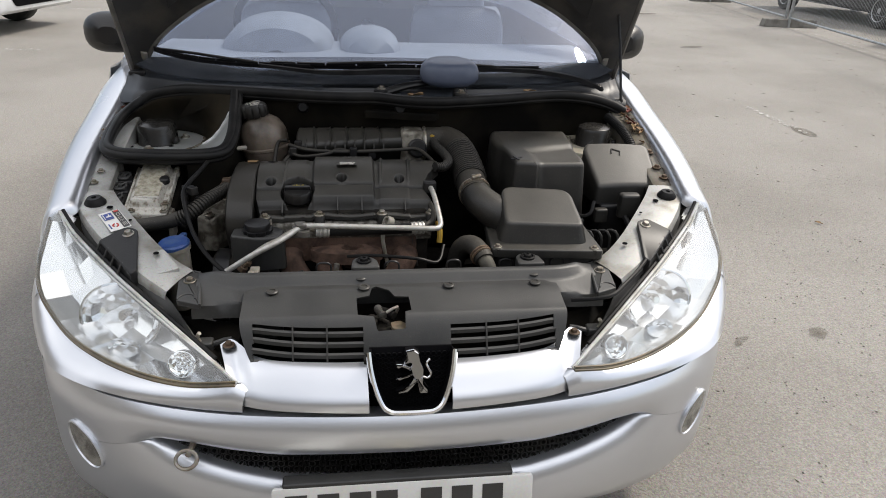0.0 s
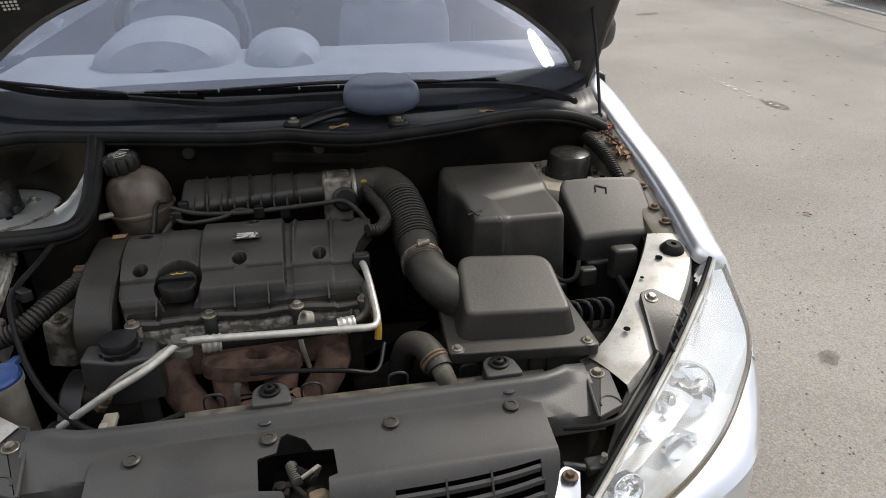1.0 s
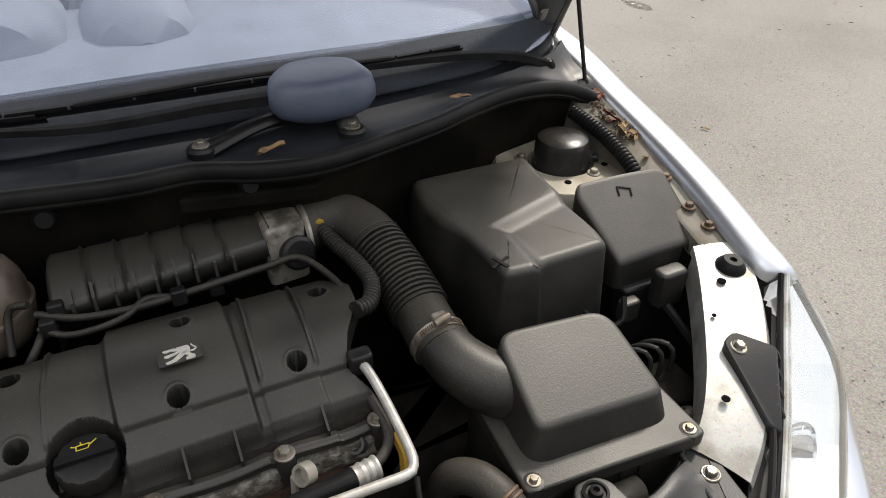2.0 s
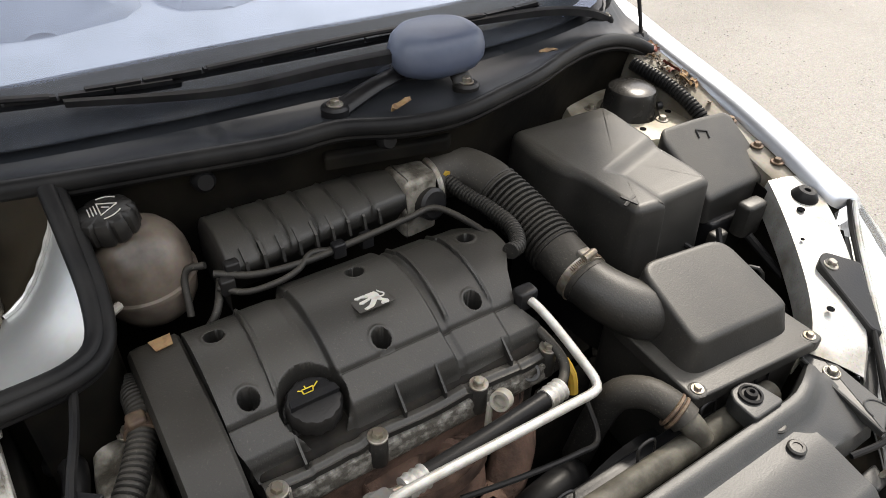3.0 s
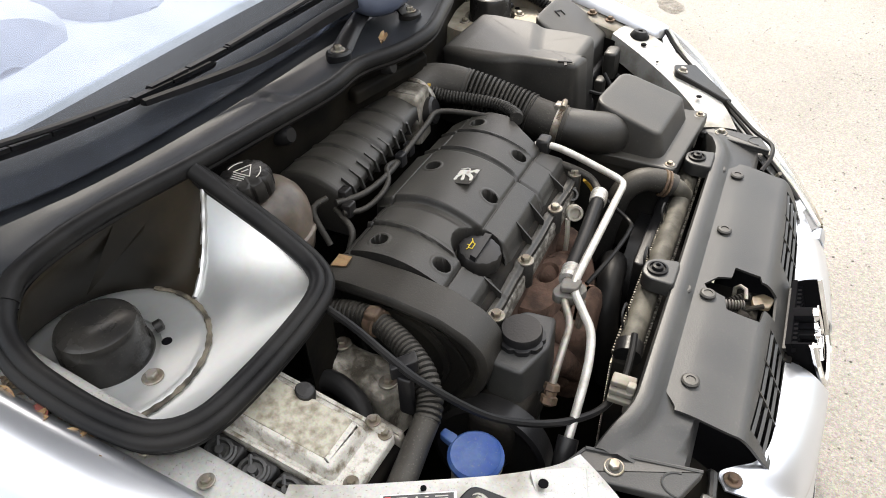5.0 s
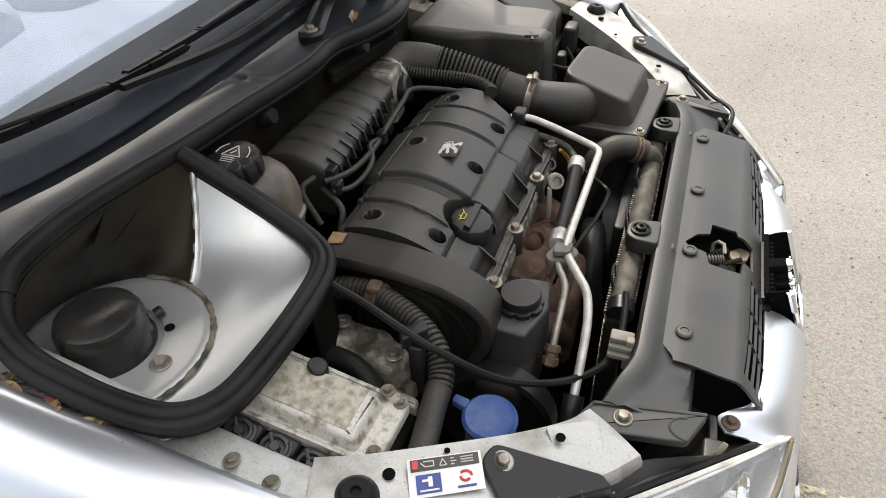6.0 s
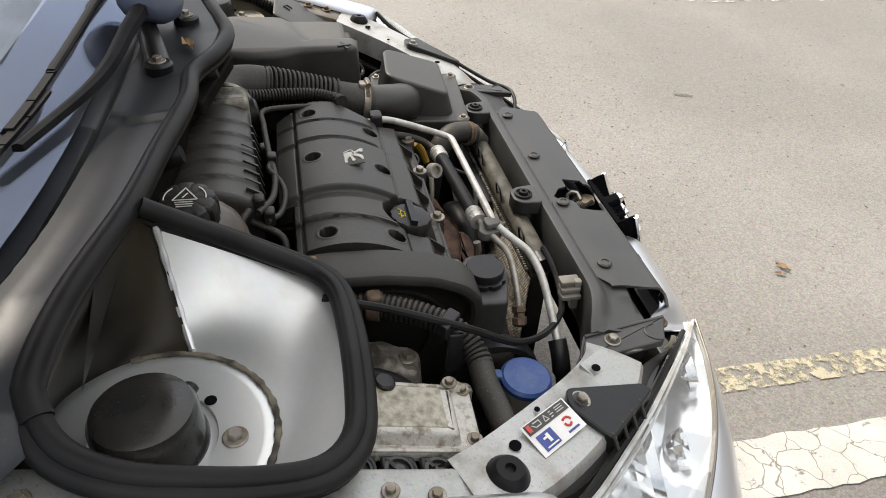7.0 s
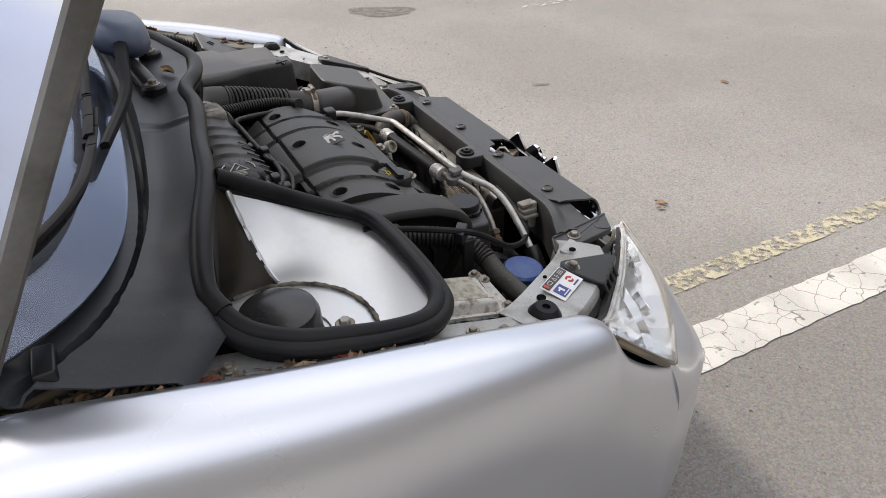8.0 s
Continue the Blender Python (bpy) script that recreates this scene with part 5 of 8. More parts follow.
# inner wings, rails and lamp panels
RAIL = [(0.725, 2.22, 0.925), (0.722, 2.03, 0.893), (0.722, 1.85, 0.850), (0.718, 1.70, 0.808), (0.715, 1.64, 0.792)]
for s in (1, -1):
    bm = bmesh.new()
    rows = []
    for i in range(27):
        p = along(RAIL, i / 26)
        xo = shoulder(p.y) - 0.032
        rows.append([(s * (p.x - 0.040), p.y, p.z - 0.075), (s * (p.x - 0.037), p.y, p.z - 0.004), (s * (p.x - 0.032), p.y, p.z), (s * (p.x + 0.006), p.y, p.z + 0.001), (s * (p.x + 0.012), p.y, p.z + 0.004), (s * (xo + 0.002), p.y, p.z + 0.008)])
    sheet(bm, rows, 0.0015)
    rail = part("inner_wing_rail", bm, DIRTYPAINT if s > 0 else PANEL, car, "dusty rusting rail along the wing" if s > 0 else "scuffed silver rail along the wing")
    bolts(rail, BOLT_RUSTY if s > 0 else BOLT_SMALL, [(s * 0.716, 1.685, 0.807), (s * 0.720, 2.026, 0.896), (s * 0.716, 1.80, 0.840), (s * 0.712, 1.73, 0.820)])
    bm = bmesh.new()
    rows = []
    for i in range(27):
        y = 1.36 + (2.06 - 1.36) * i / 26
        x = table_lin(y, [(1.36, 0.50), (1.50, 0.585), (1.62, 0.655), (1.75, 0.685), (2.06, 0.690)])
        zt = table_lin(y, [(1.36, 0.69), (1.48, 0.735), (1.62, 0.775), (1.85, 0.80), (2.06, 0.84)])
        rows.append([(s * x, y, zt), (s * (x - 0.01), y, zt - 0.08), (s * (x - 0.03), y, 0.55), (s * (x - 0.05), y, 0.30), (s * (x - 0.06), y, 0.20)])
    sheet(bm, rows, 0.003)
    part("inner_wing", bm, BAYDARK, car, "grimy inner wing, shade in its colour")
    # painted lamp panel
    INN = [(0.445, 1.405, 0.706), (0.485, 1.428, 0.722), (0.535, 1.478, 0.742), (0.590, 1.548, 0.764), (0.640, 1.618, 0.782), (0.668, 1.664, 0.794)]
    OUT = [(0.485, 1.335, 0.694), (0.540, 1.372, 0.716), (0.605, 1.432, 0.740), (0.668, 1.505, 0.762), (0.715, 1.575, 0.782), (0.738, 1.640, 0.796)]
    bm = bmesh.new()
    rows = []
    for i in range(25):
        t = i / 24
        a, b = along(INN, t), along(OUT, t)
        row = [(s * (a.x - 0.004), a.y + 0.006, a.z - 0.05), (s * (a.x - 0.001), a.y + 0.001, a.z - 0.006)]
        for k in range(5):
            p = a.lerp(b, k / 4)
            row.append((s * p.x, p.y, p.z + 0.003 * math.sin(math.pi * k / 4)))
        row.append((s * (b.x + 0.003), b.y - 0.004, b.z - 0.008))
        row.append((s * (b.x + 0.005), b.y - 0.006, b.z - 0.03))
        rows.append(row)
    sheet(bm, rows, 0.0015)
    panel = part("lamp_panel", bm, PANEL, car, "scuffed silver lamp support panel")
    # holes with dark bottoms, buffer, bolts
    for hx, hy, hz, hr in ((0.655, 1.585, 0.782, 0.007), (0.522, 1.428, 0.737, 0.006), (0.600, 1.54, 0.768, 0.0035)):
        bm = bmesh.new()
        lathe(bm, [(hr, 0), (hr, 0.0016), (hr * 0.8, 0.0018)], at((s * hx, hy, hz)), 12)
        part("drain_hole", bm, MESHBLACK, panel)
    bm = bmesh.new()
    lathe(bm, [(0.024, -0.002), (0.024, 0.004), (0.017, 0.014), (0.015, 0.016), (0.006, 0.016), (0.0055, 0.011), (0.002, 0.011)], at((s * 0.692, 1.605, 0.784), (0.05 * s, -0.1, 1)), 24)
    part("rubber_buffer", bm, RUBBER, panel, "round black rubber buffer")
    # black three-cornered lamp bracket with a bolt and a ribbed outer edge
    bm = bmesh.new()
    loops = []
    tri_b = rounded([(0.572, 1.494), (0.600, 1.502), (0.646, 1.460), (0.592, 1.398), (0.558, 1.360), (0.548, 1.374)], [0.010, 0.010, 0.006, 0.004, 0.004, 0.004], 3)
    for z, k in ((-0.028, 0.0), (0.006, 0.0), (0.008, 0.002)):
        loops.append([(s * p.x, p.y, 0.32 * (p.y - 1.478) + 0.754 + z) for p in inset(tri_b, k)])
    rings(bm, loops)
    bracket = part("lamp_bracket", bm, PLASTIC_DARK, car, "black plastic headlight bracket")
    for k in range(4):
        p = Vector((0.641, 1.457, 0)).lerp(Vector((0.583, 1.391, 0)), k / 3)
        bm = bmesh.new()
        tube(bm, [(s * (p.x - 0.006), p.y + 0.005, 0.32 * (p.y - 1.478) + 0.760), (s * p.x, p.y, 0.32 * (p.y - 1.478) + 0.759), (s * (p.x + 0.011), p.y - 0.008, 0.32 * (p.y - 1.478) + 0.735)], 0.0028, 6, 0.006)
        part("rib", bm, PLASTIC_GREY, bracket)
    share("bolt", BOLT, at((s * 0.589, 1.480, 0.760), (0.1 * s, -0.2, 1)), bracket)
    share("washer", CLIP, at((s * 0.589, 1.480, 0.7595), (0.05 * s, -0.3, 1)), bracket)
    # black channel along the top of the headlight
    bm = bmesh.new()
    rows = []
    for i in range(25):
        t = i / 24
        a, b = along([(0.380, 1.195, 0.622), (0.432, 1.264, 0.662), *OUT], t), along(UPPER, 0.03 + 0.97 * t)
        rows.append([(s * a.x, a.y - 0.002, a.z - 0.012), (s * (a.x * 0.6 + b.x * 0.4), a.y * 0.6 + b.y * 0.4, a.z * 0.6 + b.z * 0.4 - 0.022), (s * (a.x * 0.2 + b.x * 0.8), a.y * 0.2 + b.y * 0.8, b.z - 0.010), (s * b.x, b.y, b.z + 0.002), (s * b.x, b.y - 0.003, b.z - 0.02)])
    sheet(bm, rows, 0.002)
    part("headlight_channel", bm, PLASTIC_GREY, car)
    bm = bmesh.new()
    line = [along(UPPER, 0.1 + 0.88 * i / 10) for i in range(11)]
    tube(bm, [(s * p.x, p.y + 0.012, p.z + 0.003) for p in line], 0.0045, 6, 0.012)
    part("headlight_seal", bm, RUBBER, car)

plate_poly = [(-0.468, 1.392), (-0.520, 1.372), (-0.560, 1.415), (-0.512, 1.448)]
bm = bmesh.new()
molded(bm, plate_poly, lambda x, y: 0.717 + 0.33 * (y - 1.41), lambda x, y: 0.7255 + 0.33 * (y - 1.41), 0.004, 0.001)
tagged(part("riveted_plate", bm, PANEL), "scratched silver riveted plate on the lamp panel", "plate")

# stickers on the lamp panel beside the washer cap
stk = thing("warning_sticker", "white and black warning sticker with blue and red marks", "sticker", (-0.634, 1.531, 0.772))


def stick(u, v, d):
    a, b, c0 = Vector((-0.590, 1.508, 0.7642)), Vector((-0.627, 1.490, 0.7585)), Vector((-0.634, 1.573, 0.7775))
    return a + (b - a) * v + (c0 - a) * u + Vector((0.05, -0.25, 1)).normalized() * d


def sticker_patch(name, mat, u0, u1, v0, v1, d, label=""):
    bm = bmesh.new()
    rings(bm, [[stick(u, v, dd) for u, v in ((u0, v0), (u1, v0), (u1, v1), (u0, v1))] for dd in (d, d + 0.0006)])
    return part(name, bm, mat, stk, label)


sticker_patch("sticker_sheet", LABELWHITE, -0.02, 1.02, -0.02, 1.02, 0.0044)
sticker_patch("black_field", LABELBLACK, 0.02, 0.98, 0.02, 0.34, 0.0054)
sticker_patch("blue_field", LABELBLUE, 0.58, 0.92, 0.44, 0.94, 0.0054, "blue square print")
sticker_patch("red_mark", LABELRED, 0.88, 0.96, 0.06, 0.28, 0.0062)
for pts in ([(0.80, 0.10), (0.66, 0.10), (0.66, 0.24), (0.78, 0.24), (0.84, 0.13)], [(0.58, 0.26), (0.48, 0.26), (0.53, 0.08), (0.58, 0.26)], [(0.42, 0.10), (0.36, 0.10)], [(0.42, 0.18), (0.34, 0.18)], [(0.42, 0.26), (0.36, 0.26)],
            [(0.28, 0.10), (0.10, 0.10)], [(0.28, 0.17), (0.10, 0.17)], [(0.28, 0.24), (0.10, 0.24)]):
    bm = bmesh.new()
    for a, b in zip(pts, pts[1:]):
        tube(bm, [stick(*a, 0.0060), stick(*b, 0.0060)], 0.0007, 5, 0.004)
    part("print_line", bm, CREAM, stk)
sticker_patch("print_bar", LABELWHITE, 0.70, 0.76, 0.52, 0.78, 0.0062)
sticker_patch("print_bar", LABELWHITE, 0.76, 0.84, 0.58, 0.64, 0.0062)
sticker_patch("print_bar", LABELWHITE, 0.62, 0.88, 0.85, 0.89, 0.0062)
sticker_patch("print_bar", LABELBLUE, 0.10, 0.36, 0.86, 0.92, 0.0054)
bm = bmesh.new()
for k in range(2):
    tube(bm, [stick(0.24 + 0.07 * math.cos(a) * (1 + k * 0.3), 0.62 + 0.13 * math.sin(a), 0.0056) for a in (k * 3.1 + i * 0.4 for i in range(7))], 0.0016, 6, 0.003)
part("red_mark", bm, LABELRED, stk)

# slam panel, black plastic
SLAMX = [-0.428 + 0.856 * i / 44 for i in range(45)]


def slam_y(x):
    return 1.362 + 0.035 * ease(abs(x), 0.33, 0.46)


bm = bmesh.new()
rows = []
for x in SLAMX:
    y = slam_y(x)
    low = 0.0 + 0.012 * ease(abs(x), 0.36, 0.44)
    drop = 0.013 * ease(abs(x), 0.385, 0.428)
    rows.append([(x, y + 0.004, 0.64), (x, y + 0.003, 0.712 - drop), (x, y - 0.001, 0.719 - drop), (x, y - 0.010, 0.721 - drop), (x, y - 0.020, 0.717 - drop), (x, y - 0.028, 0.704 + low * 0.4), (x, y - 0.042, 0.697 + low * 0.6), *([(x, 1.3205, 0.690), (x, 1.3200, 0.680), (x, 1.3195, 0.66)] if -0.115 < x < 0.025 else [(x, y - 0.075, 0.692 + low * 0.2), (x, 1.285, 0.686), (x, 1.278, 0.66)])])
sheet(bm, rows, 0.003)
slam = part("slam_panel", bm, PLASTIC_GREY, car, "dusty black plastic slam panel")
bolts(slam, CLIP, [(0.285, 1.345, 0.708), (-0.09, 1.345, 0.708)], "clip")
for s in (1, -1):
    # end plate with a bolt, an arched recess and a raised edge
    bm = bmesh.new()
    molded(bm, [(s * 0.405, 1.262), (s * 0.455, 1.284), (s * 0.477, 1.425), (s * 0.430, 1.402)], 0.690, 0.7015, 0.006, 0.003)
    slam_end = part("slam_end", bm, PLASTIC_GREY, slam)
    bm = bmesh.new()
    tube(bm, [(s * 0.406, 1.264, 0.700), (s * 0.417, 1.325, 0.701), (s * 0.431, 1.402, 0.702)], 0.003, 8)
    tube(bm, [(s * 0.431, 1.402, 0.701), (s * 0.452, 1.413, 0.701), (s * 0.475, 1.424, 0.701)], 0.0025, 8)
    part("slam_rib", bm, PLASTIC_GREY, slam_end)
    bm = bmesh.new()
    tube(bm, [(s * 0.436 + 0.017 * math.cos(a), 1.285 + 0.022 * math.sin(a), 0.7018) for a in (0.1 + 0.3 * k for k in range(11))], 0.0016, 6, 0.004)
    part("arch_ridge", bm, PLASTIC_GREY, slam_end)
    share("bolt", BOLT, at((s * 0.4435, 1.363, 0.7012)), slam_end)
    share("washer", CLIP, at((s * 0.4435, 1.363, 0.7008)), slam_end)
lamp_cable = thing("lamp_cable", "thin black lamp cable tucked in front of the slam panel", "cable", (0.47, 1.31, 0.695))
bm = bmesh.new()
tube(bm, [(0.352, 1.270, 0.682), (0.400, 1.258, 0.690), (0.440, 1.262, 0.696), (0.480, 1.300, 0.700), (0.525, 1.342, 0.712), (0.568, 1.386, 0.728)], 0.0045, 8, 0.008)
part("sheath", bm, RUBBER, lamp_cable)
for x in (0.282, -0.082):
    bm = bmesh.new()
    molded(bm, [(x - 0.028, 1.360), (x + 0.034, 1.360), (x + 0.028, 1.398), (x + 0.014, 1.412), (x - 0.014, 1.412), (x - 0.026, 1.398)], 0.700, 0.726, 0.008, 0.003)
    ear = part("radiator_mount", bm, PLASTIC_GREY, slam)
    bm = bmesh.new()
    lathe(bm, [(0.0165, 0), (0.0165, 0.005), (0.013, 0.006), (0.012, 0.003), (0.009, 0.003), (0.008, 0.009), (0.004, 0.010), (0.003, 0.005)], at((x, 1.390, 0.725)), 20)
    part("rubber_bush", bm, RUBBER, ear)

# grille cover with louvres and the latch opening
def cover_z(y, x):
    return 0.7015 - 0.014 * ease(1.31 - y, 0.0, 0.09) - 0.106 * ease(1.232 - y, 0.0, 0.088)


def cover_front(x):
    return 1.151 + 0.022 * (abs(x) / 0.34) ** 4


bm = bmesh.new()
NX, NY = 132, 68
xs = [-0.326 + 0.655 * i / NX for i in range(NX + 1)]
grid = []
for x in xs:
    y0 = cover_front(x)
    y1 = 1.331 - 0.018 * ease(abs(x - 0.0015), 0.295, 0.326)
    col = []
    for k in range(NY + 1):
        y = y0 + (y1 - y0) * k / NY
        # the front corners are rounded off
        off, edge = x - 0.0015, 0.328 - 0.032 * max(0.0, 1 - (y - y0) / 0.055) ** 2
        if abs(off) > 0.27:
            off = math.copysign(0.27 + (abs(off) - 0.27) * (edge - 0.27) / 0.058, off)
        col.append(bm.verts.new((0.0015 + off, y, cover_z(y, x))))
    grid.append(col)


STAR = [(-0.058, 1.318), (-0.032, 1.300), (-0.022, 1.280), (0.007, 1.278), (0.010, 1.238), (-0.003, 1.234), (-0.004, 1.206), (-0.060, 1.204), (-0.066, 1.224), (-0.098, 1.228), (-0.100, 1.278), (-0.074, 1.284), (-0.068, 1.312)]


def in_star(x, y):
    inside = False
    for (ax, ay), (bx, by) in zip(STAR, STAR[1:] + STAR[:1]):
        if (ay > y) != (by > y) and x < ax + (y - ay) * (bx - ax) / (by - ay):
            inside = not inside
    return inside


def louvre_top(x):
    y1 = 1.331 - 0.018 * ease(abs(x - 0.0015), 0.295, 0.326)
    return cover_front(x) + (y1 - cover_front(x)) * 22 / 68


faces = []
for i in range(NX):
    for k in range(NY):
        vs = (grid[i][k], grid[i + 1][k], grid[i + 1][k + 1], grid[i][k + 1])
        cx, cy = sum(v.co.x for v in vs) / 4, sum(v.co.y for v in vs) / 4
        if in_star(cx, cy) or (4 <= k < 22 and 0.088 < abs(cx) < 0.300):
            continue
        faces.append(bm.faces.new(vs))
loose = [v for v in bm.verts if not v.link_faces]
bmesh.ops.delete(bm, geom=loose, context="VERTS")
for v in bm.verts:
    if v.is_boundary and abs(v.co.x + 0.045) < 0.064 and 1.198 < v.co.y < 1.323:
        near = None
        for (ax, ay), (bx, by) in zip(STAR, STAR[1:] + STAR[:1]):
            a, e = Vector((ax, ay)), Vector((bx - ax, by - ay))
            u = min(max((v.co.xy - a).dot(e) / e.length_squared, 0), 1)
            q = a + e * u
            if near is None or (q - v.co.xy).length < near[0]:
                near = ((q - v.co.xy).length, q)
        if near[0] < 0.006:
            v.co.x, v.co.y = near[1]
            v.co.z = cover_z(v.co.y, v.co.x)
bmesh.ops.recalc_face_normals(bm, faces=bm.faces)
bmesh.ops.solidify(bm, geom=list(bm.faces), thickness=0.004)
cover = part("grille_cover", bm, PLASTIC_GREY, car, "weathered dark grey plastic grille cover")
bolts(cover, CLIP, [(-0.270, 1.303, 0.703), (-0.084, 1.309, 0.704), (0.094, 1.309, 0.704), (0.281, 1.311, 0.704)], "clip")
for s in (1, -1):
    for j in range(6):
        bm = bmesh.new()
        rows = []
        for i in range(17):
            x = 0.086 + 0.217 * i / 16
            y0, y1 = cover_front(x) + 0.004, louvre_top(x)
            yy = y1 - 0.0105 * (j + 0.35)
            if yy < y0:
                continue
            z = cover_z(yy, x)
            rows.append([(s * x, yy - 0.0042, z - 0.012), (s * x, yy - 0.0034, z - 0.0045), (s * x, yy + 0.0012, z - 0.002), (s * x, yy + 0.002, z - 0.016)])
        if len(rows) < 3:
            continue
        sheet(bm, rows, 0.0012)
        part("slat", bm, PLASTIC_GREY, cover)
    for x in (0.160, 0.226):
        bm = bmesh.new()
        rows = []
        for k in range(9):
            y = cover_front(x) + 0.004 + (louvre_top(x) - cover_front(x) - 0.002) * k / 8
            z = cover_z(y, x)
            rows.append([(s * x, y, z + 0.0015), (s * x, y, z - 0.02)])
        sheet(bm, rows, 0.003)
        part("slat_rib", bm, PLASTIC, cover)
bm = bmesh.new()
block(bm, (-0.34, 1.18, 0.48), (0.34, 1.30, 0.555), 0.01)
part("grille_box", bm, MESHBLACK, cover)
# latch
latch = thing("bonnet_latch", "dark greasy bonnet latch with a tan release lever", "latch", (-0.01, 1.235, 0.62))
bm = bmesh.new()
block(bm, (-0.058, 1.165, 0.600), (0.088, 1.335, 0.615), 0.003)
block(bm, (-0.040, 1.228, 0.63), (0.020, 1.262, 0.650), 0.004)
part("latch_plate", bm, BLOCK, latch)
bm = bmesh.new()
tube(bm, [(-0.020, 1.276, 0.668), (-0.008, 1.262, 0.672), (0.006, 1.248, 0.670)], 0.008, 10, ripple=(0.005, 0.003))
part("spring", bm, BLOCK, latch)
bm = bmesh.new()
tube(bm, [(-0.03, 1.268, 0.655), (-0.018, 1.245, 0.664), (-0.006, 1.224, 0.668)], 0.004, 8)
tube(bm, [(-0.05, 1.262, 0.650), (-0.03, 1.254, 0.664), (0.0, 1.262, 0.656)], 0.005, 8)
part("lever_arm", bm, BLOCK, latch)
bm = bmesh.new()
molded(bm, [(-0.004, 1.238), (0.000, 1.214), (0.026, 1.208), (0.034, 1.226), (0.018, 1.244)], 0.655, 0.662, 0.006, 0.002)
part("release_lever", bm, TAN, latch, "tan release lever")
bm = bmesh.new()
tube(bm, [(-0.026, 1.290, 0.664), (-0.022, 1.272, 0.668), (-0.016, 1.252, 0.668)], 0.009, 12, ripple=(0.0042, 0.003))
part("coil", bm, BONEDGE, latch, "dull steel coil spring")
bm = bmesh.new()
molded(bm, [(-0.056, 1.240), (-0.030, 1.236), (-0.026, 1.262), (-0.050, 1.266)], 0.640, 0.664, 0.006, 0.003)
lathe(bm, [(0.008, 0), (0.008, 0.008), (0.005, 0.010)], at((-0.040, 1.250, 0.662)), 12)
part("pawl", bm, BLOCK, latch, "grimy latch pawl")
bm = bmesh.new()
tube(bm, [(0.004, 1.268, 0.652), (0.015, 1.270, 0.676), (0.006, 1.256, 0.684), (-0.010, 1.252, 0.676)], 0.0035, 8)
part("hook", bm, STEEL, latch)
latch.location.x -= 0.030
# small side parts beside the cover: lamp plugs and dark filler
for s in (1, -1):
    plug = thing("headlight_plug", "dark grey headlight plug with a short wire", "plug", (s * 0.41, 1.24, 0.62), "headlight plugs")
    bm = bmesh.new()
    block(bm, (s * 0.405 - 0.022, 1.228, 0.606), (s * 0.405 + 0.022, 1.256, 0.632), 0.004)
    tube(bm, [(s * 0.385, 1.242, 0.622), (s * 0.35, 1.246, 0.63), (s * 0.34, 1.25, 0.61)], 0.006, 8)
    part("plug_body", bm, PLASTIC_GREY, plug)
    bm = bmesh.new()
    tube(bm, [(s * 0.408, 1.24, 0.63), (s * 0.412, 1.236, 0.645), (s * 0.405, 1.232, 0.655)], 0.004, 8)
    part("catch", bm, NECK, plug)
    bm = bmesh.new()
    sheet(bm, [[(s * (0.33 + 0.03 * i), 1.29 + 0.012 * i, 0.63), (s * (0.35 + 0.025 * i), 1.18 + 0.03 * i, 0.585 + 0.006 * i)] for i in range(8)], 0.004)
    part("side_baffle", bm, BAYDARK, car)

# ---- strut towers ----
for s, cx, cy in ((-1, -0.628, 1.950), (1, 0.606, 1.958)):
    zp = 0.832 if s < 0 else 0.822
    tower = thing("strut_tower", "silver suspension tower with a black domed cap" if s < 0 else "dusty beige suspension tower with a black domed cap", "strut tower", (cx, cy, zp), "strut towers")
    bm = bmesh.new()
    lathe(bm, [(0.140, -0.06), (0.128, -0.012), (0.116 if s < 0 else 0.121, -0.001), (0.105, 0.0), (0.062, 0.001), (0.058, -0.012), (0.03, -0.014)], at((cx, cy, zp)), 48)
    part("tower_top", bm, TUBPAINT if s < 0 else TOWERBEIGE, tower)
    bm = bmesh.new()
    lathe(bm, [(0.054, -0.012), (0.054, 0.002), (0.0515, 0.006), (0.050, 0.040), (0.046, 0.049), (0.036, 0.054), (0.018, 0.056), (0.002, 0.0565)], at((cx, cy, zp)), 40)
    part("cap", bm, CAPM, tower, "satin black domed strut cap")
    bm = bmesh.new()
    lathe(bm, [(0.008, 0), (0.008, 0.009), (0.005, 0.011)], at((cx + 0.050, cy - 0.03, zp + 0.010), (0.8, -0.5, 0.2)), 10)
    part("cap_lug", bm, PLASTIC_DARK, tower)
    spots = [(-0.635, 1.872, zp), (-0.565, 1.985, zp), (-0.70, 1.98, zp)] if s < 0 else [(0.634, 1.892, zp), (0.545, 2.0, zp), (0.67, 2.0, zp)]
    bolts(tower, BOLT, spots)
    for hx, hy in ((-0.685, 1.894), (-0.584, 1.898)) if s < 0 else ((0.673, 1.912), (0.572, 1.884)):
        bm = bmesh.new()
        lathe(bm, [(0.0065, 0), (0.0065, 0.0018), (0.004, 0.002)], at((hx, hy, zp)), 12)
        part("hole", bm, MESHBLACK, tower)

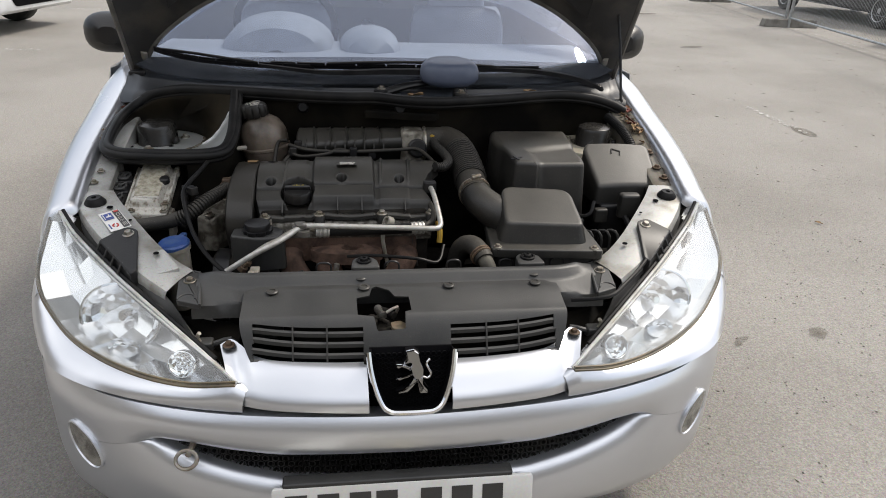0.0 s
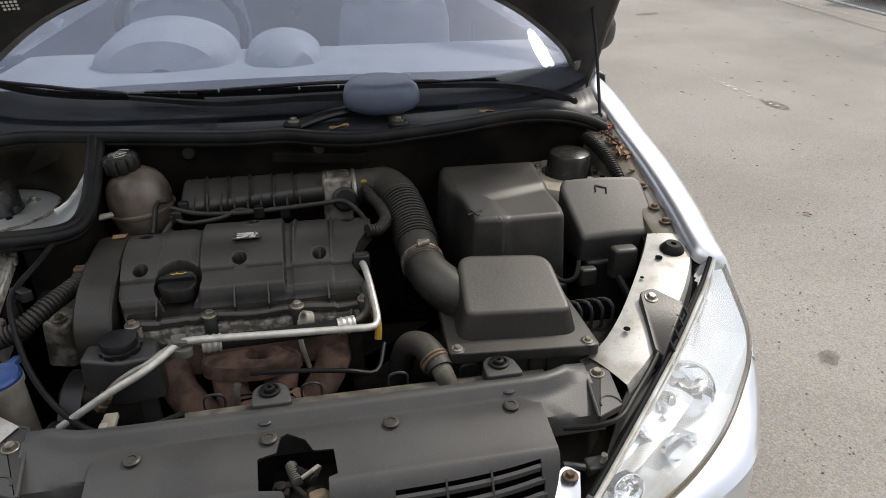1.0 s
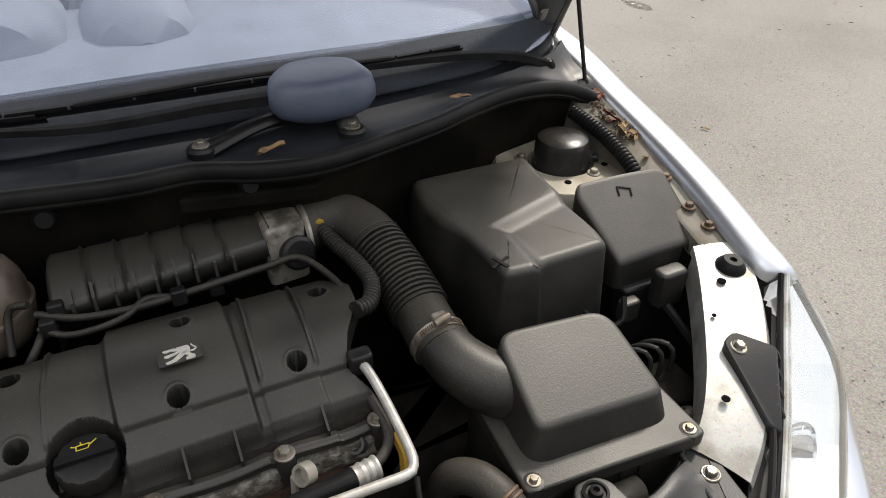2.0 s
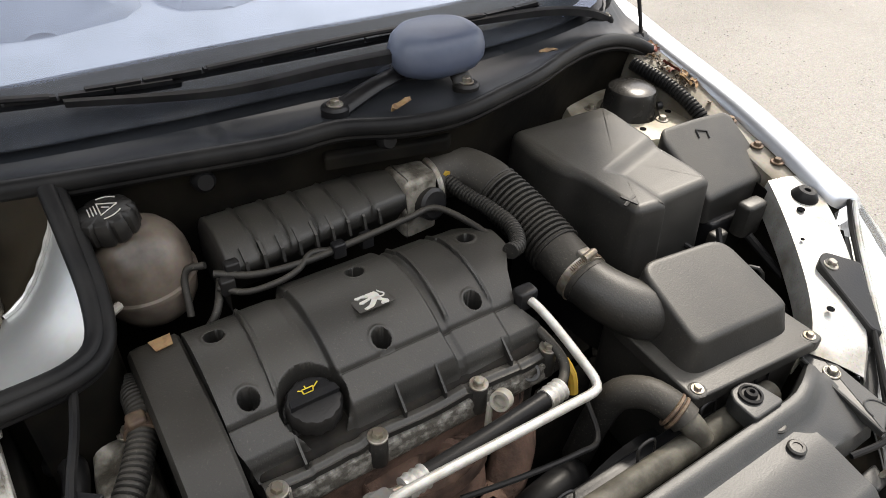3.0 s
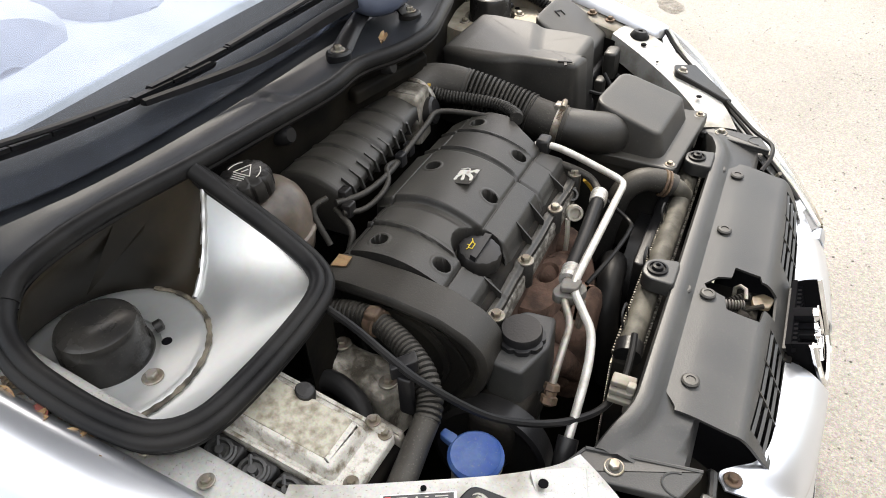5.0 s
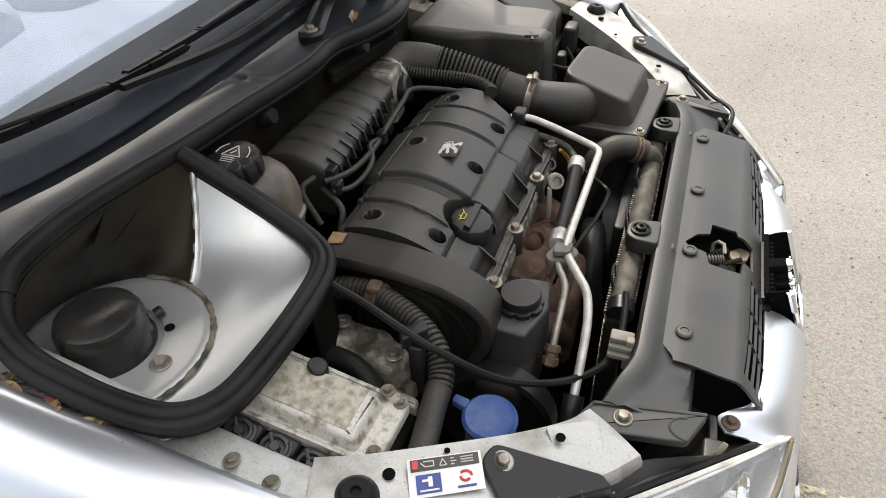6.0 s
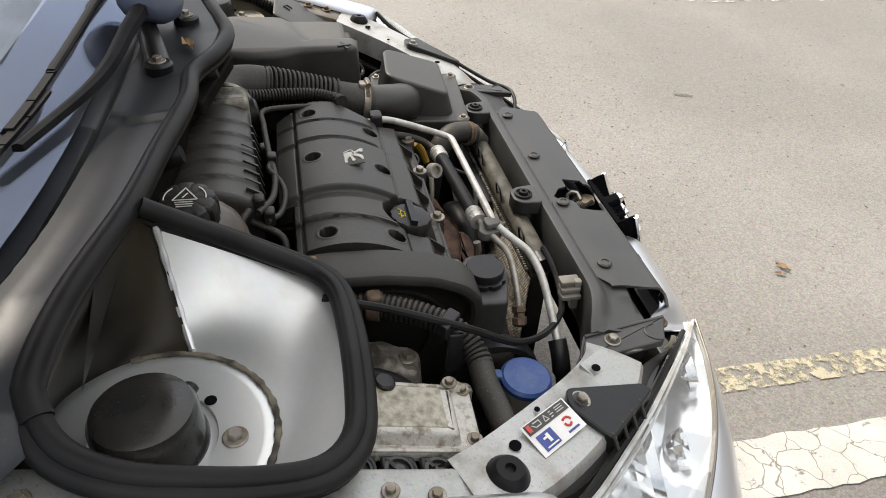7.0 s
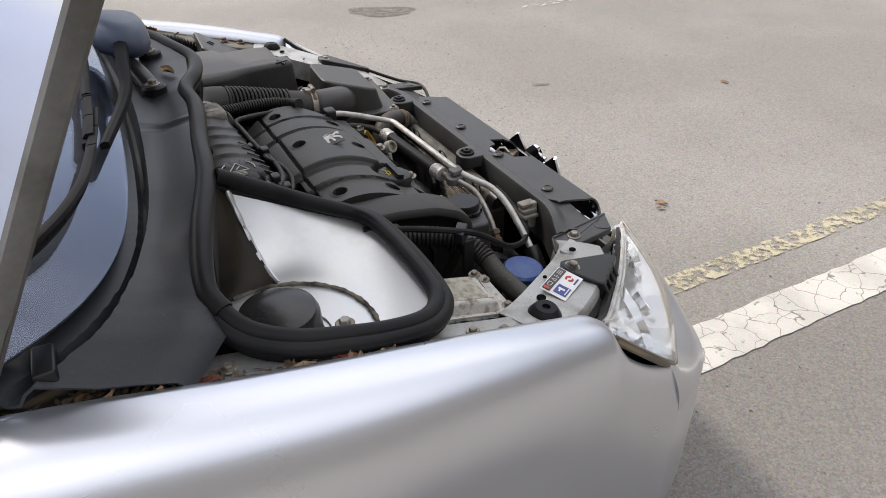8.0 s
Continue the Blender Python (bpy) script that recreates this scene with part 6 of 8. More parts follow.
# ---- wheel-tower tub with its own seal ----
LOOP = [(-0.415, 1.962, 0.966), (-0.413, 1.900, 0.928), (-0.413, 1.835, 0.888), (-0.424, 1.785, 0.864), (-0.455, 1.760, 0.858), (-0.520, 1.752, 0.857), (-0.610, 1.752, 0.858), (-0.672, 1.760, 0.860), (-0.706, 1.790, 0.864),
        (-0.716, 1.840, 0.873), (-0.717, 1.90, 0.888), (-0.711, 1.955, 0.902), (-0.690, 2.000, 0.920), (-0.645, 2.023, 0.944), (-0.590, 2.016, 0.955)]
tub_mid = Vector((-0.57, 1.885, 0))


def spread(pts, d, dz):
    """The loop moved away from the tub's middle by d and up by dz."""
    res = []
    for p in pts:
        p = Vector(p)
        out = Vector((p.x - tub_mid.x, p.y - tub_mid.y, 0)).normalized()
        res.append(p + out * d + Vector((0, 0, dz)))
    return res


bm = bmesh.new()
tube(bm, LOOP, 0.0115, 12, 0.012)
tube(bm, spread(LOOP, 0.012, -0.005), 0.0100, 12, 0.012)
tube(bm, spread(LOOP, 0.006, -0.016), 0.0110, 8, 0.012)
tub_seal = part("tub_seal", bm, RUBBER, car, "black rubber seal round the strut tub")
STRUT = Vector((-0.628, 1.950, 0.828))


def tub_wall(rim_pts, a0, a1, steep):
    """A wall from a stretch of the rim down to an arc of the tower's flat top; steep: 1 a plain slope, more a hollow one."""
    line = spline(rim_pts, 0.012)
    rows = []
    for i, p in enumerate(line):
        a = radians(a0 + (a1 - a0) * i / (len(line) - 1))
        foot = STRUT + Vector((0.121 * math.cos(a), 0.121 * math.sin(a), 0.001))
        row = [p + Vector((0, 0, -0.004))]
        for k in range(13):
            u = k / 12
            q = p.lerp(foot, u)
            q.z = foot.z + (p.z - foot.z) * (1 - u) ** steep
            row.append(q)
        rows.append(row)
    return rows


rim = spread(LOOP, 0.002, -0.012)
bm = bmesh.new()
split = rim[0].lerp(rim[1], 0.18)
sheet(bm, tub_wall([split, *rim[1:10]], -14, -168, 1.9), 0.001)
tub = part("strut_tub", bm, TUBPAINT, car, "bright silver painted tub wall")
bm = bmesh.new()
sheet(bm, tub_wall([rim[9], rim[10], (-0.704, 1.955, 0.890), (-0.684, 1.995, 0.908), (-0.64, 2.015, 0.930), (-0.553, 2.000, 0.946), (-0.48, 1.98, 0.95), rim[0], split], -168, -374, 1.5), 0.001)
part("tub_rear", bm, TUBDARK, car, "brown-stained rear wall of the tub, shade in its colour")
bm = bmesh.new()
rings(bm, [[STRUT + Vector((0.126 * k * math.cos(a), 0.126 * k * math.sin(a), 0.0005 + z)) for a in (2 * math.pi * i / 48 for i in range(48))] for k, z in ((1.0, 0), (0.8, 0.0008), (0.3, 0.0008))], True, False, False)
part("tub_floor", bm, TUBPAINT, tub)
bm = bmesh.new()
foot = STRUT + Vector((0.121 * math.cos(radians(-14)), 0.121 * math.sin(radians(-14)), 0.002))
seam = [split.lerp(foot, u) for u in (0.04, 0.2, 0.4, 0.6, 0.8, 0.97)]
for p, u in zip(seam, (0.04, 0.2, 0.4, 0.6, 0.8, 0.97)):
    p.z = foot.z + (split.z - foot.z) * (1 - u) ** 1.8 + 0.002
tube(bm, seam, lambda t: 0.0040 + 0.0006 * math.sin(t * 31), 8, 0.006)
tube(bm, [p + Vector((0.012, -0.006, 0.0015)) for p in seam[:4]], lambda t: 0.0030 * (1.05 - t), 8, 0.006)
part("seam_fold", bm, TUBPAINT, tub, "shiny folded seam of the tub")
bm = bmesh.new()
tube(bm, [(-0.628 + 0.119 * math.cos(a), 1.950 + 0.119 * math.sin(a), 0.832) for a in (-2.3 + 0.2 * k for k in range(14))], lambda t: 0.0034 + 0.0005 * math.sin(t * 53) + 0.0005 * math.sin(t * 131), 8, 0.003, squash=0.7)
part("sealant_ring", bm, SEALANT, tub, "rough brown sealant ring")

# added dark sheets for shade: outside the tub towards the engine, and behind the control unit
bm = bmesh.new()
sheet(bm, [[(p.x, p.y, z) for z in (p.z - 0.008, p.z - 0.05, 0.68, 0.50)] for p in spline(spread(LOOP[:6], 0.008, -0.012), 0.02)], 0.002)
part("tub_skin", bm, BAYDARK, tub, "dark sheet added outside the tub for shade")
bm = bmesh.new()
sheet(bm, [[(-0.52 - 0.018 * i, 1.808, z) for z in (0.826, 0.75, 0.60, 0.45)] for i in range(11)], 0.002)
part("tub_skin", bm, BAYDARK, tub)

# crumbled litter packed in the gutters beside the wings
rnd = random.Random(77)
lv, lf = [], []
for k in range(900):
    left = k < 560
    y = rnd.uniform(1.86, 2.22) if left else rnd.uniform(1.90, 2.14)
    x = (-0.742 if left else 0.724) + rnd.uniform(-0.022, 0.016)
    z = crest_z(y) - 0.030 + rnd.uniform(0.0, 0.018)
    a, r = rnd.uniform(0, 6.3), rnd.uniform(0.002, 0.007)
    b0 = len(lv)
    for q in range(4):
        rr = r * (1.8 if q % 2 else 0.6)
        lv.append((x + rr * math.cos(a + q * 1.57), y + rr * math.sin(a + q * 1.57), z + rnd.uniform(-0.004, 0.004)))
    lf.append((b0, b0 + 1, b0 + 2, b0 + 3))
me = bpy.data.meshes.new("leaf_litter")
me.from_pydata(lv, [], lf)
me.materials.append(LITTER)
tagged(new("leaf_litter", me), "crumbled brown leaf litter in the wing gutters", "leaf litter", kind="stuff")

# leaf litter caught beside the tub and by the other wing
for k in range(46):
    rnd = random.Random(700 + k)
    left = k < 28
    y = rnd.uniform(1.80, 2.20) if left else rnd.uniform(1.85, 2.12)
    x = (-0.745 if left else 0.722) + rnd.uniform(-0.016, 0.016)
    leaf((x, y, crest_z(y) - 0.022 + rnd.uniform(0, 0.012)), rnd.uniform(0, 6), rnd.uniform(0.35, 0.8), rnd.choice((0, 1, 2)), (rnd.uniform(-0.6, 0.6), rnd.uniform(-0.6, 0.6), 1), "scrap of dry leaf caught in the wing gutter")

# ---- engine ----
engine = thing("engine", "four-cylinder engine under a dusty black plastic cover", "engine", (-0.13, 1.69, 0.35))
HOLES = [(-0.300, 1.659), (-0.130, 1.656), (0.011, 1.660), (-0.303, 1.757), (-0.108, 1.766), (0.071, 1.764)]


def lid_z(x, y):
    mid_up = ease(x, -0.203, -0.196) * (1 - ease(x, -0.055, -0.048))
    z = 0.8345 - 3.4 * (max(y, 1.640) - 1.735) ** 2 + 0.0115 * mid_up
    # raised curved ribs with one steep side
    for rx in (-0.268, -0.034, 0.036):
        c = rx + 0.05 * (y - 1.71)
        z += 0.0052 * ease(x, c - 0.0030, c - 0.0016) * (1 - ease(x, c + 0.0012, c + 0.0060)) * ease(y, 1.648, 1.656)
    z += 0.003 * ease(x, -0.268, -0.262) * (1 - ease(x, -0.222, -0.21)) + 0.003 * ease(x, -0.042, -0.036) * (1 - ease(x, 0.03, 0.036))
    # open joints towards the rear band and the front fascia
    z -= 0.0035 * ease(y, 1.789, 1.792) + 0.0055 * math.exp(-((y - 1.7905) / 0.0018) ** 2) + 0.0055 * math.exp(-((y - 1.6405) / 0.0018) ** 2)
    if y < 1.640:
        d = 1.640 - y
        z -= 0.003 * ease(d, 0.0, 0.003) + min(d, 0.034) * 0.46 + min(max(d - 0.034, 0.0), 0.016) * 1.55 + 0.0085 * mid_up * ease(d, 0.030, 0.050)
        # scallops between the bolt bosses, and a rolled lip
        wave = 0.5 + 0.5 * math.cos((x + 0.035) * 2 * math.pi / 0.145)
        z -= 0.005 * ease(1.602 - y, 0.0, 0.014) * (1 - wave) + 0.004 * ease(1.600 - y, 0.0, 0.004) - 0.003 * ease(1.590 - y, 0.0, 0.003) + 0.004 * ease(1.580 - y, 0.0, 0.006)
    for hx, hy in HOLES:
        d = math.hypot(x - hx, y - hy)
        z -= 0.036 * (1 - ease(d, 0.0105, 0.0122))
        z += 0.0012 * math.exp(-((d - 0.0145) / 0.002) ** 2)
    d = math.hypot(x + 0.235, y - 1.630)
    z = z - 0.030 * (1 - ease(d, 0.037, 0.041))
    return z


def lid_right(y):
    return table_lin(y, [(1.575, 0.082), (1.60, 0.088), (1.64, 0.068), (1.68, 0.085), (1.72, 0.112), (1.76, 0.116), (1.80, 0.100), (1.828, 0.085)])


bm = bmesh.new()
rows = []
NX, NY = 330, 170
for i in range(NX + 1):
    t = i / NX
    row = []
    for k in range(NY + 1):
        v = k / NY
        x_est = -0.333 + t * (0.10 + 0.333)
        y1 = 1.800 + 0.022 * ease(x_est, -0.21, -0.195)
        y = 1.572 + (y1 - 1.572) * v
        xl = -0.333 + 0.012 * ease(1.62 - y, 0, 0.04)
        x = xl + t * (lid_right(y) - xl)
        row.append((x, y, lid_z(x, y)))
    x0, y0, z0 = row[0]
    row.insert(0, (x0, y0 - 0.001, z0 - 0.007))
    x0, y0, z0 = row[-1]
    row.append((x0, y0 + 0.004, z0 - 0.028))
    rows.append(row)
skirt0 = [(x - 0.003, y, z - 0.020) for x, y, z in rows[0]]
skirt1 = [(x + 0.003, y, z - 0.028) for x, y, z in rows[-1]]
sheet(bm, [skirt0, *rows, skirt1])
lid = part("engine_cover", bm, PLASTIC, engine, "dusty charcoal plastic engine cover", 50)
for hx, hy in HOLES:
    share("bolt", BOLT_SMALL, at((hx, hy, lid_z(hx, hy) - 0.002)), lid)
# bracing webs on the front slope
for x in (-0.270, -0.140, -0.082, 0.022):
    bm = bmesh.new()
    rings(bm, [[(x + d, 1.607, lid_z(x, 1.607) + 0.001), (x + d, 1.580, lid_z(x, 1.584) + 0.010), (x + d, 1.580, lid_z(x, 1.584) - 0.008), (x + d, 1.606, lid_z(x, 1.584) - 0.010)] for d in (-0.0015, 0.0015)])
    part("web", bm, PLASTIC, lid)
# square badge with a plain silver figure
bm = bmesh.new()
zb = lid_z(-0.117, 1.709)
tilt_n = Vector((0, 0.17, 1)).normalized()
bmx = Matrix.Translation((-0.117, 1.709, zb - 0.0005)) @ Matrix.Rotation(math.atan2(-tilt_n.y, tilt_n.z), 4, "X")
rings(bm, [[bmx @ Vector((p.x * k, p.y * k, z)) for p in rounded([(-0.0235, -0.0225), (0.0235, -0.0225), (0.0235, 0.0225), (-0.0235, 0.0225)], 0.002, 2)] for z, k in ((0, 1.08), (0.001, 1.08), (0.0018, 1.0))])
badge = part("badge", bm, PLASTIC, lid, "square grey badge plate")
bm = bmesh.new()
for poly in LION:
    pts = rounded([(u * 0.50, (v - 0.022) * 0.46) for u, v in poly], 0.0010, 2)
    rings(bm, [[bmx @ Vector((p.x, p.y, z)) for p in pts] for z in (0.0016, 0.0030)])
tube(bm, [bmx @ Vector((u * 0.50, (v - 0.022) * 0.46, 0.0022)) for u, v in LION_TAIL], 0.0011, 6, 0.002)
part("badge_figure", bm, CREAM, badge, "plain silver figure")
# oil filler cap
bm = bmesh.new()
capm = at((-0.235, 1.630, 0.793), (0, -0.16, 1))
lathe(bm, [(0.0335, -0.012), (0.0335, 0.008), (0.031, 0.012), (0.024, 0.0135), (0.002, 0.0138)], capm, 36, (12, 0.0015, 0.030))
cap = part("oil_filler_cap", bm, PLASTIC_DARK, lid, "round black oil filler cap")
bm = bmesh.new()
rings(bm, [[capm @ Vector((x, y, z)) for x, y in ((-0.030, -0.005), (0.030, -0.005), (0.028, 0.005), (-0.028, 0.005))] for z in (0.010, 0.021)])
part("grip", bm, PLASTIC_DARK, cap)
bm = bmesh.new()
for pts in ([(-0.008, 0.010), (0.004, 0.010), (0.006, 0.016), (-0.008, 0.016), (-0.008, 0.010)], [(0.006, 0.014), (0.013, 0.019)], [(-0.008, 0.015), (-0.013, 0.017)], [(-0.003, 0.016), (-0.003, 0.020)]):
    for a, b in zip(pts, pts[1:]):
        tube(bm, [capm @ Vector((*a, 0.0145)), capm @ Vector((*b, 0.0145))], 0.0008, 5, 0.006)
part("oil_symbol", bm, YELLOW, cap, "yellow oil can symbol")

# corroded head edge under the cover
bm = bmesh.new()
rows = []
rnd = random.Random(8)
for i in range(61):
    x = -0.305 + 0.39 * i / 60
    j = rnd.uniform(-0.0012, 0.0012)
    rows.append([(x, 1.60, 0.743), (x, 1.578 + j, 0.7425), (x, 1.571 + j, 0.740), (x, 1.569 - j, 0.733), (x, 1.570 + j, 0.725), (x, 1.568 - 0.5 * j, 0.716), (x, 1.571, 0.706), (x, 1.582, 0.690)])
sheet(bm, rows, 0.004)
part("head_edge", bm, HEADM, engine, "corroded aluminium cylinder head edge")
bolts(engine, BOLT, [(-0.183, 1.574, 0.760), (-0.035, 1.576, 0.760), (0.083, 1.578, 0.760), (-0.309, 1.572, 0.756)], "bolt")
for x, y in ((-0.183, 1.580), (-0.035, 1.582), (0.083, 1.584), (-0.309, 1.578)):
    bm = bmesh.new()
    lathe(bm, [(0.0125, -0.045), (0.0125, -0.002), (0.011, 0)], at((x, y - 0.006, 0.760 if x > -0.3 else 0.756)), 14)
    part("bolt_boss", bm, PLASTIC, engine)
# head and block
bm = bmesh.new()
block(bm, (-0.325, 1.586, 0.60), (0.08, 1.80, 0.765), 0.01)
part("cylinder_head", bm, BLOCK, engine)
bm = bmesh.new()
block(bm, (-0.33, 1.60, 0.28), (0.02, 1.84, 0.60), 0.02)
part("engine_block", bm, BLOCK, engine)
bm = bmesh.new()
molded(bm, [(0.02, 1.56), (0.34, 1.60), (0.34, 1.82), (0.02, 1.84)], 0.26, 0.58, 0.05, 0.04, 0.03)
part("gearbox", bm, BLOCK, engine)
# timing cover: profile in y, z pushed along x
prof = [(1.630, 0.560), (1.596, 0.625), (1.556, 0.694), (1.546, 0.735), (1.552, 0.768), (1.575, 0.792), (1.620, 0.812), (1.690, 0.824), (1.760, 0.826), (1.800, 0.822), (1.815, 0.805), (1.818, 0.75), (1.80, 0.55)]
bm = bmesh.new()
pl = [Vector(p) for p in rounded(prof, 0.012, 3)]
loops = []
for x, d in ((-0.336, 0.004), (-0.340, 0.0), (-0.385, 0.0), (-0.394, 0.002), (-0.398, 0.007), (-0.399, 0.014), (-0.396, 0.019), (-0.376, 0.023), (-0.374, 0.030)):
    loops.append([(x, p.x, p.y) for p in inset(pl, d)])
rings(bm, loops)
timing = part("timing_cover", bm, TIMING_M, engine, "black plastic timing belt cover")
bm = bmesh.new()
lathe(bm, [(0.075, 0), (0.075, 0.006), (0.068, 0.008), (0.066, 0.003), (0.03, 0.003)], at((-0.374, 1.69, 0.70), (-1, 0, 0)), 40)
lathe(bm, [(0.112, -0.002), (0.112, 0.003), (0.108, 0.004), (0.107, -0.002)], at((-0.374, 1.69, 0.67), (-1, 0, 0)), 48)
part("pulley_bulge", bm, TIMING_M, timing)
bm = bmesh.new()
rings(bm, [[(x, y, z + d) for x, y, z in ((-0.372, 1.797, 0.8235), (-0.345, 1.800, 0.823), (-0.347, 1.777, 0.8262), (-0.368, 1.774, 0.8263))] for d in (0.0, 0.0012)])
part("paper_label", bm, LEAF, timing, "tan peeling paper label")
# power steering reservoir
psr = thing("steering_fluid_reservoir", "grimy grey fluid reservoir with a flat black cap", "reservoir", (-0.335, 1.526, 0.62))
bm = bmesh.new()
molded(bm, [(-0.384, 1.506), (-0.318, 1.486), (-0.258, 1.496), (-0.262, 1.545), (-0.290, 1.564), (-0.380, 1.560)], 0.66, 0.740, 0.010, 0.006, 0.002)
molded(bm, [(-0.372, 1.512), (-0.300, 1.497), (-0.275, 1.51), (-0.29, 1.55), (-0.37, 1.55)], 0.47, 0.67, 0.02, 0.01)
part("tank", bm, PLASTIC_GREY, psr)
bm = bmesh.new()
lathe(bm, [(0.004, -0.01), (0.009, -0.01), (0.009, 0.008), (0.0045, 0.009), (0.004, 0.0)], at((-0.303, 1.572, 0.744)), 16)
part("spigot", bm, CAST, psr)
bm = bmesh.new()
lathe(bm, [(0.033, 0), (0.034, 0.002), (0.034, 0.009), (0.029, 0.010), (0.029, 0.020), (0.0275, 0.023), (0.002, 0.0235)], at((-0.322, 1.529, 0.739)), 64, (8, 0.0040, 0.0325))
part("cap", bm, PLASTIC_DARK, psr, "flat black cap with a notched rim")
# crank pulley and belt side below
bm = bmesh.new()
lathe(bm, [(0.086, -0.02), (0.086, 0.012), (0.078, 0.014), (0.066, 0.006), (0.03, 0.006), (0.026, 0.016), (0.004, 0.016)], at((-0.415, 1.535, 0.602), (-1, 0, 0.1)), 40)
part("pulley", bm, PLASTIC_DARK, engine, "black ribbed drive pulley")
bm = bmesh.new()
molded(bm, [(-0.43, 1.50), (-0.30, 1.49), (-0.30, 1.56), (-0.43, 1.57)], 0.60, 0.68, 0.02, 0.012)
part("pump_bracket", bm, BLOCK, engine)
# rusty exhaust manifold
manifold = thing("exhaust_manifold", "rust-brown cast exhaust manifold", "manifold", (-0.12, 1.53, 0.60))
for x in (-0.255, -0.165, -0.07, 0.02):
    bm = bmesh.new()
    tube(bm, [(x, 1.590, 0.655), (x, 1.556, 0.650), (x * 0.80 - 0.025, 1.528, 0.612), (x * 0.42 - 0.068, 1.503, 0.560), (x * 0.2 - 0.09, 1.49, 0.51)], lambda t: 0.031 - 0.003 * t, 14, 0.012, squash=0.8)
    part("runner", bm, RUST, manifold)
bm = bmesh.new()
molded(bm, [(-0.27, 1.575), (0.05, 1.575), (0.05, 1.595), (-0.27, 1.595)], 0.64, 0.72, 0.006, 0.006)
molded(bm, [(-0.17, 1.47), (-0.03, 1.47), (-0.03, 1.54), (-0.17, 1.54)], 0.46, 0.63, 0.03, 0.03)
part("flange", bm, RUST, manifold)
bm = bmesh.new()
molded(bm, [(-0.19, 1.490), (-0.05, 1.480), (-0.02, 1.500), (-0.03, 1.545), (-0.18, 1.545)], 0.50, lambda x, y: 0.585 + 0.012 * math.sin(x * 38) + 0.010 * math.sin(y * 70 + x * 20), 0.03, 0.02)
part("collector", bm, RUST, manifold, "flaking rust-brown collector")
# broad cast plate on top, open in the middle
bm = bmesh.new()
loops = []
for z, k in ((0.655, 1.0), (0.676, 1.0), (0.682, 0.96), (0.676, 0.93)):
    loops.append([(-0.130 + 0.086 * k * math.cos(a) * (1 + 0.10 * math.cos(3 * a)), 1.556 + 0.040 * k * math.sin(a) - 0.0086 * math.cos(a), z) for a in (2 * math.pi * i / 40 for i in range(40))])
for z, k in ((0.683, 1.5), (0.681, 1.15), (0.672, 1.0), (0.630, 0.95)):
    loops.append([(-0.106 + 0.024 * k * math.cos(a), 1.560 + 0.016 * k * math.sin(a), z) for a in (2 * math.pi * i / 40 for i in range(40))])
rings(bm, loops, True, False, False)
part("cast_plate", bm, RUST, manifold, "rust-brown cast plate with a round opening")
bm = bmesh.new()
tube(bm, [(-0.150, 1.490, 0.620), (-0.147, 1.486, 0.650), (-0.143, 1.489, 0.672)], 0.007, 8)
part("sensor", bm, STEEL, manifold)
# dipstick rings
for x, y, z, r in ((-0.022, 1.545, 0.752, 0.014), (0.052, 1.573, 0.735, 0.013)):
    bm = bmesh.new()
    m = at((x, y, z), (-0.80, -0.42, 0.42) if r > 0.0135 else (-0.5, -0.45, 0.7))
    lathe(bm, [(r, -0.009), (r, 0.004), (r * 0.95, 0.006), (r * 0.66, 0.006), (r * 0.66, -0.004), (r * 0.3, -0.004)], m, 20)
    tube(bm, [(x - 0.01, y + 0.008, z - 0.008), (x - 0.012, y + 0.006, z - 0.05), (x + 0.0, y + 0.012, z - 0.12)], 0.0045, 8)
    tagged(part("dipstick_ring", bm, NECK if r > 0.0135 else PLASTIC_GREY), "pale ring of the dipstick tube by the manifold" if r > 0.0135 else "dark grey breather ring by the cylinder head", "dipstick")

# ---- intake side ----
intake = thing("intake_manifold", "ribbed black plastic intake manifold", "manifold", (-0.11, 1.91, 0.80))
def top_f(x, y):
    """The manifold's back is arched, with a raised line between the runners."""
    z = 0.876 - 5.5 * (y - 1.915) ** 2
    for i in range(5):
        c = -0.205 + i * 0.044 - 0.03 * (y - 1.90)
        z += 0.0050 * ease(x, c - 0.0035, c - 0.0010) * (1 - ease(x, c - 0.0005, c + 0.0012)) - 0.0030 * math.exp(-((x - c - 0.0045) / 0.0026) ** 2)
    return z


bm = bmesh.new()
rows = []
for i in range(121):
    x = -0.246 + 0.278 * i / 120
    y0, y1 = 1.846 + 0.020 * (x + 0.25) / 0.28, 1.966 - 0.012 * (x + 0.25) / 0.28
    row = [(x, y0 + 0.045, 0.775), (x, y0 + 0.010, 0.825), (x, y0 - 0.002, 0.842)]
    row += [(x, y0 + (y1 - y0) * k / 16, top_f(x, y0 + (y1 - y0) * k / 16)) for k in range(17)]
    row.append((x, y1 + 0.004, 0.79))
    rows.append(row)
sheet(bm, [[(x - 0.010, y, 0.78) for x, y, z in rows[0]], [(x - 0.007, y, z - 0.014) for x, y, z in rows[0]], [(x - 0.003, y, z - 0.003) for x, y, z in rows[0]], *rows, [(x + 0.002, y, z - 0.012) for x, y, z in rows[-1]], [(x + 0.002, y, 0.78) for x, y, z in rows[-1]]])
part("manifold_body", bm, PLASTIC, intake, sharp=60)
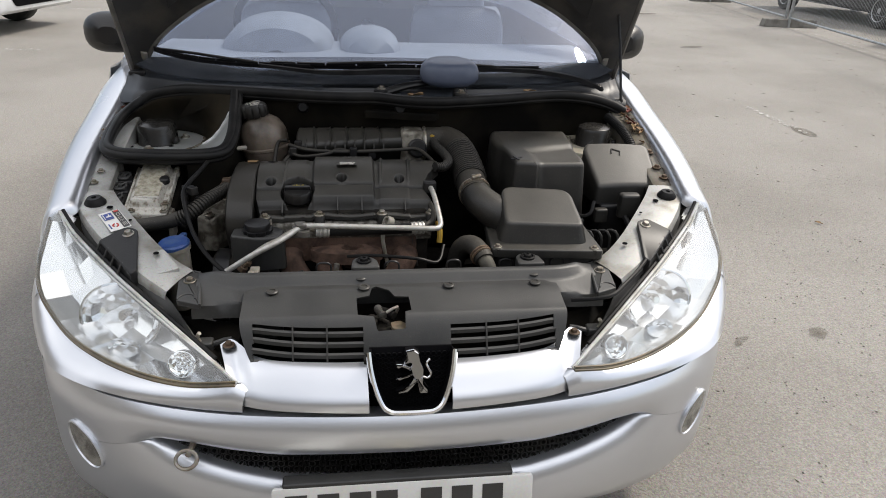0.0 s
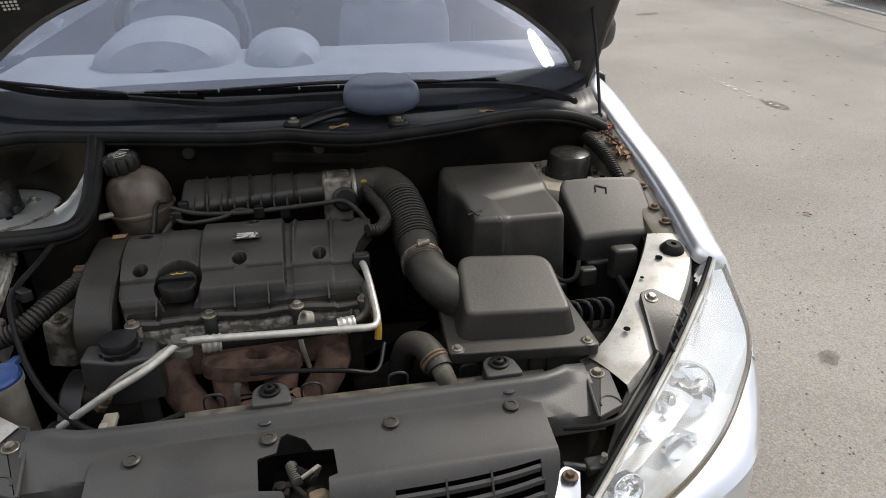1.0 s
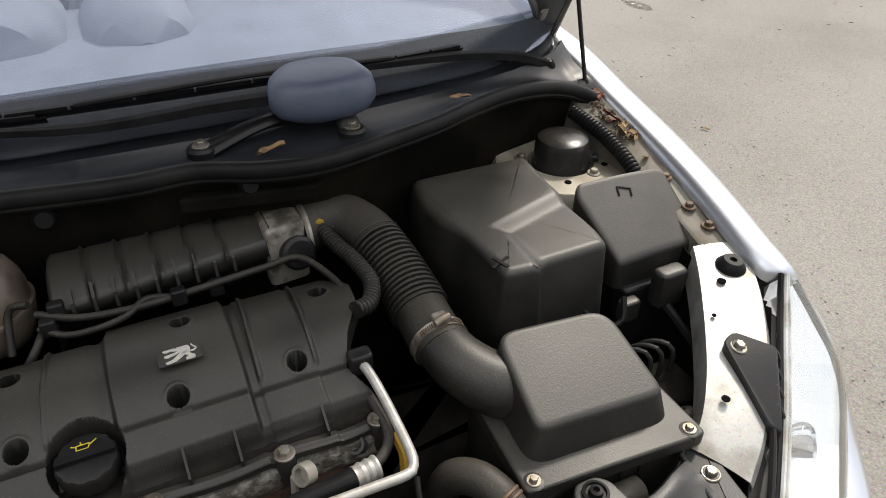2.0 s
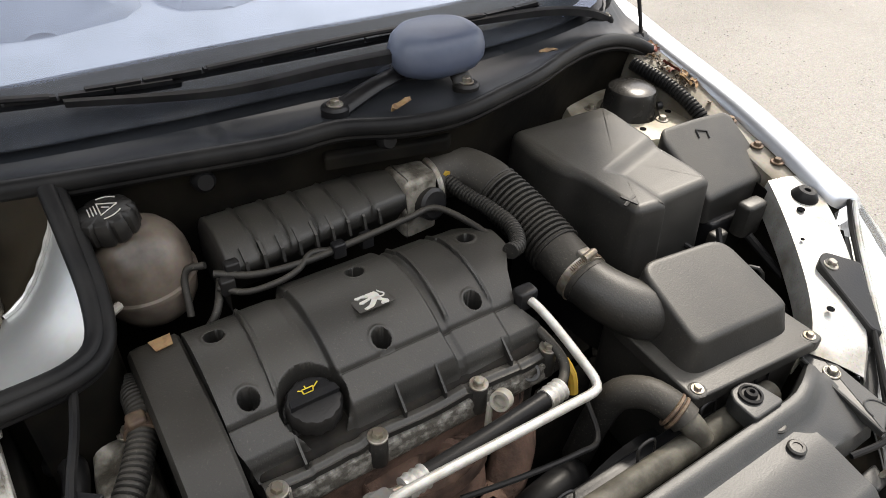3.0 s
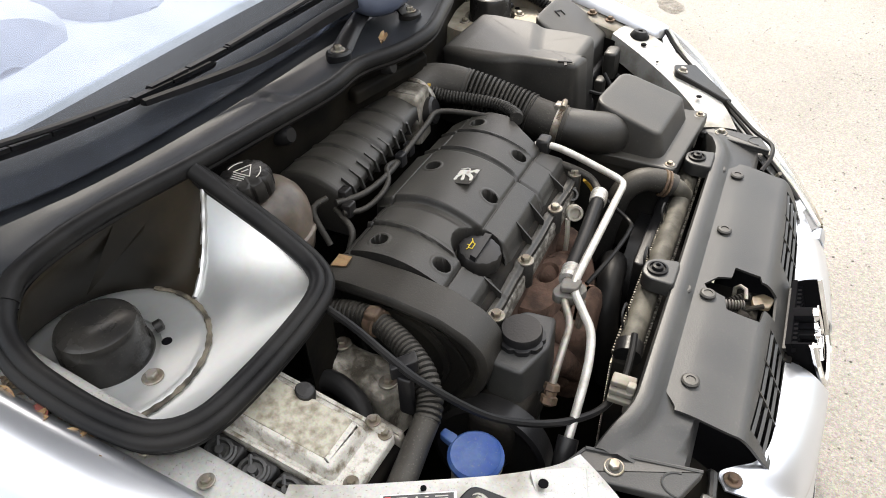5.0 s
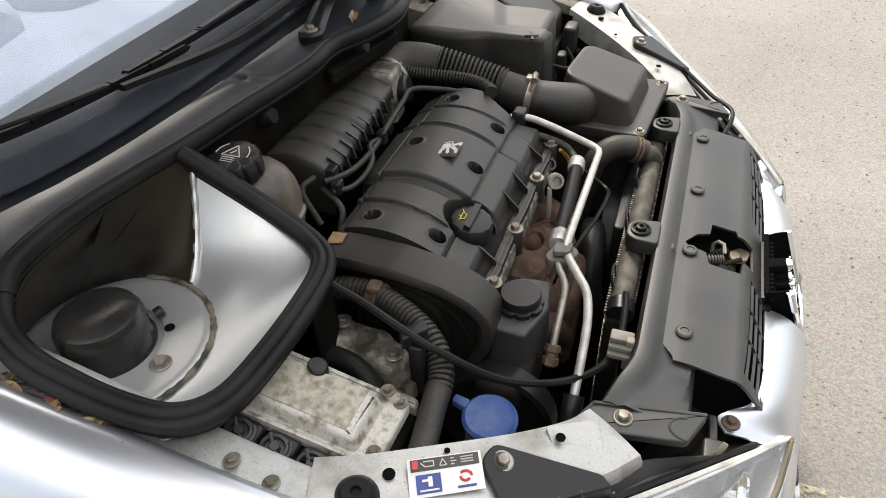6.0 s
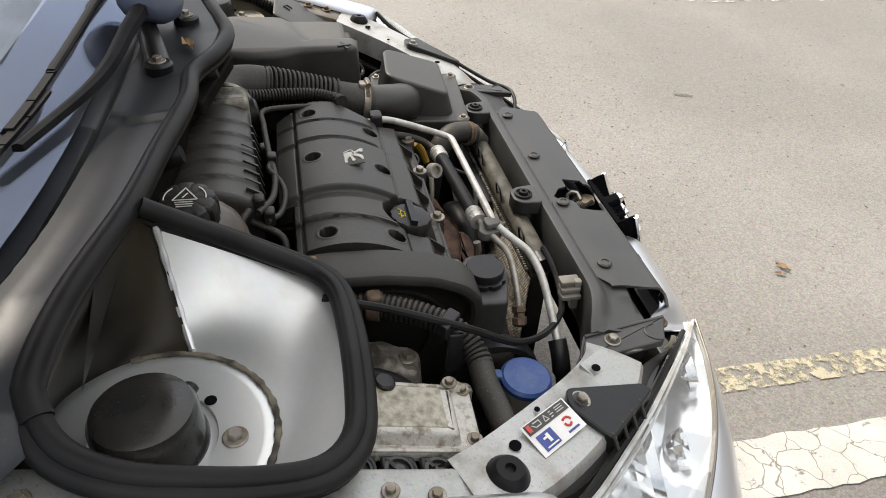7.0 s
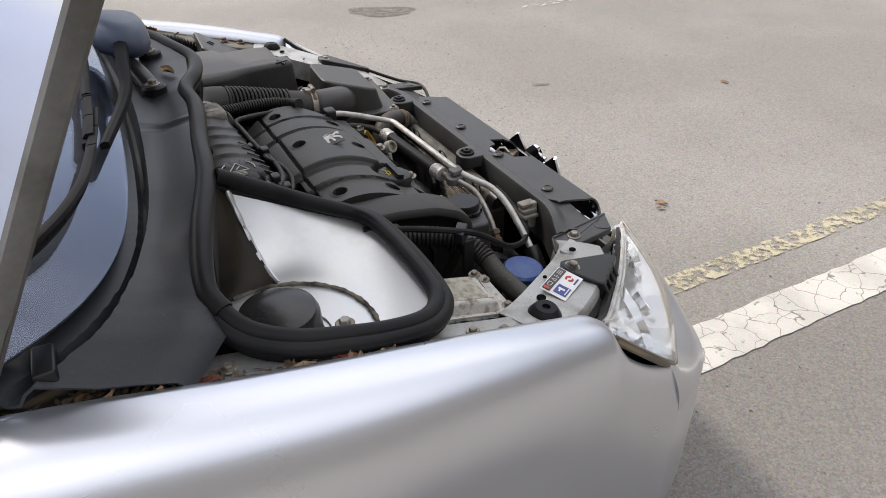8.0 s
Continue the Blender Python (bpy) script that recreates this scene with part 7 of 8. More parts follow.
for i in range(9):
    x = -0.226 + i * 0.026
    bm = bmesh.new()
    rings(bm, [[(x + d, 1.836 + 0.07 * (x + 0.25), 0.836), (x + d, 1.842 + 0.07 * (x + 0.25), 0.856), (x + d, 1.862 + 0.07 * (x + 0.25), 0.868), (x + d, 1.868 + 0.07 * (x + 0.25), 0.83)] for d in (-0.0020, 0.0020)])
    part("rib", bm, PLASTIC, intake)
throttle = thing("throttle_body", "dusty grey metal throttle body", "throttle body", (0.07, 1.90, 0.84))
bm = bmesh.new()
molded(bm, [(0.030, 1.862), (0.092, 1.868), (0.092, 1.935), (0.030, 1.945)], 0.785, 0.882, 0.012, 0.01)
part("housing", bm, CAST, throttle)
bm = bmesh.new()
lathe(bm, [(0.026, 0), (0.026, 0.016), (0.021, 0.020), (0.002, 0.020)], at((0.072, 1.868, 0.835), (0.15, -1, 0.25)), 20)
part("motor", bm, PLASTIC_DARK, throttle)
bm = bmesh.new()
tube(bm, [(0.096 + 0.0, 1.905 + 0.043 * math.cos(a), 0.838 + 0.043 * math.sin(a)) for a in (k * 0.35 for k in range(19))], 0.005, 6, 0.008)
part("clamp", bm, STEEL, throttle)

hose = thing("intake_hose", "black ribbed rubber intake hose with a steel clamp", "hose", (0.18, 1.77, 0.80))
bm = bmesh.new()
tube(bm, [(0.085, 1.905, 0.838), (0.120, 1.918, 0.843), (0.160, 1.905, 0.844), (0.183, 1.868, 0.838), (0.190, 1.835, 0.830)], 0.041, 20, 0.01)
part("elbow", bm, HOSE, hose)
bm = bmesh.new()
tube(bm, [(0.188, 1.845, 0.832), (0.195, 1.80, 0.820), (0.200, 1.75, 0.806), (0.201, 1.705, 0.795)], 0.0435, 24, ripple=(0.0090, 0.0085))
part("bellows", bm, HOSE, hose, "ribbed bellows")
bm = bmesh.new()
tube(bm, [(0.201, 1.712, 0.797), (0.201, 1.67, 0.788), (0.203, 1.632, 0.782)], 0.039, 20, 0.01)
part("sleeve", bm, HOSE, hose)
bm = bmesh.new()
band = at((0.2022, 1.648, 0.7845), (-0.02, 1, 0.16))
lathe(bm, [(0.0395, -0.007), (0.0415, -0.0065), (0.0408, -0.004), (0.0408, 0.004), (0.0415, 0.0065), (0.0395, 0.007)], band, 40)
clamp = part("clamp", bm, STEEL, hose, "worm-drive steel hose clamp")
for k in range(22):
    a = math.pi * (0.25 + 0.5 * k / 21)
    bm = bmesh.new()
    rings(bm, [[band @ Vector((rr * math.cos(a + da), rr * math.sin(a + da), z)) for da, z in ((-0.02, -0.0035), (0.02, -0.0035), (0.02, 0.0035), (-0.02, 0.0035))] for rr in (0.0405, 0.0418)])
    part("slot", bm, RUSTBOLT, clamp)
bm = bmesh.new()
lathe(bm, [(0.006, -0.011), (0.006, 0.009), (0.0045, 0.012)], at(band @ Vector((0.0, 0.046, 0.0)), (1, 0.1, 0.2)), 10)
block(bm, (0.192, 1.638, 0.822), (0.214, 1.658, 0.831), 0.003)
part("clamp_screw", bm, STEEL, hose)

airbox = thing("air_filter_housing", "dusty black plastic air filter housing", "air filter housing", (0.34, 1.52, 0.66))
bm = bmesh.new()
lid_top = lambda x, y: 0.821 - 0.31 * (1.592 - y)
molded(bm, [(0.228, 1.450), (0.440, 1.434), (0.436, 1.592), (0.244, 1.610)], 0.733, lid_top, [0.032, 0.034, 0.046, 0.046], 0.007, 0.012, 8)
part("housing_lid", bm, PLASTIC, airbox)
bm = bmesh.new()
tube(bm, [(0.203, 1.640, 0.783), (0.212, 1.605, 0.777), (0.236, 1.570, 0.766), (0.270, 1.552, 0.754)], lambda t: 0.038 + 0.006 * t, 20, 0.01)
part("inlet_neck", bm, PLASTIC, airbox)
bm = bmesh.new()
molded(bm, [(0.205, 1.420), (0.462, 1.397), (0.462, 1.605), (0.222, 1.628)], 0.714, 0.734, 0.012, 0.004)
molded(bm, [(0.215, 1.432), (0.452, 1.410), (0.452, 1.595), (0.230, 1.618)], 0.52, 0.716, 0.02, 0.004)
tray = part("housing_base", bm, PLASTIC, airbox)
bolts(tray, BOLT_SMALL, [(0.444, 1.412, 0.734), (0.222, 1.432, 0.734), (0.450, 1.592, 0.734)])
for x, y in ((0.444, 1.412), (0.222, 1.432)):
    bm = bmesh.new()
    lathe(bm, [(0.014, -0.012), (0.014, 0.0), (0.012, 0.001)], at((x, y, 0.7335)), 12)
    part("lug", bm, PLASTIC, tray)

battery = thing("battery_box", "dusty black plastic battery cover with a plus mark", "battery box", (0.40, 1.78, 0.66))
bm = bmesh.new()
bat_poly = [(0.292, 1.640), (0.362, 1.632), (0.372, 1.652), (0.494, 1.652), (0.504, 1.700), (0.506, 1.835), (0.522, 1.950), (0.283, 1.956), (0.266, 1.862), (0.272, 1.800), (0.284, 1.768)]


def bat_top(x, y):
    """A nearly flat lid with a lower shelf towards its far front, bounded by a curved step."""
    shelf = ease(x + 0.9 * max(0.0, y - 1.735), 0.346, 0.374) * (1 - ease(y - 0.30 * (x - 0.36), 1.738, 1.772))
    return 0.868 - 0.011 * shelf - 0.03 * max(0, 1.70 - y) - 0.25 * max(0, 0.302 - x) - 0.10 * max(0, y - 1.90)


molded(bm, bat_poly, 0.70, bat_top, [0.02, 0.012, 0.010, 0.020, 0.03, 0.03, 0.03, 0.03, 0.03, 0.03, 0.03], 0.012, 0.010, 5)
box = part("battery_cover", bm, LIDPLASTIC, battery)
bm = bmesh.new()
for a, b in (((0.304, 1.689), (0.313, 1.662)), ((0.324, 1.681), (0.294, 1.670))):
    a, b = Vector(a), Vector(b)
    w = (b - a).normalized().orthogonal() * 0.0026
    rings(bm, [[(p.x, p.y, bat_top(p.x, p.y) + z) for p in (a + w, b + w, b - w, a - w)] for z in (-0.001, 0.0012)])
part("plus_mark", bm, PLASTIC_DARK, box)
bm = bmesh.new()
block(bm, (0.285, 1.65, 0.52), (0.505, 1.90, 0.705), 0.01)
part("battery_tray", bm, PLASTIC_DARK, battery)
fuse = thing("fuse_box", "black plastic fuse box with a sloping lid", "fuse box", (0.62, 1.74, 0.68))
fz = lambda x, y: 0.861 + (y - 1.806) * 0.60 + 0.02 * (x - 0.70) + 0.003 * math.sin((x - 0.54) * 20)
bm = bmesh.new()
molded(bm, [(0.535, 1.682), (0.700, 1.680), (0.712, 1.700), (0.712, 1.800), (0.700, 1.812), (0.535, 1.820), (0.522, 1.80)], 0.735, fz, 0.012, 0.008, 0.002)
fl = part("fuse_lid", bm, LIDPLASTIC, fuse)
bm = bmesh.new()
for a, b in (((0.598, 1.778), (0.602, 1.792)), ((0.602, 1.792), (0.624, 1.784)), ((0.624, 1.784), (0.620, 1.772))):
    tube(bm, [(*a, fz(*a) + 0.001), (*b, fz(*b) + 0.001)], 0.0018, 6, 0.006)
part("raised_mark", bm, PLASTIC_DARK, fl)
bm = bmesh.new()
block(bm, (0.545, 1.668, 0.58), (0.69, 1.79, 0.738), 0.008)
part("fuse_base", bm, PLASTIC_DARK, fuse)
bm = bmesh.new()
block(bm, (0.585, 1.632, 0.715), (0.640, 1.664, 0.778), 0.008)
block(bm, (0.525, 1.642, 0.700), (0.56, 1.664, 0.735), 0.005)
part("fuse_clip", bm, PLASTIC, fuse)

# hydraulic unit and pipes in the far corner
absu = thing("brake_hydraulic_unit", "dark brake hydraulic unit with bent steel pipes", "hydraulic unit", (0.53, 1.54, 0.58))
bm = bmesh.new()
block(bm, (0.485, 1.50, 0.55), (0.585, 1.585, 0.655), 0.006)
part("unit_body", bm, BLOCK, absu)
for k in range(4):
    x = 0.495 + k * 0.022
    bm = bmesh.new()
    tube(bm, [(x, 1.56, 0.650), (x, 1.56, 0.690), (x - 0.008, 1.572, 0.706), (x - 0.022, 1.60, 0.690), (x - 0.028, 1.63, 0.64)], 0.0038, 8)
    part("steel_pipe", bm, PLASTIC_GREY, absu)
loom = thing("wiring_loom", "bundle of black cables below the fuse box", "cable", (0.53, 1.62, 0.70))
bm = bmesh.new()
tube(bm, [(0.455, 1.66, 0.74), (0.475, 1.625, 0.728), (0.50, 1.618, 0.735), (0.515, 1.64, 0.76)], 0.005, 8)
part("cable", bm, RUBBER, loom)
bm = bmesh.new()
tube(bm, [(0.60, 1.63, 0.72), (0.61, 1.58, 0.69), (0.60, 1.52, 0.67), (0.56, 1.45, 0.64)], 0.008, 8)
part("cable", bm, RUBBER, loom)
bm = bmesh.new()
tube(bm, [(0.465, 1.44, 0.66), (0.49, 1.455, 0.68), (0.515, 1.47, 0.672), (0.52, 1.50, 0.63)], 0.010, 8, ripple=(0.008, 0.002))
part("cable", bm, HOSE, loom)
sleeve = thing("wing_conduit", "black ribbed conduit along the wing", "conduit", (0.68, 1.88, 0.85))
bm = bmesh.new()
tube(bm, [(0.668, 2.02, 0.885), (0.682, 1.93, 0.868), (0.684, 1.85, 0.842), (0.682, 1.79, 0.80)], 0.014, 12, ripple=(0.008, 0.003))
part("conduit", bm, RUBBER, sleeve)

# ---- small hoses over the engine ----
breather = thing("breather_hose", "ribbed black breather hose with an ochre collar", "hose", (0.12, 1.80, 0.83))
bm = bmesh.new()
tube(bm, [(0.117, 1.889, 0.852), (0.128, 1.85, 0.843), (0.142, 1.80, 0.838), (0.146, 1.75, 0.834), (0.128, 1.712, 0.832), (0.104, 1.700, 0.836)], 0.0125, 12, ripple=(0.006, 0.0022))
part("ribbed_tube", bm, HOSE, breather)
bm = bmesh.new()
lathe(bm, [(0.0165, -0.006), (0.0165, 0.006), (0.013, 0.008)], at((0.116, 1.892, 0.853), (0.1, -0.7, -0.2)), 16)
part("collar", bm, OCHRE, breather, "ochre collar")
fuel = thing("fuel_pipe", "thin black fuel pipe along the engine cover", "pipe", (-0.06, 1.84, 0.83))
for pts, r in (([(0.110, 1.735, 0.826), (0.100, 1.79, 0.832), (0.070, 1.842, 0.840), (0.02, 1.842, 0.838), (-0.08, 1.834, 0.836), (-0.15, 1.826, 0.838), (-0.22, 1.83, 0.842), (-0.27, 1.85, 0.85)], 0.0052),
               ([(-0.27, 1.838, 0.835), (-0.24, 1.820, 0.828), (-0.20, 1.812, 0.832), (-0.165, 1.818, 0.836), (-0.14, 1.834, 0.842), (-0.10, 1.832, 0.835)], 0.0045),
               ([(-0.275, 1.86, 0.86), (-0.30, 1.87, 0.85), (-0.31, 1.84, 0.80)], 0.005), ([(-0.26, 1.86, 0.83), (-0.28, 1.82, 0.815), (-0.30, 1.815, 0.79)], 0.0055)):
    bm = bmesh.new()
    tube(bm, pts, r, 10, 0.008)
    part("tube", bm, HOSE, fuel)
for x, y, z in ((-0.245, 1.848, 0.852), (-0.258, 1.835, 0.838), (-0.10, 1.83, 0.838), (-0.05, 1.842, 0.828)):
    bm = bmesh.new()
    block(bm, (x - 0.010, y - 0.008, z - 0.012), (x + 0.010, y + 0.008, z + 0.010), 0.003)
    part("clip", bm, PLASTIC_DARK, fuel)

# air conditioning pipe, bare aluminium, and its black hose
acp = thing("air_conditioning_pipe", "bare aluminium air conditioning pipe across the engine", "pipe", (-0.06, 1.49, 0.76))
bm = bmesh.new()
tube(bm, [(0.080, 1.655, 0.805), (0.088, 1.625, 0.805), (0.094, 1.585, 0.792), (0.099, 1.520, 0.766), (0.097, 1.500, 0.759), (0.086, 1.490, 0.757), (0.04, 1.489, 0.759), (-0.08, 1.489, 0.764), (-0.195, 1.489, 0.769), (-0.222, 1.486, 0.766), (-0.250, 1.464, 0.755), (-0.277, 1.444, 0.746), (-0.315, 1.434, 0.730), (-0.358, 1.431, 0.704), (-0.408, 1.430, 0.671)], 0.0064, 12, 0.008)
part("bare_pipe", bm, ALU, acp)
bm = bmesh.new()
tube(bm, [(-0.404, 1.430, 0.674), (-0.425, 1.429, 0.655), (-0.455, 1.428, 0.61)], lambda t: 0.014 if t < 0.6 else 0.010, 12, 0.008)
part("lower_union", bm, PLASTIC_DARK, acp)
bm = bmesh.new()
tube(bm, [(0.075, 1.64, 0.775), (0.085, 1.60, 0.772), (0.088, 1.555, 0.758), (0.075, 1.535, 0.750), (0.055, 1.524, 0.746)], 0.007, 10, 0.008)
part("short_pipe", bm, HOSE, acp)
bm = bmesh.new()
tube(bm, [(0.050, 1.522, 0.745), (-0.06, 1.513, 0.746), (-0.172, 1.506, 0.748)], 0.0125, 14, 0.01)
part("black_hose", bm, RUBBER, acp, "thick black rubber hose")
for a, b in (((0.062, 1.524, 0.745), (0.030, 1.520, 0.745)), ((-0.158, 1.507, 0.748), (-0.190, 1.504, 0.749))):
    bm = bmesh.new()
    a, b = Vector(a), Vector(b)
    n = (b - a).length
    lathe(bm, [(0.011, 0), (0.0145, 0.001), (0.0155, n * 0.12), (0.0135, n * 0.24), (0.0155, n * 0.40), (0.0135, n * 0.54), (0.0155, n * 0.70), (0.0135, n * 0.84), (0.0145, n * 0.97), (0.010, n)], at(a, b - a), 18)
    part("crimp", bm, ALU, acp, "crimped aluminium ferrule")
bm = bmesh.new()
tube(bm, [(-0.190, 1.504, 0.752), (-0.222, 1.502, 0.757), (-0.248, 1.489, 0.752), (-0.270, 1.476, 0.742), (-0.300, 1.474, 0.728), (-0.330, 1.474, 0.706), (-0.352, 1.474, 0.680)], 0.0056, 10, 0.008)
part("lower_pipe", bm, STEEL, acp)
bm = bmesh.new()
lathe(bm, [(0.006, 0), (0.011, 0.002), (0.012, 0.010), (0.009, 0.012), (0.009, 0.018), (0.012, 0.020), (0.012, 0.030), (0.006, 0.034)], at((-0.340, 1.474, 0.694), (-0.5, 0, -0.7)), 6)
part("union_nut", bm, RUSTBOLT, acp, "brown steel union nut")
bm = bmesh.new()
molded(bm, [(-0.243, 1.508), (-0.232, 1.516), (-0.204, 1.508), (-0.200, 1.476), (-0.212, 1.468), (-0.236, 1.478)], 0.748, 0.762, 0.006, 0.002)
molded(bm, [(-0.236, 1.504), (-0.212, 1.506), (-0.206, 1.478), (-0.230, 1.480)], 0.766, 0.774, 0.006, 0.002)
part("pipe_clamp", bm, BONEDGE, acp, "grimy metal pipe clamp")
bm = bmesh.new()
block(bm, (0.070, 1.628, 0.792), (0.102, 1.652, 0.820), 0.005)
part("pipe_clamp", bm, PLASTIC_DARK, acp)
bm = bmesh.new()
tube(bm, [(0.098, 1.56, 0.745), (0.103, 1.545, 0.725), (0.101, 1.535, 0.70)], 0.007, 8)
tagged(part("cable_sheath", bm, OCHRE), "short yellow cable sheath near the pipe", "cable")
wire = thing("sensor_wire", "thin black sensor wire over the manifold", "wire", (0.0, 1.47, 0.70))
bm = bmesh.new()
tube(bm, [(0.11, 1.52, 0.70), (0.09, 1.47, 0.68), (0.04, 1.46, 0.695), (-0.05, 1.47, 0.70), (-0.12, 1.49, 0.69)], 0.004, 8)
part("wire", bm, RUBBER, wire)

# ---- radiator ----
rad = thing("radiator", "aluminium radiator with a dusty plastic header tank", "radiator", (0.0, 1.40, 0.50))
bm = bmesh.new()
tube(bm, [(-0.215, 1.396, 0.677), (-0.05, 1.397, 0.678), (0.10, 1.397, 0.678), (0.30, 1.398, 0.676), (0.37, 1.400, 0.672)], 0.0185, 14, 0.02)
part("header_tank", bm, HEADER, rad, "dusty grey header tank")
bm = bmesh.new()
block(bm, (-0.24, 1.384, 0.28), (0.38, 1.414, 0.664), 0.004)
part("core", bm, BLOCK, rad, "finned dark radiator core")
teeth = bmesh.new()
block(teeth, (0, 0, 0), (0.0036, 0.005, 0.007), 0.0008)
tooth = finish(teeth, "tooth", CAST)
for i in range(88):
    for y in (1.375, 1.415):
        share("crimp_tab", tooth, Matrix.Translation((-0.22 + i * 0.0067, y, 0.657)), rad)
fins = bmesh.new()
block(fins, (-0.235, 0, 0), (0.375, 0.003, 0.0025), 0.0005)
fin = finish(fins, "fin", STEEL)
for i in range(60):
    share("fin", fin, Matrix.Translation((0, 1.4145, 0.32 + i * 0.0056)), rad)
for x in (-0.17, -0.02, 0.12, 0.24, 0.36):
    bm = bmesh.new()
    tube(bm, [(x - 0.014, 1.412, 0.672), (x - 0.014, 1.418, 0.706), (x + 0.014, 1.418, 0.706), (x + 0.014, 1.412, 0.672)], 0.0024, 6, 0.006, squash=0.6)
    part("hook", bm, PLASTIC_DARK, rad)
bm = bmesh.new()
tube(bm, [(-0.21, 1.396, 0.677), (-0.235, 1.394, 0.674)], 0.021, 14, 0.008)
part("end_cap", bm, PLASTIC_DARK, rad)
bm = bmesh.new()
tube(bm, [(0.202, 1.392, 0.684), (0.194, 1.408, 0.705), (0.188, 1.422, 0.712)], 0.017, 14, 0.006)
part("outlet", bm, HEADER, rad)
toph = thing("radiator_hose", "dusty black top radiator hose with a rusty clip", "hose", (0.15, 1.48, 0.70))
bm = bmesh.new()
tube(bm, [(0.190, 1.415, 0.709), (0.183, 1.440, 0.719), (0.168, 1.472, 0.722), (0.148, 1.500, 0.700), (0.136, 1.514, 0.64), (0.128, 1.525, 0.55)], 0.0225, 16, 0.01)
part("hose_body", bm, HOSE, toph)
bm = bmesh.new()
c, ax_d = Vector((0.185, 1.428, 0.714)), Vector((-0.35, 0.9, 0.32)).normalized()
m = at(c, ax_d)
tube(bm, [m @ Vector((0.0235 * math.cos(a), 0.0235 * math.sin(a), 0.0)) for a in (k * 0.35 for k in range(19))], 0.003, 6, 0.006)
tube(bm, [m @ Vector((0.0235 * math.cos(a), 0.0235 * math.sin(a), 0.007)) for a in (k * 0.35 for k in range(19))], 0.003, 6, 0.006)
part("hose_clip", bm, RUSTBOLT, toph, "rusty spring clip")
bm = bmesh.new()
tube(bm, [(-0.06, 1.44, 0.42), (-0.06, 1.46, 0.55), (-0.02, 1.47, 0.60), (0.06, 1.48, 0.60), (0.10, 1.50, 0.55)], 0.024, 14, 0.015)
tagged(part("lower_hose", bm, RUBBER), "thick black coolant hose behind the radiator", "hose")
fan = thing("cooling_fan_shroud", "black plastic radiator fan shroud", "fan shroud", (0.12, 1.44, 0.48))
bm = bmesh.new()
molded(bm, [(0.0, 1.418), (0.36, 1.418), (0.36, 1.44), (0.0, 1.44)], 0.30, 0.66, 0.01, 0.004)
lathe(bm, [(0.14, -0.01), (0.14, 0.03), (0.13, 0.03), (0.13, 0.0), (0.05, 0.0), (0.045, 0.035), (0.01, 0.04)], at((0.18, 1.44, 0.48), (0, 1, 0)), 36)
part("shroud", bm, PLASTIC_DARK, fan)

duct_clip = thing("ribbed_duct_clip", "dusty grey ribbed plastic clip behind the slam panel", "clip", (-0.325, 1.385, 0.69))
for j in range(3):
    bm = bmesh.new()
    block(bm, (-0.336 + 0.006 * j, 1.3675, 0.688 + 0.010 * j), (-0.312 + 0.004 * j, 1.400, 0.695 + 0.010 * j), 0.002)
    part("fin", bm, DIRTYPAINT, duct_clip)
bm = bmesh.new()
block(bm, (-0.326, 1.366, 0.660), (-0.314, 1.378, 0.716), 0.002)
part("stem", bm, DIRTYPAINT, duct_clip)

# ---- nearside corner: coolant tank, control unit, washer bottle ----
tank = thing("coolant_tank", "stained brown coolant expansion tank with a black cap", "coolant tank", (-0.345, 1.915, 0.78))
bm = bmesh.new()
lathe(bm, [(0.030, -0.088), (0.048, -0.076), (0.058, -0.058), (0.062, -0.040), (0.062, -0.030), (0.067, -0.028), (0.067, -0.023), (0.063, -0.021), (0.0645, -0.005), (0.063, 0.012), (0.057, 0.030), (0.046, 0.045), (0.033, 0.054), (0.026, 0.058)], at((-0.342, 1.921, 0.853), (-0.10, 0.02, 1)), 40)
lathe(bm, [(0.026, -0.02), (0.026, 0.014)], at((-0.360, 1.923, 0.900), (-0.12, 0.02, 1)), 24)
part("tank_body", bm, TANK, tank)
bm = bmesh.new()
cm = at((-0.362, 1.923, 0.909), (-0.12, 0.00, 1))
lathe(bm, [(0.034, 0.0), (0.037, 0.004), (0.037, 0.024), (0.034, 0.031), (0.028, 0.034), (0.002, 0.0345)], cm, 60, (10, 0.0045, 0.033))
tcap = part("cap", bm, PLASTIC_DARK, tank, "black ribbed pressure cap with printed symbols")
bm = bmesh.new()
for pts in ([(-0.014, -0.004), (0.014, -0.004), (0.0, 0.018), (-0.014, -0.004)], [(-0.003, 0.0), (0.003, 0.008)], [(-0.011, -0.008), (0.011, -0.008)], [(-0.010, -0.012), (0.010, -0.012)], [(-0.009, -0.016), (0.009, -0.016)]):
    for a, b in zip(pts, pts[1:]):
        tube(bm, [cm @ Vector((*a, 0.035)), cm @ Vector((*b, 0.035))], 0.0008, 5, 0.01)
for sgn in (1, -1):
    tube(bm, [cm @ Vector((sgn * 0.024 * math.cos(a), 0.024 * math.sin(a), 0.035)) for a in (-0.1 + 0.2 * k for k in range(6))], 0.0008, 5, 0.004)
part("cap_print", bm, CREAM, tcap)
bm = bmesh.new()
tube(bm, [(-0.385, 1.865, 0.838), (-0.410, 1.84, 0.842), (-0.425, 1.80, 0.842)], 0.006, 8)
part("vent_spout", bm, NECK, tank)

def lean(bm):
    """The control unit and its plugs rise towards the bulkhead."""
    for v in bm.verts:
        v.co.z += 0.27 * (v.co.y - 1.64)
    return bm


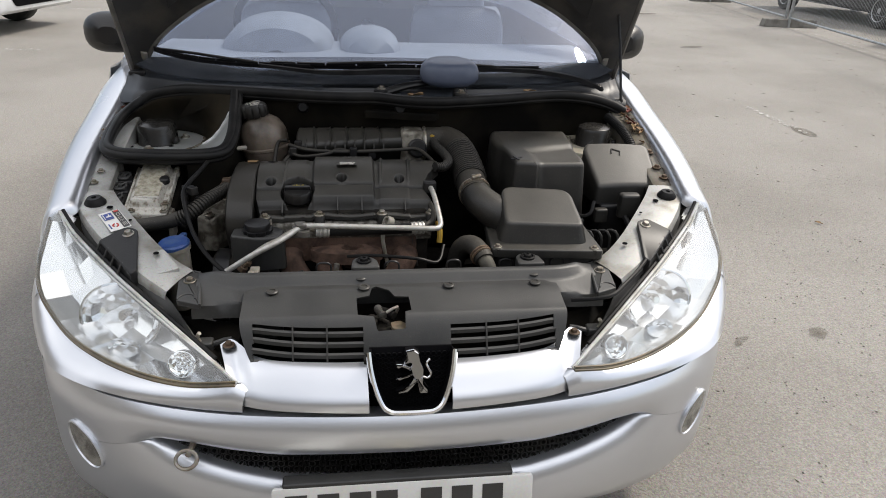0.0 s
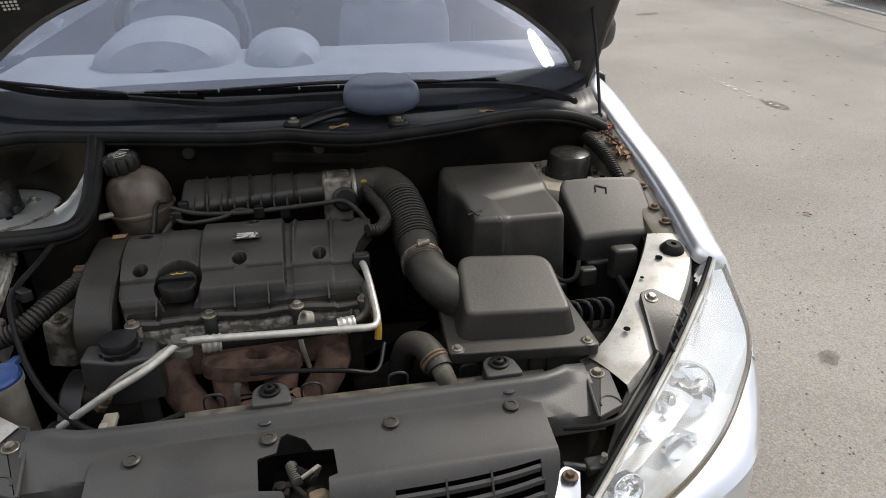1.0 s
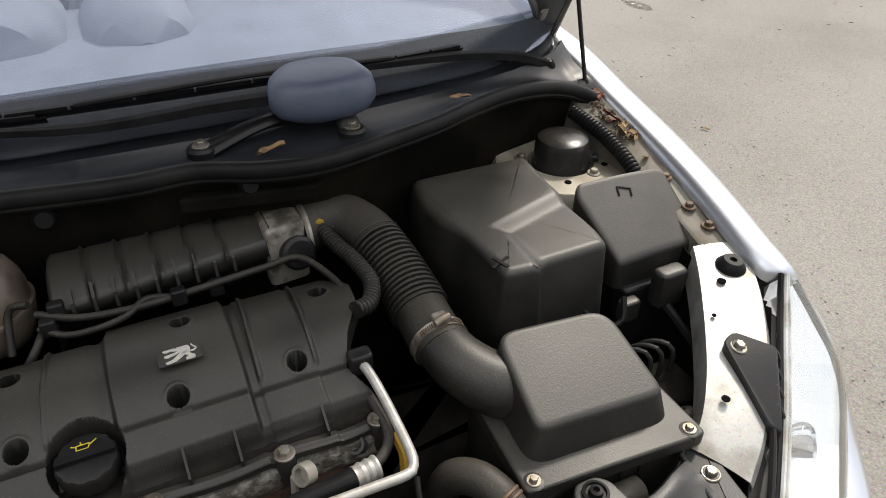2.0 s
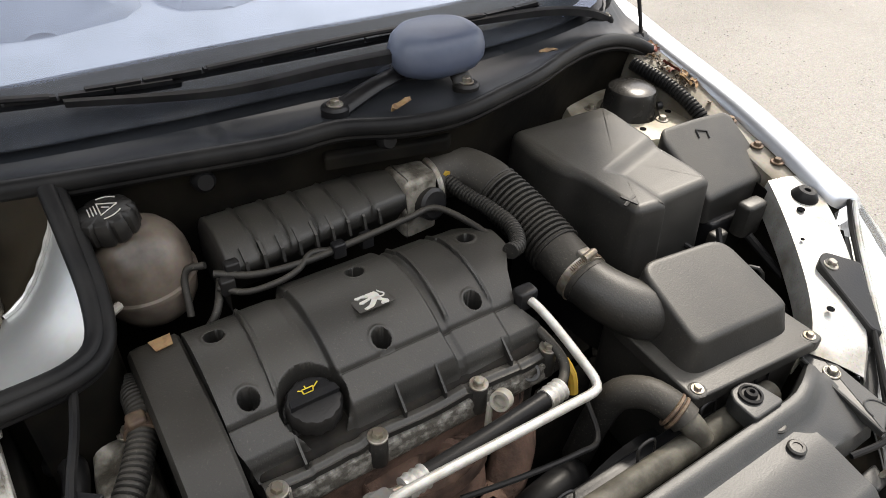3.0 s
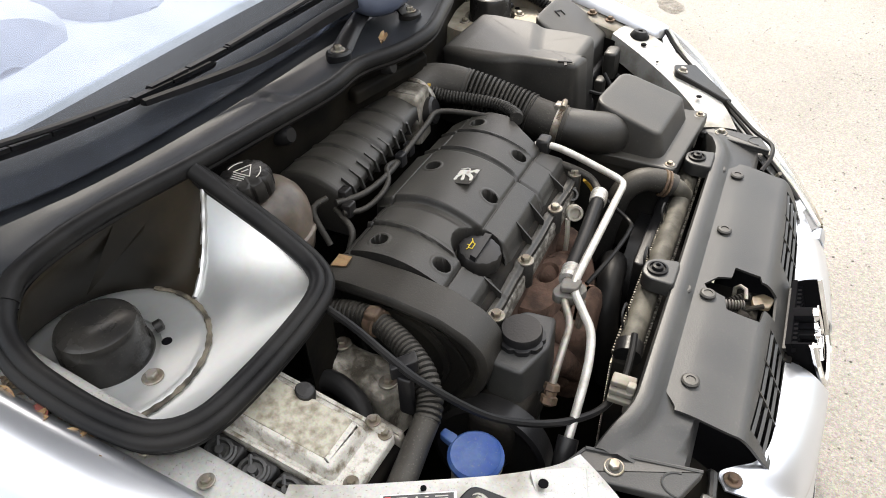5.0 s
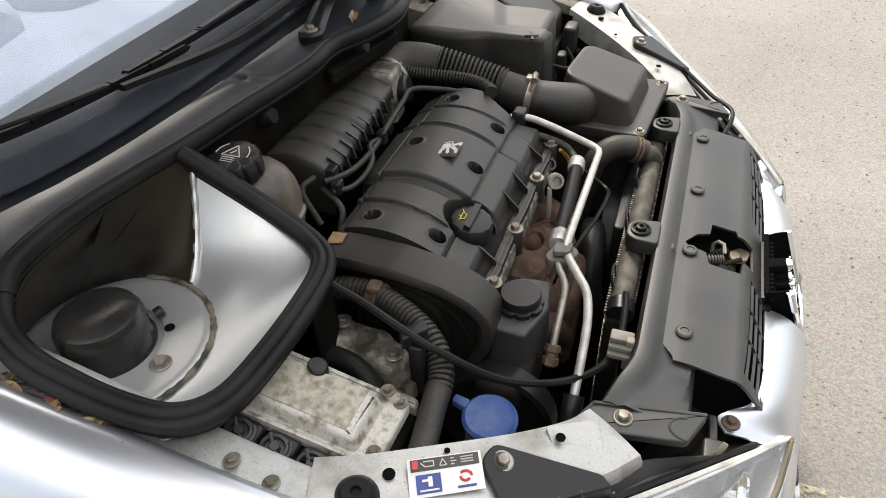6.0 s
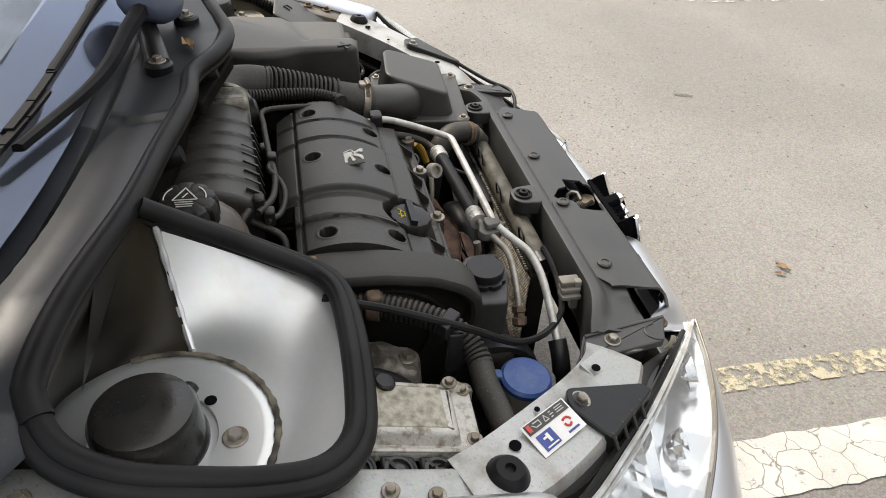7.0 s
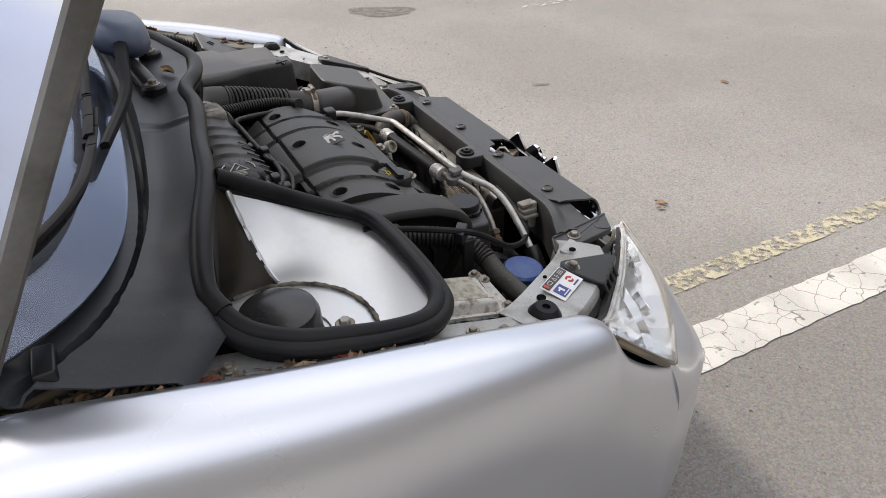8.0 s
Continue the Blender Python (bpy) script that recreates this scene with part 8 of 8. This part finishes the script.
ecu = thing("engine_control_unit", "weathered aluminium control unit with lever plugs", "control unit", (-0.59, 1.67, 0.72))
bm = bmesh.new()
molded(bm, [(-0.640, 1.612), (-0.541, 1.608), (-0.546, 1.800), (-0.645, 1.800)], 0.748, 0.763, 0.006, 0.004)
molded(bm, [(-0.633, 1.636), (-0.557, 1.632), (-0.556, 1.790), (-0.634, 1.790)], 0.761, 0.781, 0.010, 0.007, 0.004)
for y in (1.628, 1.78):
    molded(bm, [(-0.552, y - 0.010), (-0.540, y - 0.010), (-0.540, y + 0.010), (-0.552, y + 0.010)], 0.755, 0.772, 0.005, 0.003)
casing = part("casing", lean(bm), ECU_M, ecu)
bm = bmesh.new()
tube(bm, [(-0.545, 1.614, 0.764), (-0.546, 1.70, 0.764), (-0.548, 1.795, 0.764)], 0.0028, 6)
tube(bm, [(-0.638, 1.616, 0.764), (-0.640, 1.70, 0.764), (-0.643, 1.795, 0.764)], 0.0028, 6)
part("casing_rim", lean(bm), ECU_M, casing)
bm = bmesh.new()
molded(bm, [(-0.621, 1.652), (-0.563, 1.650), (-0.566, 1.765), (-0.624, 1.767)], 0.780, 0.7822, 0.003, 0.001)
part("worn_label", lean(bm), OLDLABEL, ecu, "worn pale label")
bm = bmesh.new()
lathe(bm, [(0.012, 0), (0.012, 0.010), (0.010, 0.012), (0.002, 0.012)], at((-0.562, 1.714, 0.776)), 14)
part("rubber_plug", lean(bm), PLASTIC_DARK, ecu)
for k in range(3):
    y = 1.671 + k * 0.0425
    bm = bmesh.new()
    block(bm, (-0.698, y - 0.019, 0.715), (-0.646, y + 0.019, 0.764), 0.004)
    plug = part("plug", lean(bm), PLASTIC_DARK, ecu, "black lever plug")
    bm = bmesh.new()
    pm = at((-0.668, y, 0.764))
    lathe(bm, [(0.016, 0), (0.016, 0.006), (0.012, 0.007), (0.0115, 0.002), (0.006, 0.002), (0.005, 0.008), (0.002, 0.008)], pm, 20)
    tube(bm, [(-0.668 + 0.0165 * math.cos(a), y + 0.0165 * math.sin(a), 0.769) for a in (2.4 + 0.35 * q for q in range(10))], 0.0026, 6, 0.004)
    tube(bm, [(-0.680, y - 0.013, 0.769), (-0.668, y + 0.002, 0.769), (-0.655, y + 0.012, 0.769)], 0.0026, 6, 0.006)
    part("lever", lean(bm), PLASTIC_GREY, plug)
bolts(ecu, BOLT_SMALL, [(-0.548, 1.618, 0.757), (-0.622, 1.620, 0.758), (-0.546, 1.634, 0.771)])
bm = bmesh.new()
molded(bm, [(-0.69, 1.604), (-0.530, 1.600), (-0.535, 1.80), (-0.69, 1.80)], 0.66, 0.742, 0.012, 0.006)
part("bracket_tray", lean(bm), BAYDARK, ecu)
bm = bmesh.new()
molded(bm, [(-0.543, 1.600), (-0.528, 1.602), (-0.526, 1.640), (-0.541, 1.645)], 0.70, 0.758, 0.006, 0.005)
part("corner_bracket", lean(bm), CAST, ecu)

mount = thing("engine_mount", "dirty cast aluminium engine mount", "engine mount", (-0.47, 1.70, 0.66))
bm = bmesh.new()
molded(bm, [(-0.492, 1.655), (-0.440, 1.640), (-0.408, 1.690), (-0.406, 1.775), (-0.470, 1.788)], 0.64, lambda x, y: 0.728 + 0.10 * (y - 1.70) + 0.006 * math.sin(x * 120) * math.sin(y * 90), 0.014, 0.012, 0.006)
part("casting", bm, CAST, mount)
bolts(mount, BOLT, [(-0.426, 1.757, 0.734), (-0.455, 1.668, 0.726)])
bm = bmesh.new()
tube(bm, [(-0.525, 1.66, 0.70), (-0.50, 1.69, 0.725), (-0.49, 1.74, 0.735), (-0.51, 1.77, 0.72)], 0.015, 10)
part("rubber_block", bm, RUBBER, mount)

conduit = thing("wiring_conduit", "ribbed black wiring conduit with a brown clamp", "conduit", (-0.45, 1.65, 0.75))
bm = bmesh.new()
tube(bm, [(-0.405, 1.80, 0.765), (-0.405, 1.755, 0.780), (-0.408, 1.712, 0.784), (-0.428, 1.661, 0.784), (-0.450, 1.623, 0.780), (-0.468, 1.601, 0.772), (-0.489, 1.587, 0.760), (-0.510, 1.582, 0.752)], 0.0170, 20, ripple=(0.0072, 0.0030))
part("ribbed_tube", bm, HOSE, conduit)
bm = bmesh.new()
tube(bm, [(-0.507, 1.583, 0.753), (-0.533, 1.582, 0.745), (-0.565, 1.578, 0.742), (-0.605, 1.574, 0.738)], 0.0165, 16, 0.01)
part("plain_end", bm, HOSE, conduit, "smooth end of the conduit")
bm = bmesh.new()
lathe(bm, [(0.0200, -0.008), (0.0200, 0.008), (0.0180, 0.009)], at((-0.410, 1.706, 0.784), (-0.3, -0.9, 0.02)), 18)
block(bm, (-0.424, 1.697, 0.792), (-0.402, 1.718, 0.808), 0.004)
part("clamp", bm, RUSTBOLT, conduit, "brown clamp")
cable = thing("release_cable", "thin black cable looping over the bay", "cable", (-0.40, 1.52, 0.72))
bm = bmesh.new()
tube(bm, [(-0.455, 1.775, 0.845), (-0.470, 1.70, 0.832), (-0.490, 1.630, 0.818), (-0.492, 1.590, 0.800), (-0.462, 1.520, 0.740), (-0.412, 1.455, 0.700), (-0.350, 1.405, 0.680), (-0.290, 1.388, 0.682), (-0.245, 1.388, 0.694), (-0.212, 1.392, 0.702)], 0.0052, 8, 0.008)
part("sheath", bm, RUBBER, cable)
bm = bmesh.new()
molded(bm, [(-0.504, 1.630), (-0.490, 1.640), (-0.462, 1.618), (-0.476, 1.606)], 0.800, 0.818, 0.004, 0.002)
block(bm, (-0.500, 1.606, 0.740), (-0.488, 1.626, 0.803), 0.003)
part("cable_clip", bm, PLASTIC_DARK, cable)

washer = thing("washer_bottle", "milky washer bottle neck with a blue cap", "washer bottle", (-0.50, 1.515, 0.58))
bm = bmesh.new()
lathe(bm, [(0.030, -0.16), (0.030, -0.012), (0.034, -0.010), (0.034, 0.0)], at((-0.506, 1.518, 0.716), (0, -0.05, 1)), 28)
part("neck", bm, NECK, washer)
bm = bmesh.new()
wm2 = at((-0.508, 1.518, 0.716), (-0.05, -0.05, 1))
lathe(bm, [(0.034, -0.004), (0.035, 0.0), (0.035, 0.004), (0.031, 0.008), (0.027, 0.0065), (0.002, 0.008)], wm2, 36)
molded(bm, [(-0.508, 1.548), (-0.492, 1.548), (-0.488, 1.569), (-0.500, 1.571)], 0.714, 0.724, 0.004, 0.002)
part("cap", bm, BLUE, washer, "blue plastic flip cap")

# ---- wipers ----
motor = thing("windscreen_wiper", "faded blue-grey wiper arm with a broad pivot cover", "wiper", (0.17, 2.01, 0.98), "windscreen wipers")
bm = bmesh.new()
loops = []
for z, k in ((0.985, 0.72), (0.992, 0.90), (1.004, 1.0), (1.020, 1.0), (1.036, 0.94), (1.046, 0.80), (1.050, 0.60)):
    pts = rounded([(0.088, 1.985), (0.140, 1.958), (0.230, 1.962), (0.262, 1.990), (0.252, 2.040), (0.200, 2.062), (0.130, 2.060), (0.095, 2.035)], 0.03, 4)
    cx, cy = 0.175, 2.010
    loops.append([(cx + (p.x - cx) * k, cy + (p.y - cy) * k, z + 0.12 * (p.y - cy)) for p in pts])
rings(bm, loops)
part("pivot_cover", bm, WIPERPL, motor, "smooth blue-grey pivot cover")
bm = bmesh.new()
rows = []
for i in range(19):
    t = i / 18
    c = along([(0.100, 2.016, 1.016), (0.0, 2.024, 1.014), (-0.112, 2.032, 1.008), (-0.20, 2.048, 1.006), (-0.36, 2.082, 1.016)], t)
    w, h = 0.012 - 0.006 * t, 0.009 - 0.004 * t
    rows.append([c + Vector((0, -w, -h)), c + Vector((0, -w * 0.9, h * 0.6)), c + Vector((0, 0, h)), c + Vector((0, w * 0.9, h * 0.6)), c + Vector((0, w, -h)), c + Vector((0, 0, -h * 1.1))])
rings(bm, rows)
part("arm", bm, WIPER_M, motor, "tapered grey wiper arm")


def blade(parent, u0, v0, u1, v1):
    """A wiper blade lying on the glass: rubber lip, channel and stepped spine."""
    def pt(t, d):
        return screen(u0 + (u1 - u0) * t, v0 + (v1 - v0) * t, d)
    bm = bmesh.new()
    rings(bm, [[pt(i / 24, 0.002), pt(i / 24, 0.008) + Vector((0, -0.004, 0)), pt(i / 24, 0.016) + Vector((0, -0.006, 0)), pt(i / 24, 0.016) + Vector((0, 0.006, 0)), pt(i / 24, 0.008) + Vector((0, 0.004, 0))] for i in range(25)])
    part("blade_rubber", bm, WIPER_M, parent)
    bm = bmesh.new()
    for k in range(10):
        a, b = 0.02 + k * 0.097, 0.02 + k * 0.097 + 0.092
        rings(bm, [[pt(t, 0.017) + Vector((0, -0.007, 0)), pt(t, 0.017) + Vector((0, 0.007, 0)), pt(t, 0.024) + Vector((0, 0.005, 0)), pt(t, 0.024) + Vector((0, -0.005, 0))] for t in (a, (a + b) / 2, b)])
    part("blade_frame", bm, WIPER_M, parent)
    bm = bmesh.new()
    tube(bm, [pt(0.22, 0.022), pt(0.38, 0.030), pt(0.5, 0.033), pt(0.62, 0.030), pt(0.78, 0.022)], 0.007, 8, 0.01, squash=0.6)
    part("blade_bridge", bm, WIPER_M, parent)


blade(motor, -0.90, 0.075, -0.17, 0.045)
for p0, p1 in (((-0.018, 1.986, 0.962), (0.13, 2.02, 0.985)), ((0.205, 1.964, 0.958), (0.20, 2.0, 0.985))):
    bm = bmesh.new()
    a, b = Vector(p0), Vector(p1)
    tube(bm, [a + Vector((0, 0, -0.002)), a.lerp(b, 0.5) + Vector((0, 0, 0.004)), b], lambda t: 0.020 - 0.004 * t, 12, 0.01, squash=0.55)
    lathe(bm, [(0.022, -0.012), (0.022, 0.006), (0.018, 0.010)], at(a), 20)
    foot = part("mounting_foot", bm, PLASTIC_DARK, motor)
    share("bolt", BOLT, at(a + Vector((0, 0, 0.009))), foot)
wip2 = thing("windscreen_wiper", "dark wiper arm folded along the windscreen base", "wiper", (0.65, 2.10, 0.95), "windscreen wipers")
bm = bmesh.new()
rows = []
for i in range(19):
    t = i / 18
    c = along([(0.664, 2.108, 0.952), (0.58, 2.092, 0.985), (0.46, 2.086, 1.006), (0.30, 2.088, 1.012), (0.10, 2.092, 1.016)], t)
    w, h = 0.014 - 0.007 * t, 0.009 - 0.004 * t
    rows.append([c + Vector((0, -w, -h)), c + Vector((0, -w * 0.9, h * 0.6)), c + Vector((0, 0, h)), c + Vector((0, w * 0.9, h * 0.6)), c + Vector((0, w, -h)), c + Vector((0, 0, -h * 1.1))])
rings(bm, rows)
lathe(bm, [(0.017, -0.02), (0.017, 0.004), (0.012, 0.012)], at((0.658, 2.106, 0.948)), 16)
arm2 = part("arm", bm, WIPER_M, wip2)
share("bolt", BOLT_SMALL, at((0.658, 2.106, 0.958)), arm2)
blade(wip2, -0.30, 0.055, 0.44, 0.045)

# ---- far side of the car park: fence and parked vehicles ----
site_fence = thing("site_fence", "galvanised wire mesh site fence on concrete feet", "fence", (6.75, 7.3, 0))
FENCE = [Vector((7.65, 3.6, 0)), Vector((6.78, 7.25, 0)), Vector((7.62, 12.0, 0)), Vector((8.5, 16.7, 0))]
for a, b in zip(FENCE, FENCE[1:]):
    d = (b - a)
    for f in (0.02, 0.98):
        bm = bmesh.new()
        p = a + d * f
        tube(bm, [p, p + Vector((0, 0, 2.0))], 0.026, 10, 0.2)
        part("post", bm, GALV, site_fence)
    for z in (0.16, 1.98):
        bm = bmesh.new()
        tube(bm, [a + d * 0.02 + Vector((0, 0, z)), a + d * 0.98 + Vector((0, 0, z))], 0.018, 8, 0.3)
        part("rail", bm, GALV, site_fence)
    bm = bmesh.new()
    for i in range(118):
        p = a + d * (0.03 + 0.94 * i / 117)
        tube(bm, [p + Vector((0, 0, 0.16)), p + Vector((0, 0, 1.98))], 0.0018, 4, 0.6)
    for z in (0.5, 0.9, 1.3, 1.7):
        tube(bm, [a + d * 0.02 + Vector((0, 0, z)), a + d * 0.98 + Vector((0, 0, z))], 0.002, 4, 0.6)
    tagged(part("wire_mesh", bm, GALV, site_fence), kind="stuff")
for p in FENCE[2:]:
    bm = bmesh.new()
    molded(bm, [(p.x - 0.46, p.y - 0.06), (p.x + 0.50, p.y - 0.18), (p.x + 0.52, p.y + 0.04), (p.x - 0.44, p.y + 0.14)], 0.005, 0.13, 0.03, 0.02, 0.02)
    part("foot", bm, CONCRETE, site_fence, "grey concrete foot")


def parked(name, label, x, y, turn, paint, length, width, height, nose_h):
    """A parked vehicle, bonnet towards local -y."""
    v = thing(name, label, name.replace("_", " "), (x, y, 0))
    rot = Matrix.Translation((x, y, 0)) @ Matrix.Rotation(turn, 4, "Z")
    w = width / 2

    def put(pname, bm, mat, parent, lab=""):
        bmesh.ops.transform(bm, matrix=rot, verts=bm.verts)
        return part(pname, bm, mat, parent, lab)

    bm = bmesh.new()
    secs = [(0.0, 0.86, 0.30, nose_h * 0.62), (0.05, 0.95, 0.26, nose_h * 0.80), (0.25, 1.0, 0.24, nose_h * 0.95), (1.0, 1.0, 0.24, nose_h * 1.1), (1.75, 0.98, 0.24, height * 0.97), (2.3, 0.98, 0.24, height), (length - 0.5, 0.97, 0.24, height * 0.99), (length - 0.08, 0.93, 0.28, height * 0.9), (length, 0.88, 0.35, height * 0.6)]
    loops = []
    for yy, k, z0, z1 in secs:
        pts = rounded([(-w * k, z0), (w * k, z0), (w * k * (0.99 if z1 < 1.1 else 0.86), z1), (-w * k * (0.99 if z1 < 1.1 else 0.86), z1)], [0.08, 0.08, 0.16, 0.16], 4)
        loops.append([(p.x, yy, p.y) for p in pts])
    rings(bm, loops)
    shell = put("body", bm, paint, v)
    bm = bmesh.new()
    pts = rounded([(-w * 0.62, 0.34), (w * 0.62, 0.34), (w * 0.72, 0.50), (-w * 0.72, 0.50)], 0.05, 3)
    rings(bm, [[(p.x, yy, p.y) for p in pts] for yy in (0.06, -0.012)])
    put("lower_grille", bm, MESHBLACK, shell)
    bm = bmesh.new()
    pts = rounded([(-w * 0.40, nose_h * 0.62), (w * 0.40, nose_h * 0.62), (w * 0.46, nose_h * 0.74), (-w * 0.46, nose_h * 0.74)], 0.03, 3)
    rings(bm, [[(p.x, yy, p.y) for p in pts] for yy in (0.10, 0.0)])
    put("upper_grille", bm, MESHBLACK, shell)
    bm = bmesh.new()
    rings(bm, [[(px, yy, pz) for px, pz in ((-0.26, 0.50), (0.26, 0.50), (0.26, 0.61), (-0.26, 0.61))] for yy in (0.03, -0.02)])
    pl2 = put("number_plate", bm, PLATE_M, v, "white number plate with black bars")
    bm = bmesh.new()
    for px in (-0.20, -0.14, -0.08, -0.02, 0.07, 0.13, 0.19):
        rings(bm, [[(px + dx, yy, 0.555 + dz) for dx, dz in ((-0.02, -0.038), (0.02, -0.038), (0.02, 0.038), (-0.02, 0.038))] for yy in (-0.019, -0.023)])
    put("plate_bars", bm, LABELBLACK, pl2)
    for sx in (1, -1):
        bm = bmesh.new()
        pts = rounded([(sx * w * 0.58, nose_h * 0.66), (sx * w * 0.92, nose_h * 0.74), (sx * w * 0.93, nose_h * 0.90), (sx * w * 0.62, nose_h * 0.80)], 0.03, 3)
        rings(bm, [[(p.x, yy + 0.16 * (abs(p.x) / w) ** 4, p.y) for p in pts] for yy in (0.12, 0.0)])
        put("headlight", bm, LABELWHITE, v)
        for yy in (0.85, length - 0.8):
            bm = bmesh.new()
            lathe(bm, [(0.19, -0.10), (0.29, -0.10), (0.31, -0.07), (0.31, 0.07), (0.29, 0.10), (0.20, 0.09)], at((sx * (w - 0.10), yy, 0.31), (sx, 0, 0)), 28)
            wheel2 = put("wheel", bm, TYRE, v)
            bm = bmesh.new()
            lathe(bm, [(0.20, 0.06), (0.20, 0.10), (0.17, 0.08), (0.05, 0.09), (0.004, 0.10)], at((sx * (w - 0.10), yy, 0.31), (sx, 0, 0)), 24)
            put("rim", bm, RIM, wheel2)
        bm = bmesh.new()
        sheet(bm, [[(sx * (w * 0.985), yy, height * 0.60), (sx * (w * 0.90), yy, height * 0.90)] for yy in (1.9, 2.4, 2.9, length - 0.9)], 0.02)
        put("side_window", bm, PLASTIC_DARK, v)
    bm = bmesh.new()
    sheet(bm, [[(px * w * 0.9, 1.12, nose_h * 1.16), (px * w * 0.82, 1.70, height * 0.94)] for px in (-1, -0.5, 0, 0.5, 1)], 0.02)
    put("windscreen", bm, PLASTIC_DARK, v)
    return v


parked("parked_car", "white hatchback parked behind the wire fence", 8.36, 9.30, radians(-68), WHITECAR, 4.0, 1.72, 1.50, 0.98)
parked("parked_van", "dark van with steel wheels behind the wire fence", 10.22, 11.10, radians(-3), VANDARK, 4.9, 1.85, 1.95, 1.10)
parked("parked_car", "white car parked at a bay line", -4.05, 9.95, radians(80), WHITECAR, 4.1, 1.72, 1.46, 0.90)
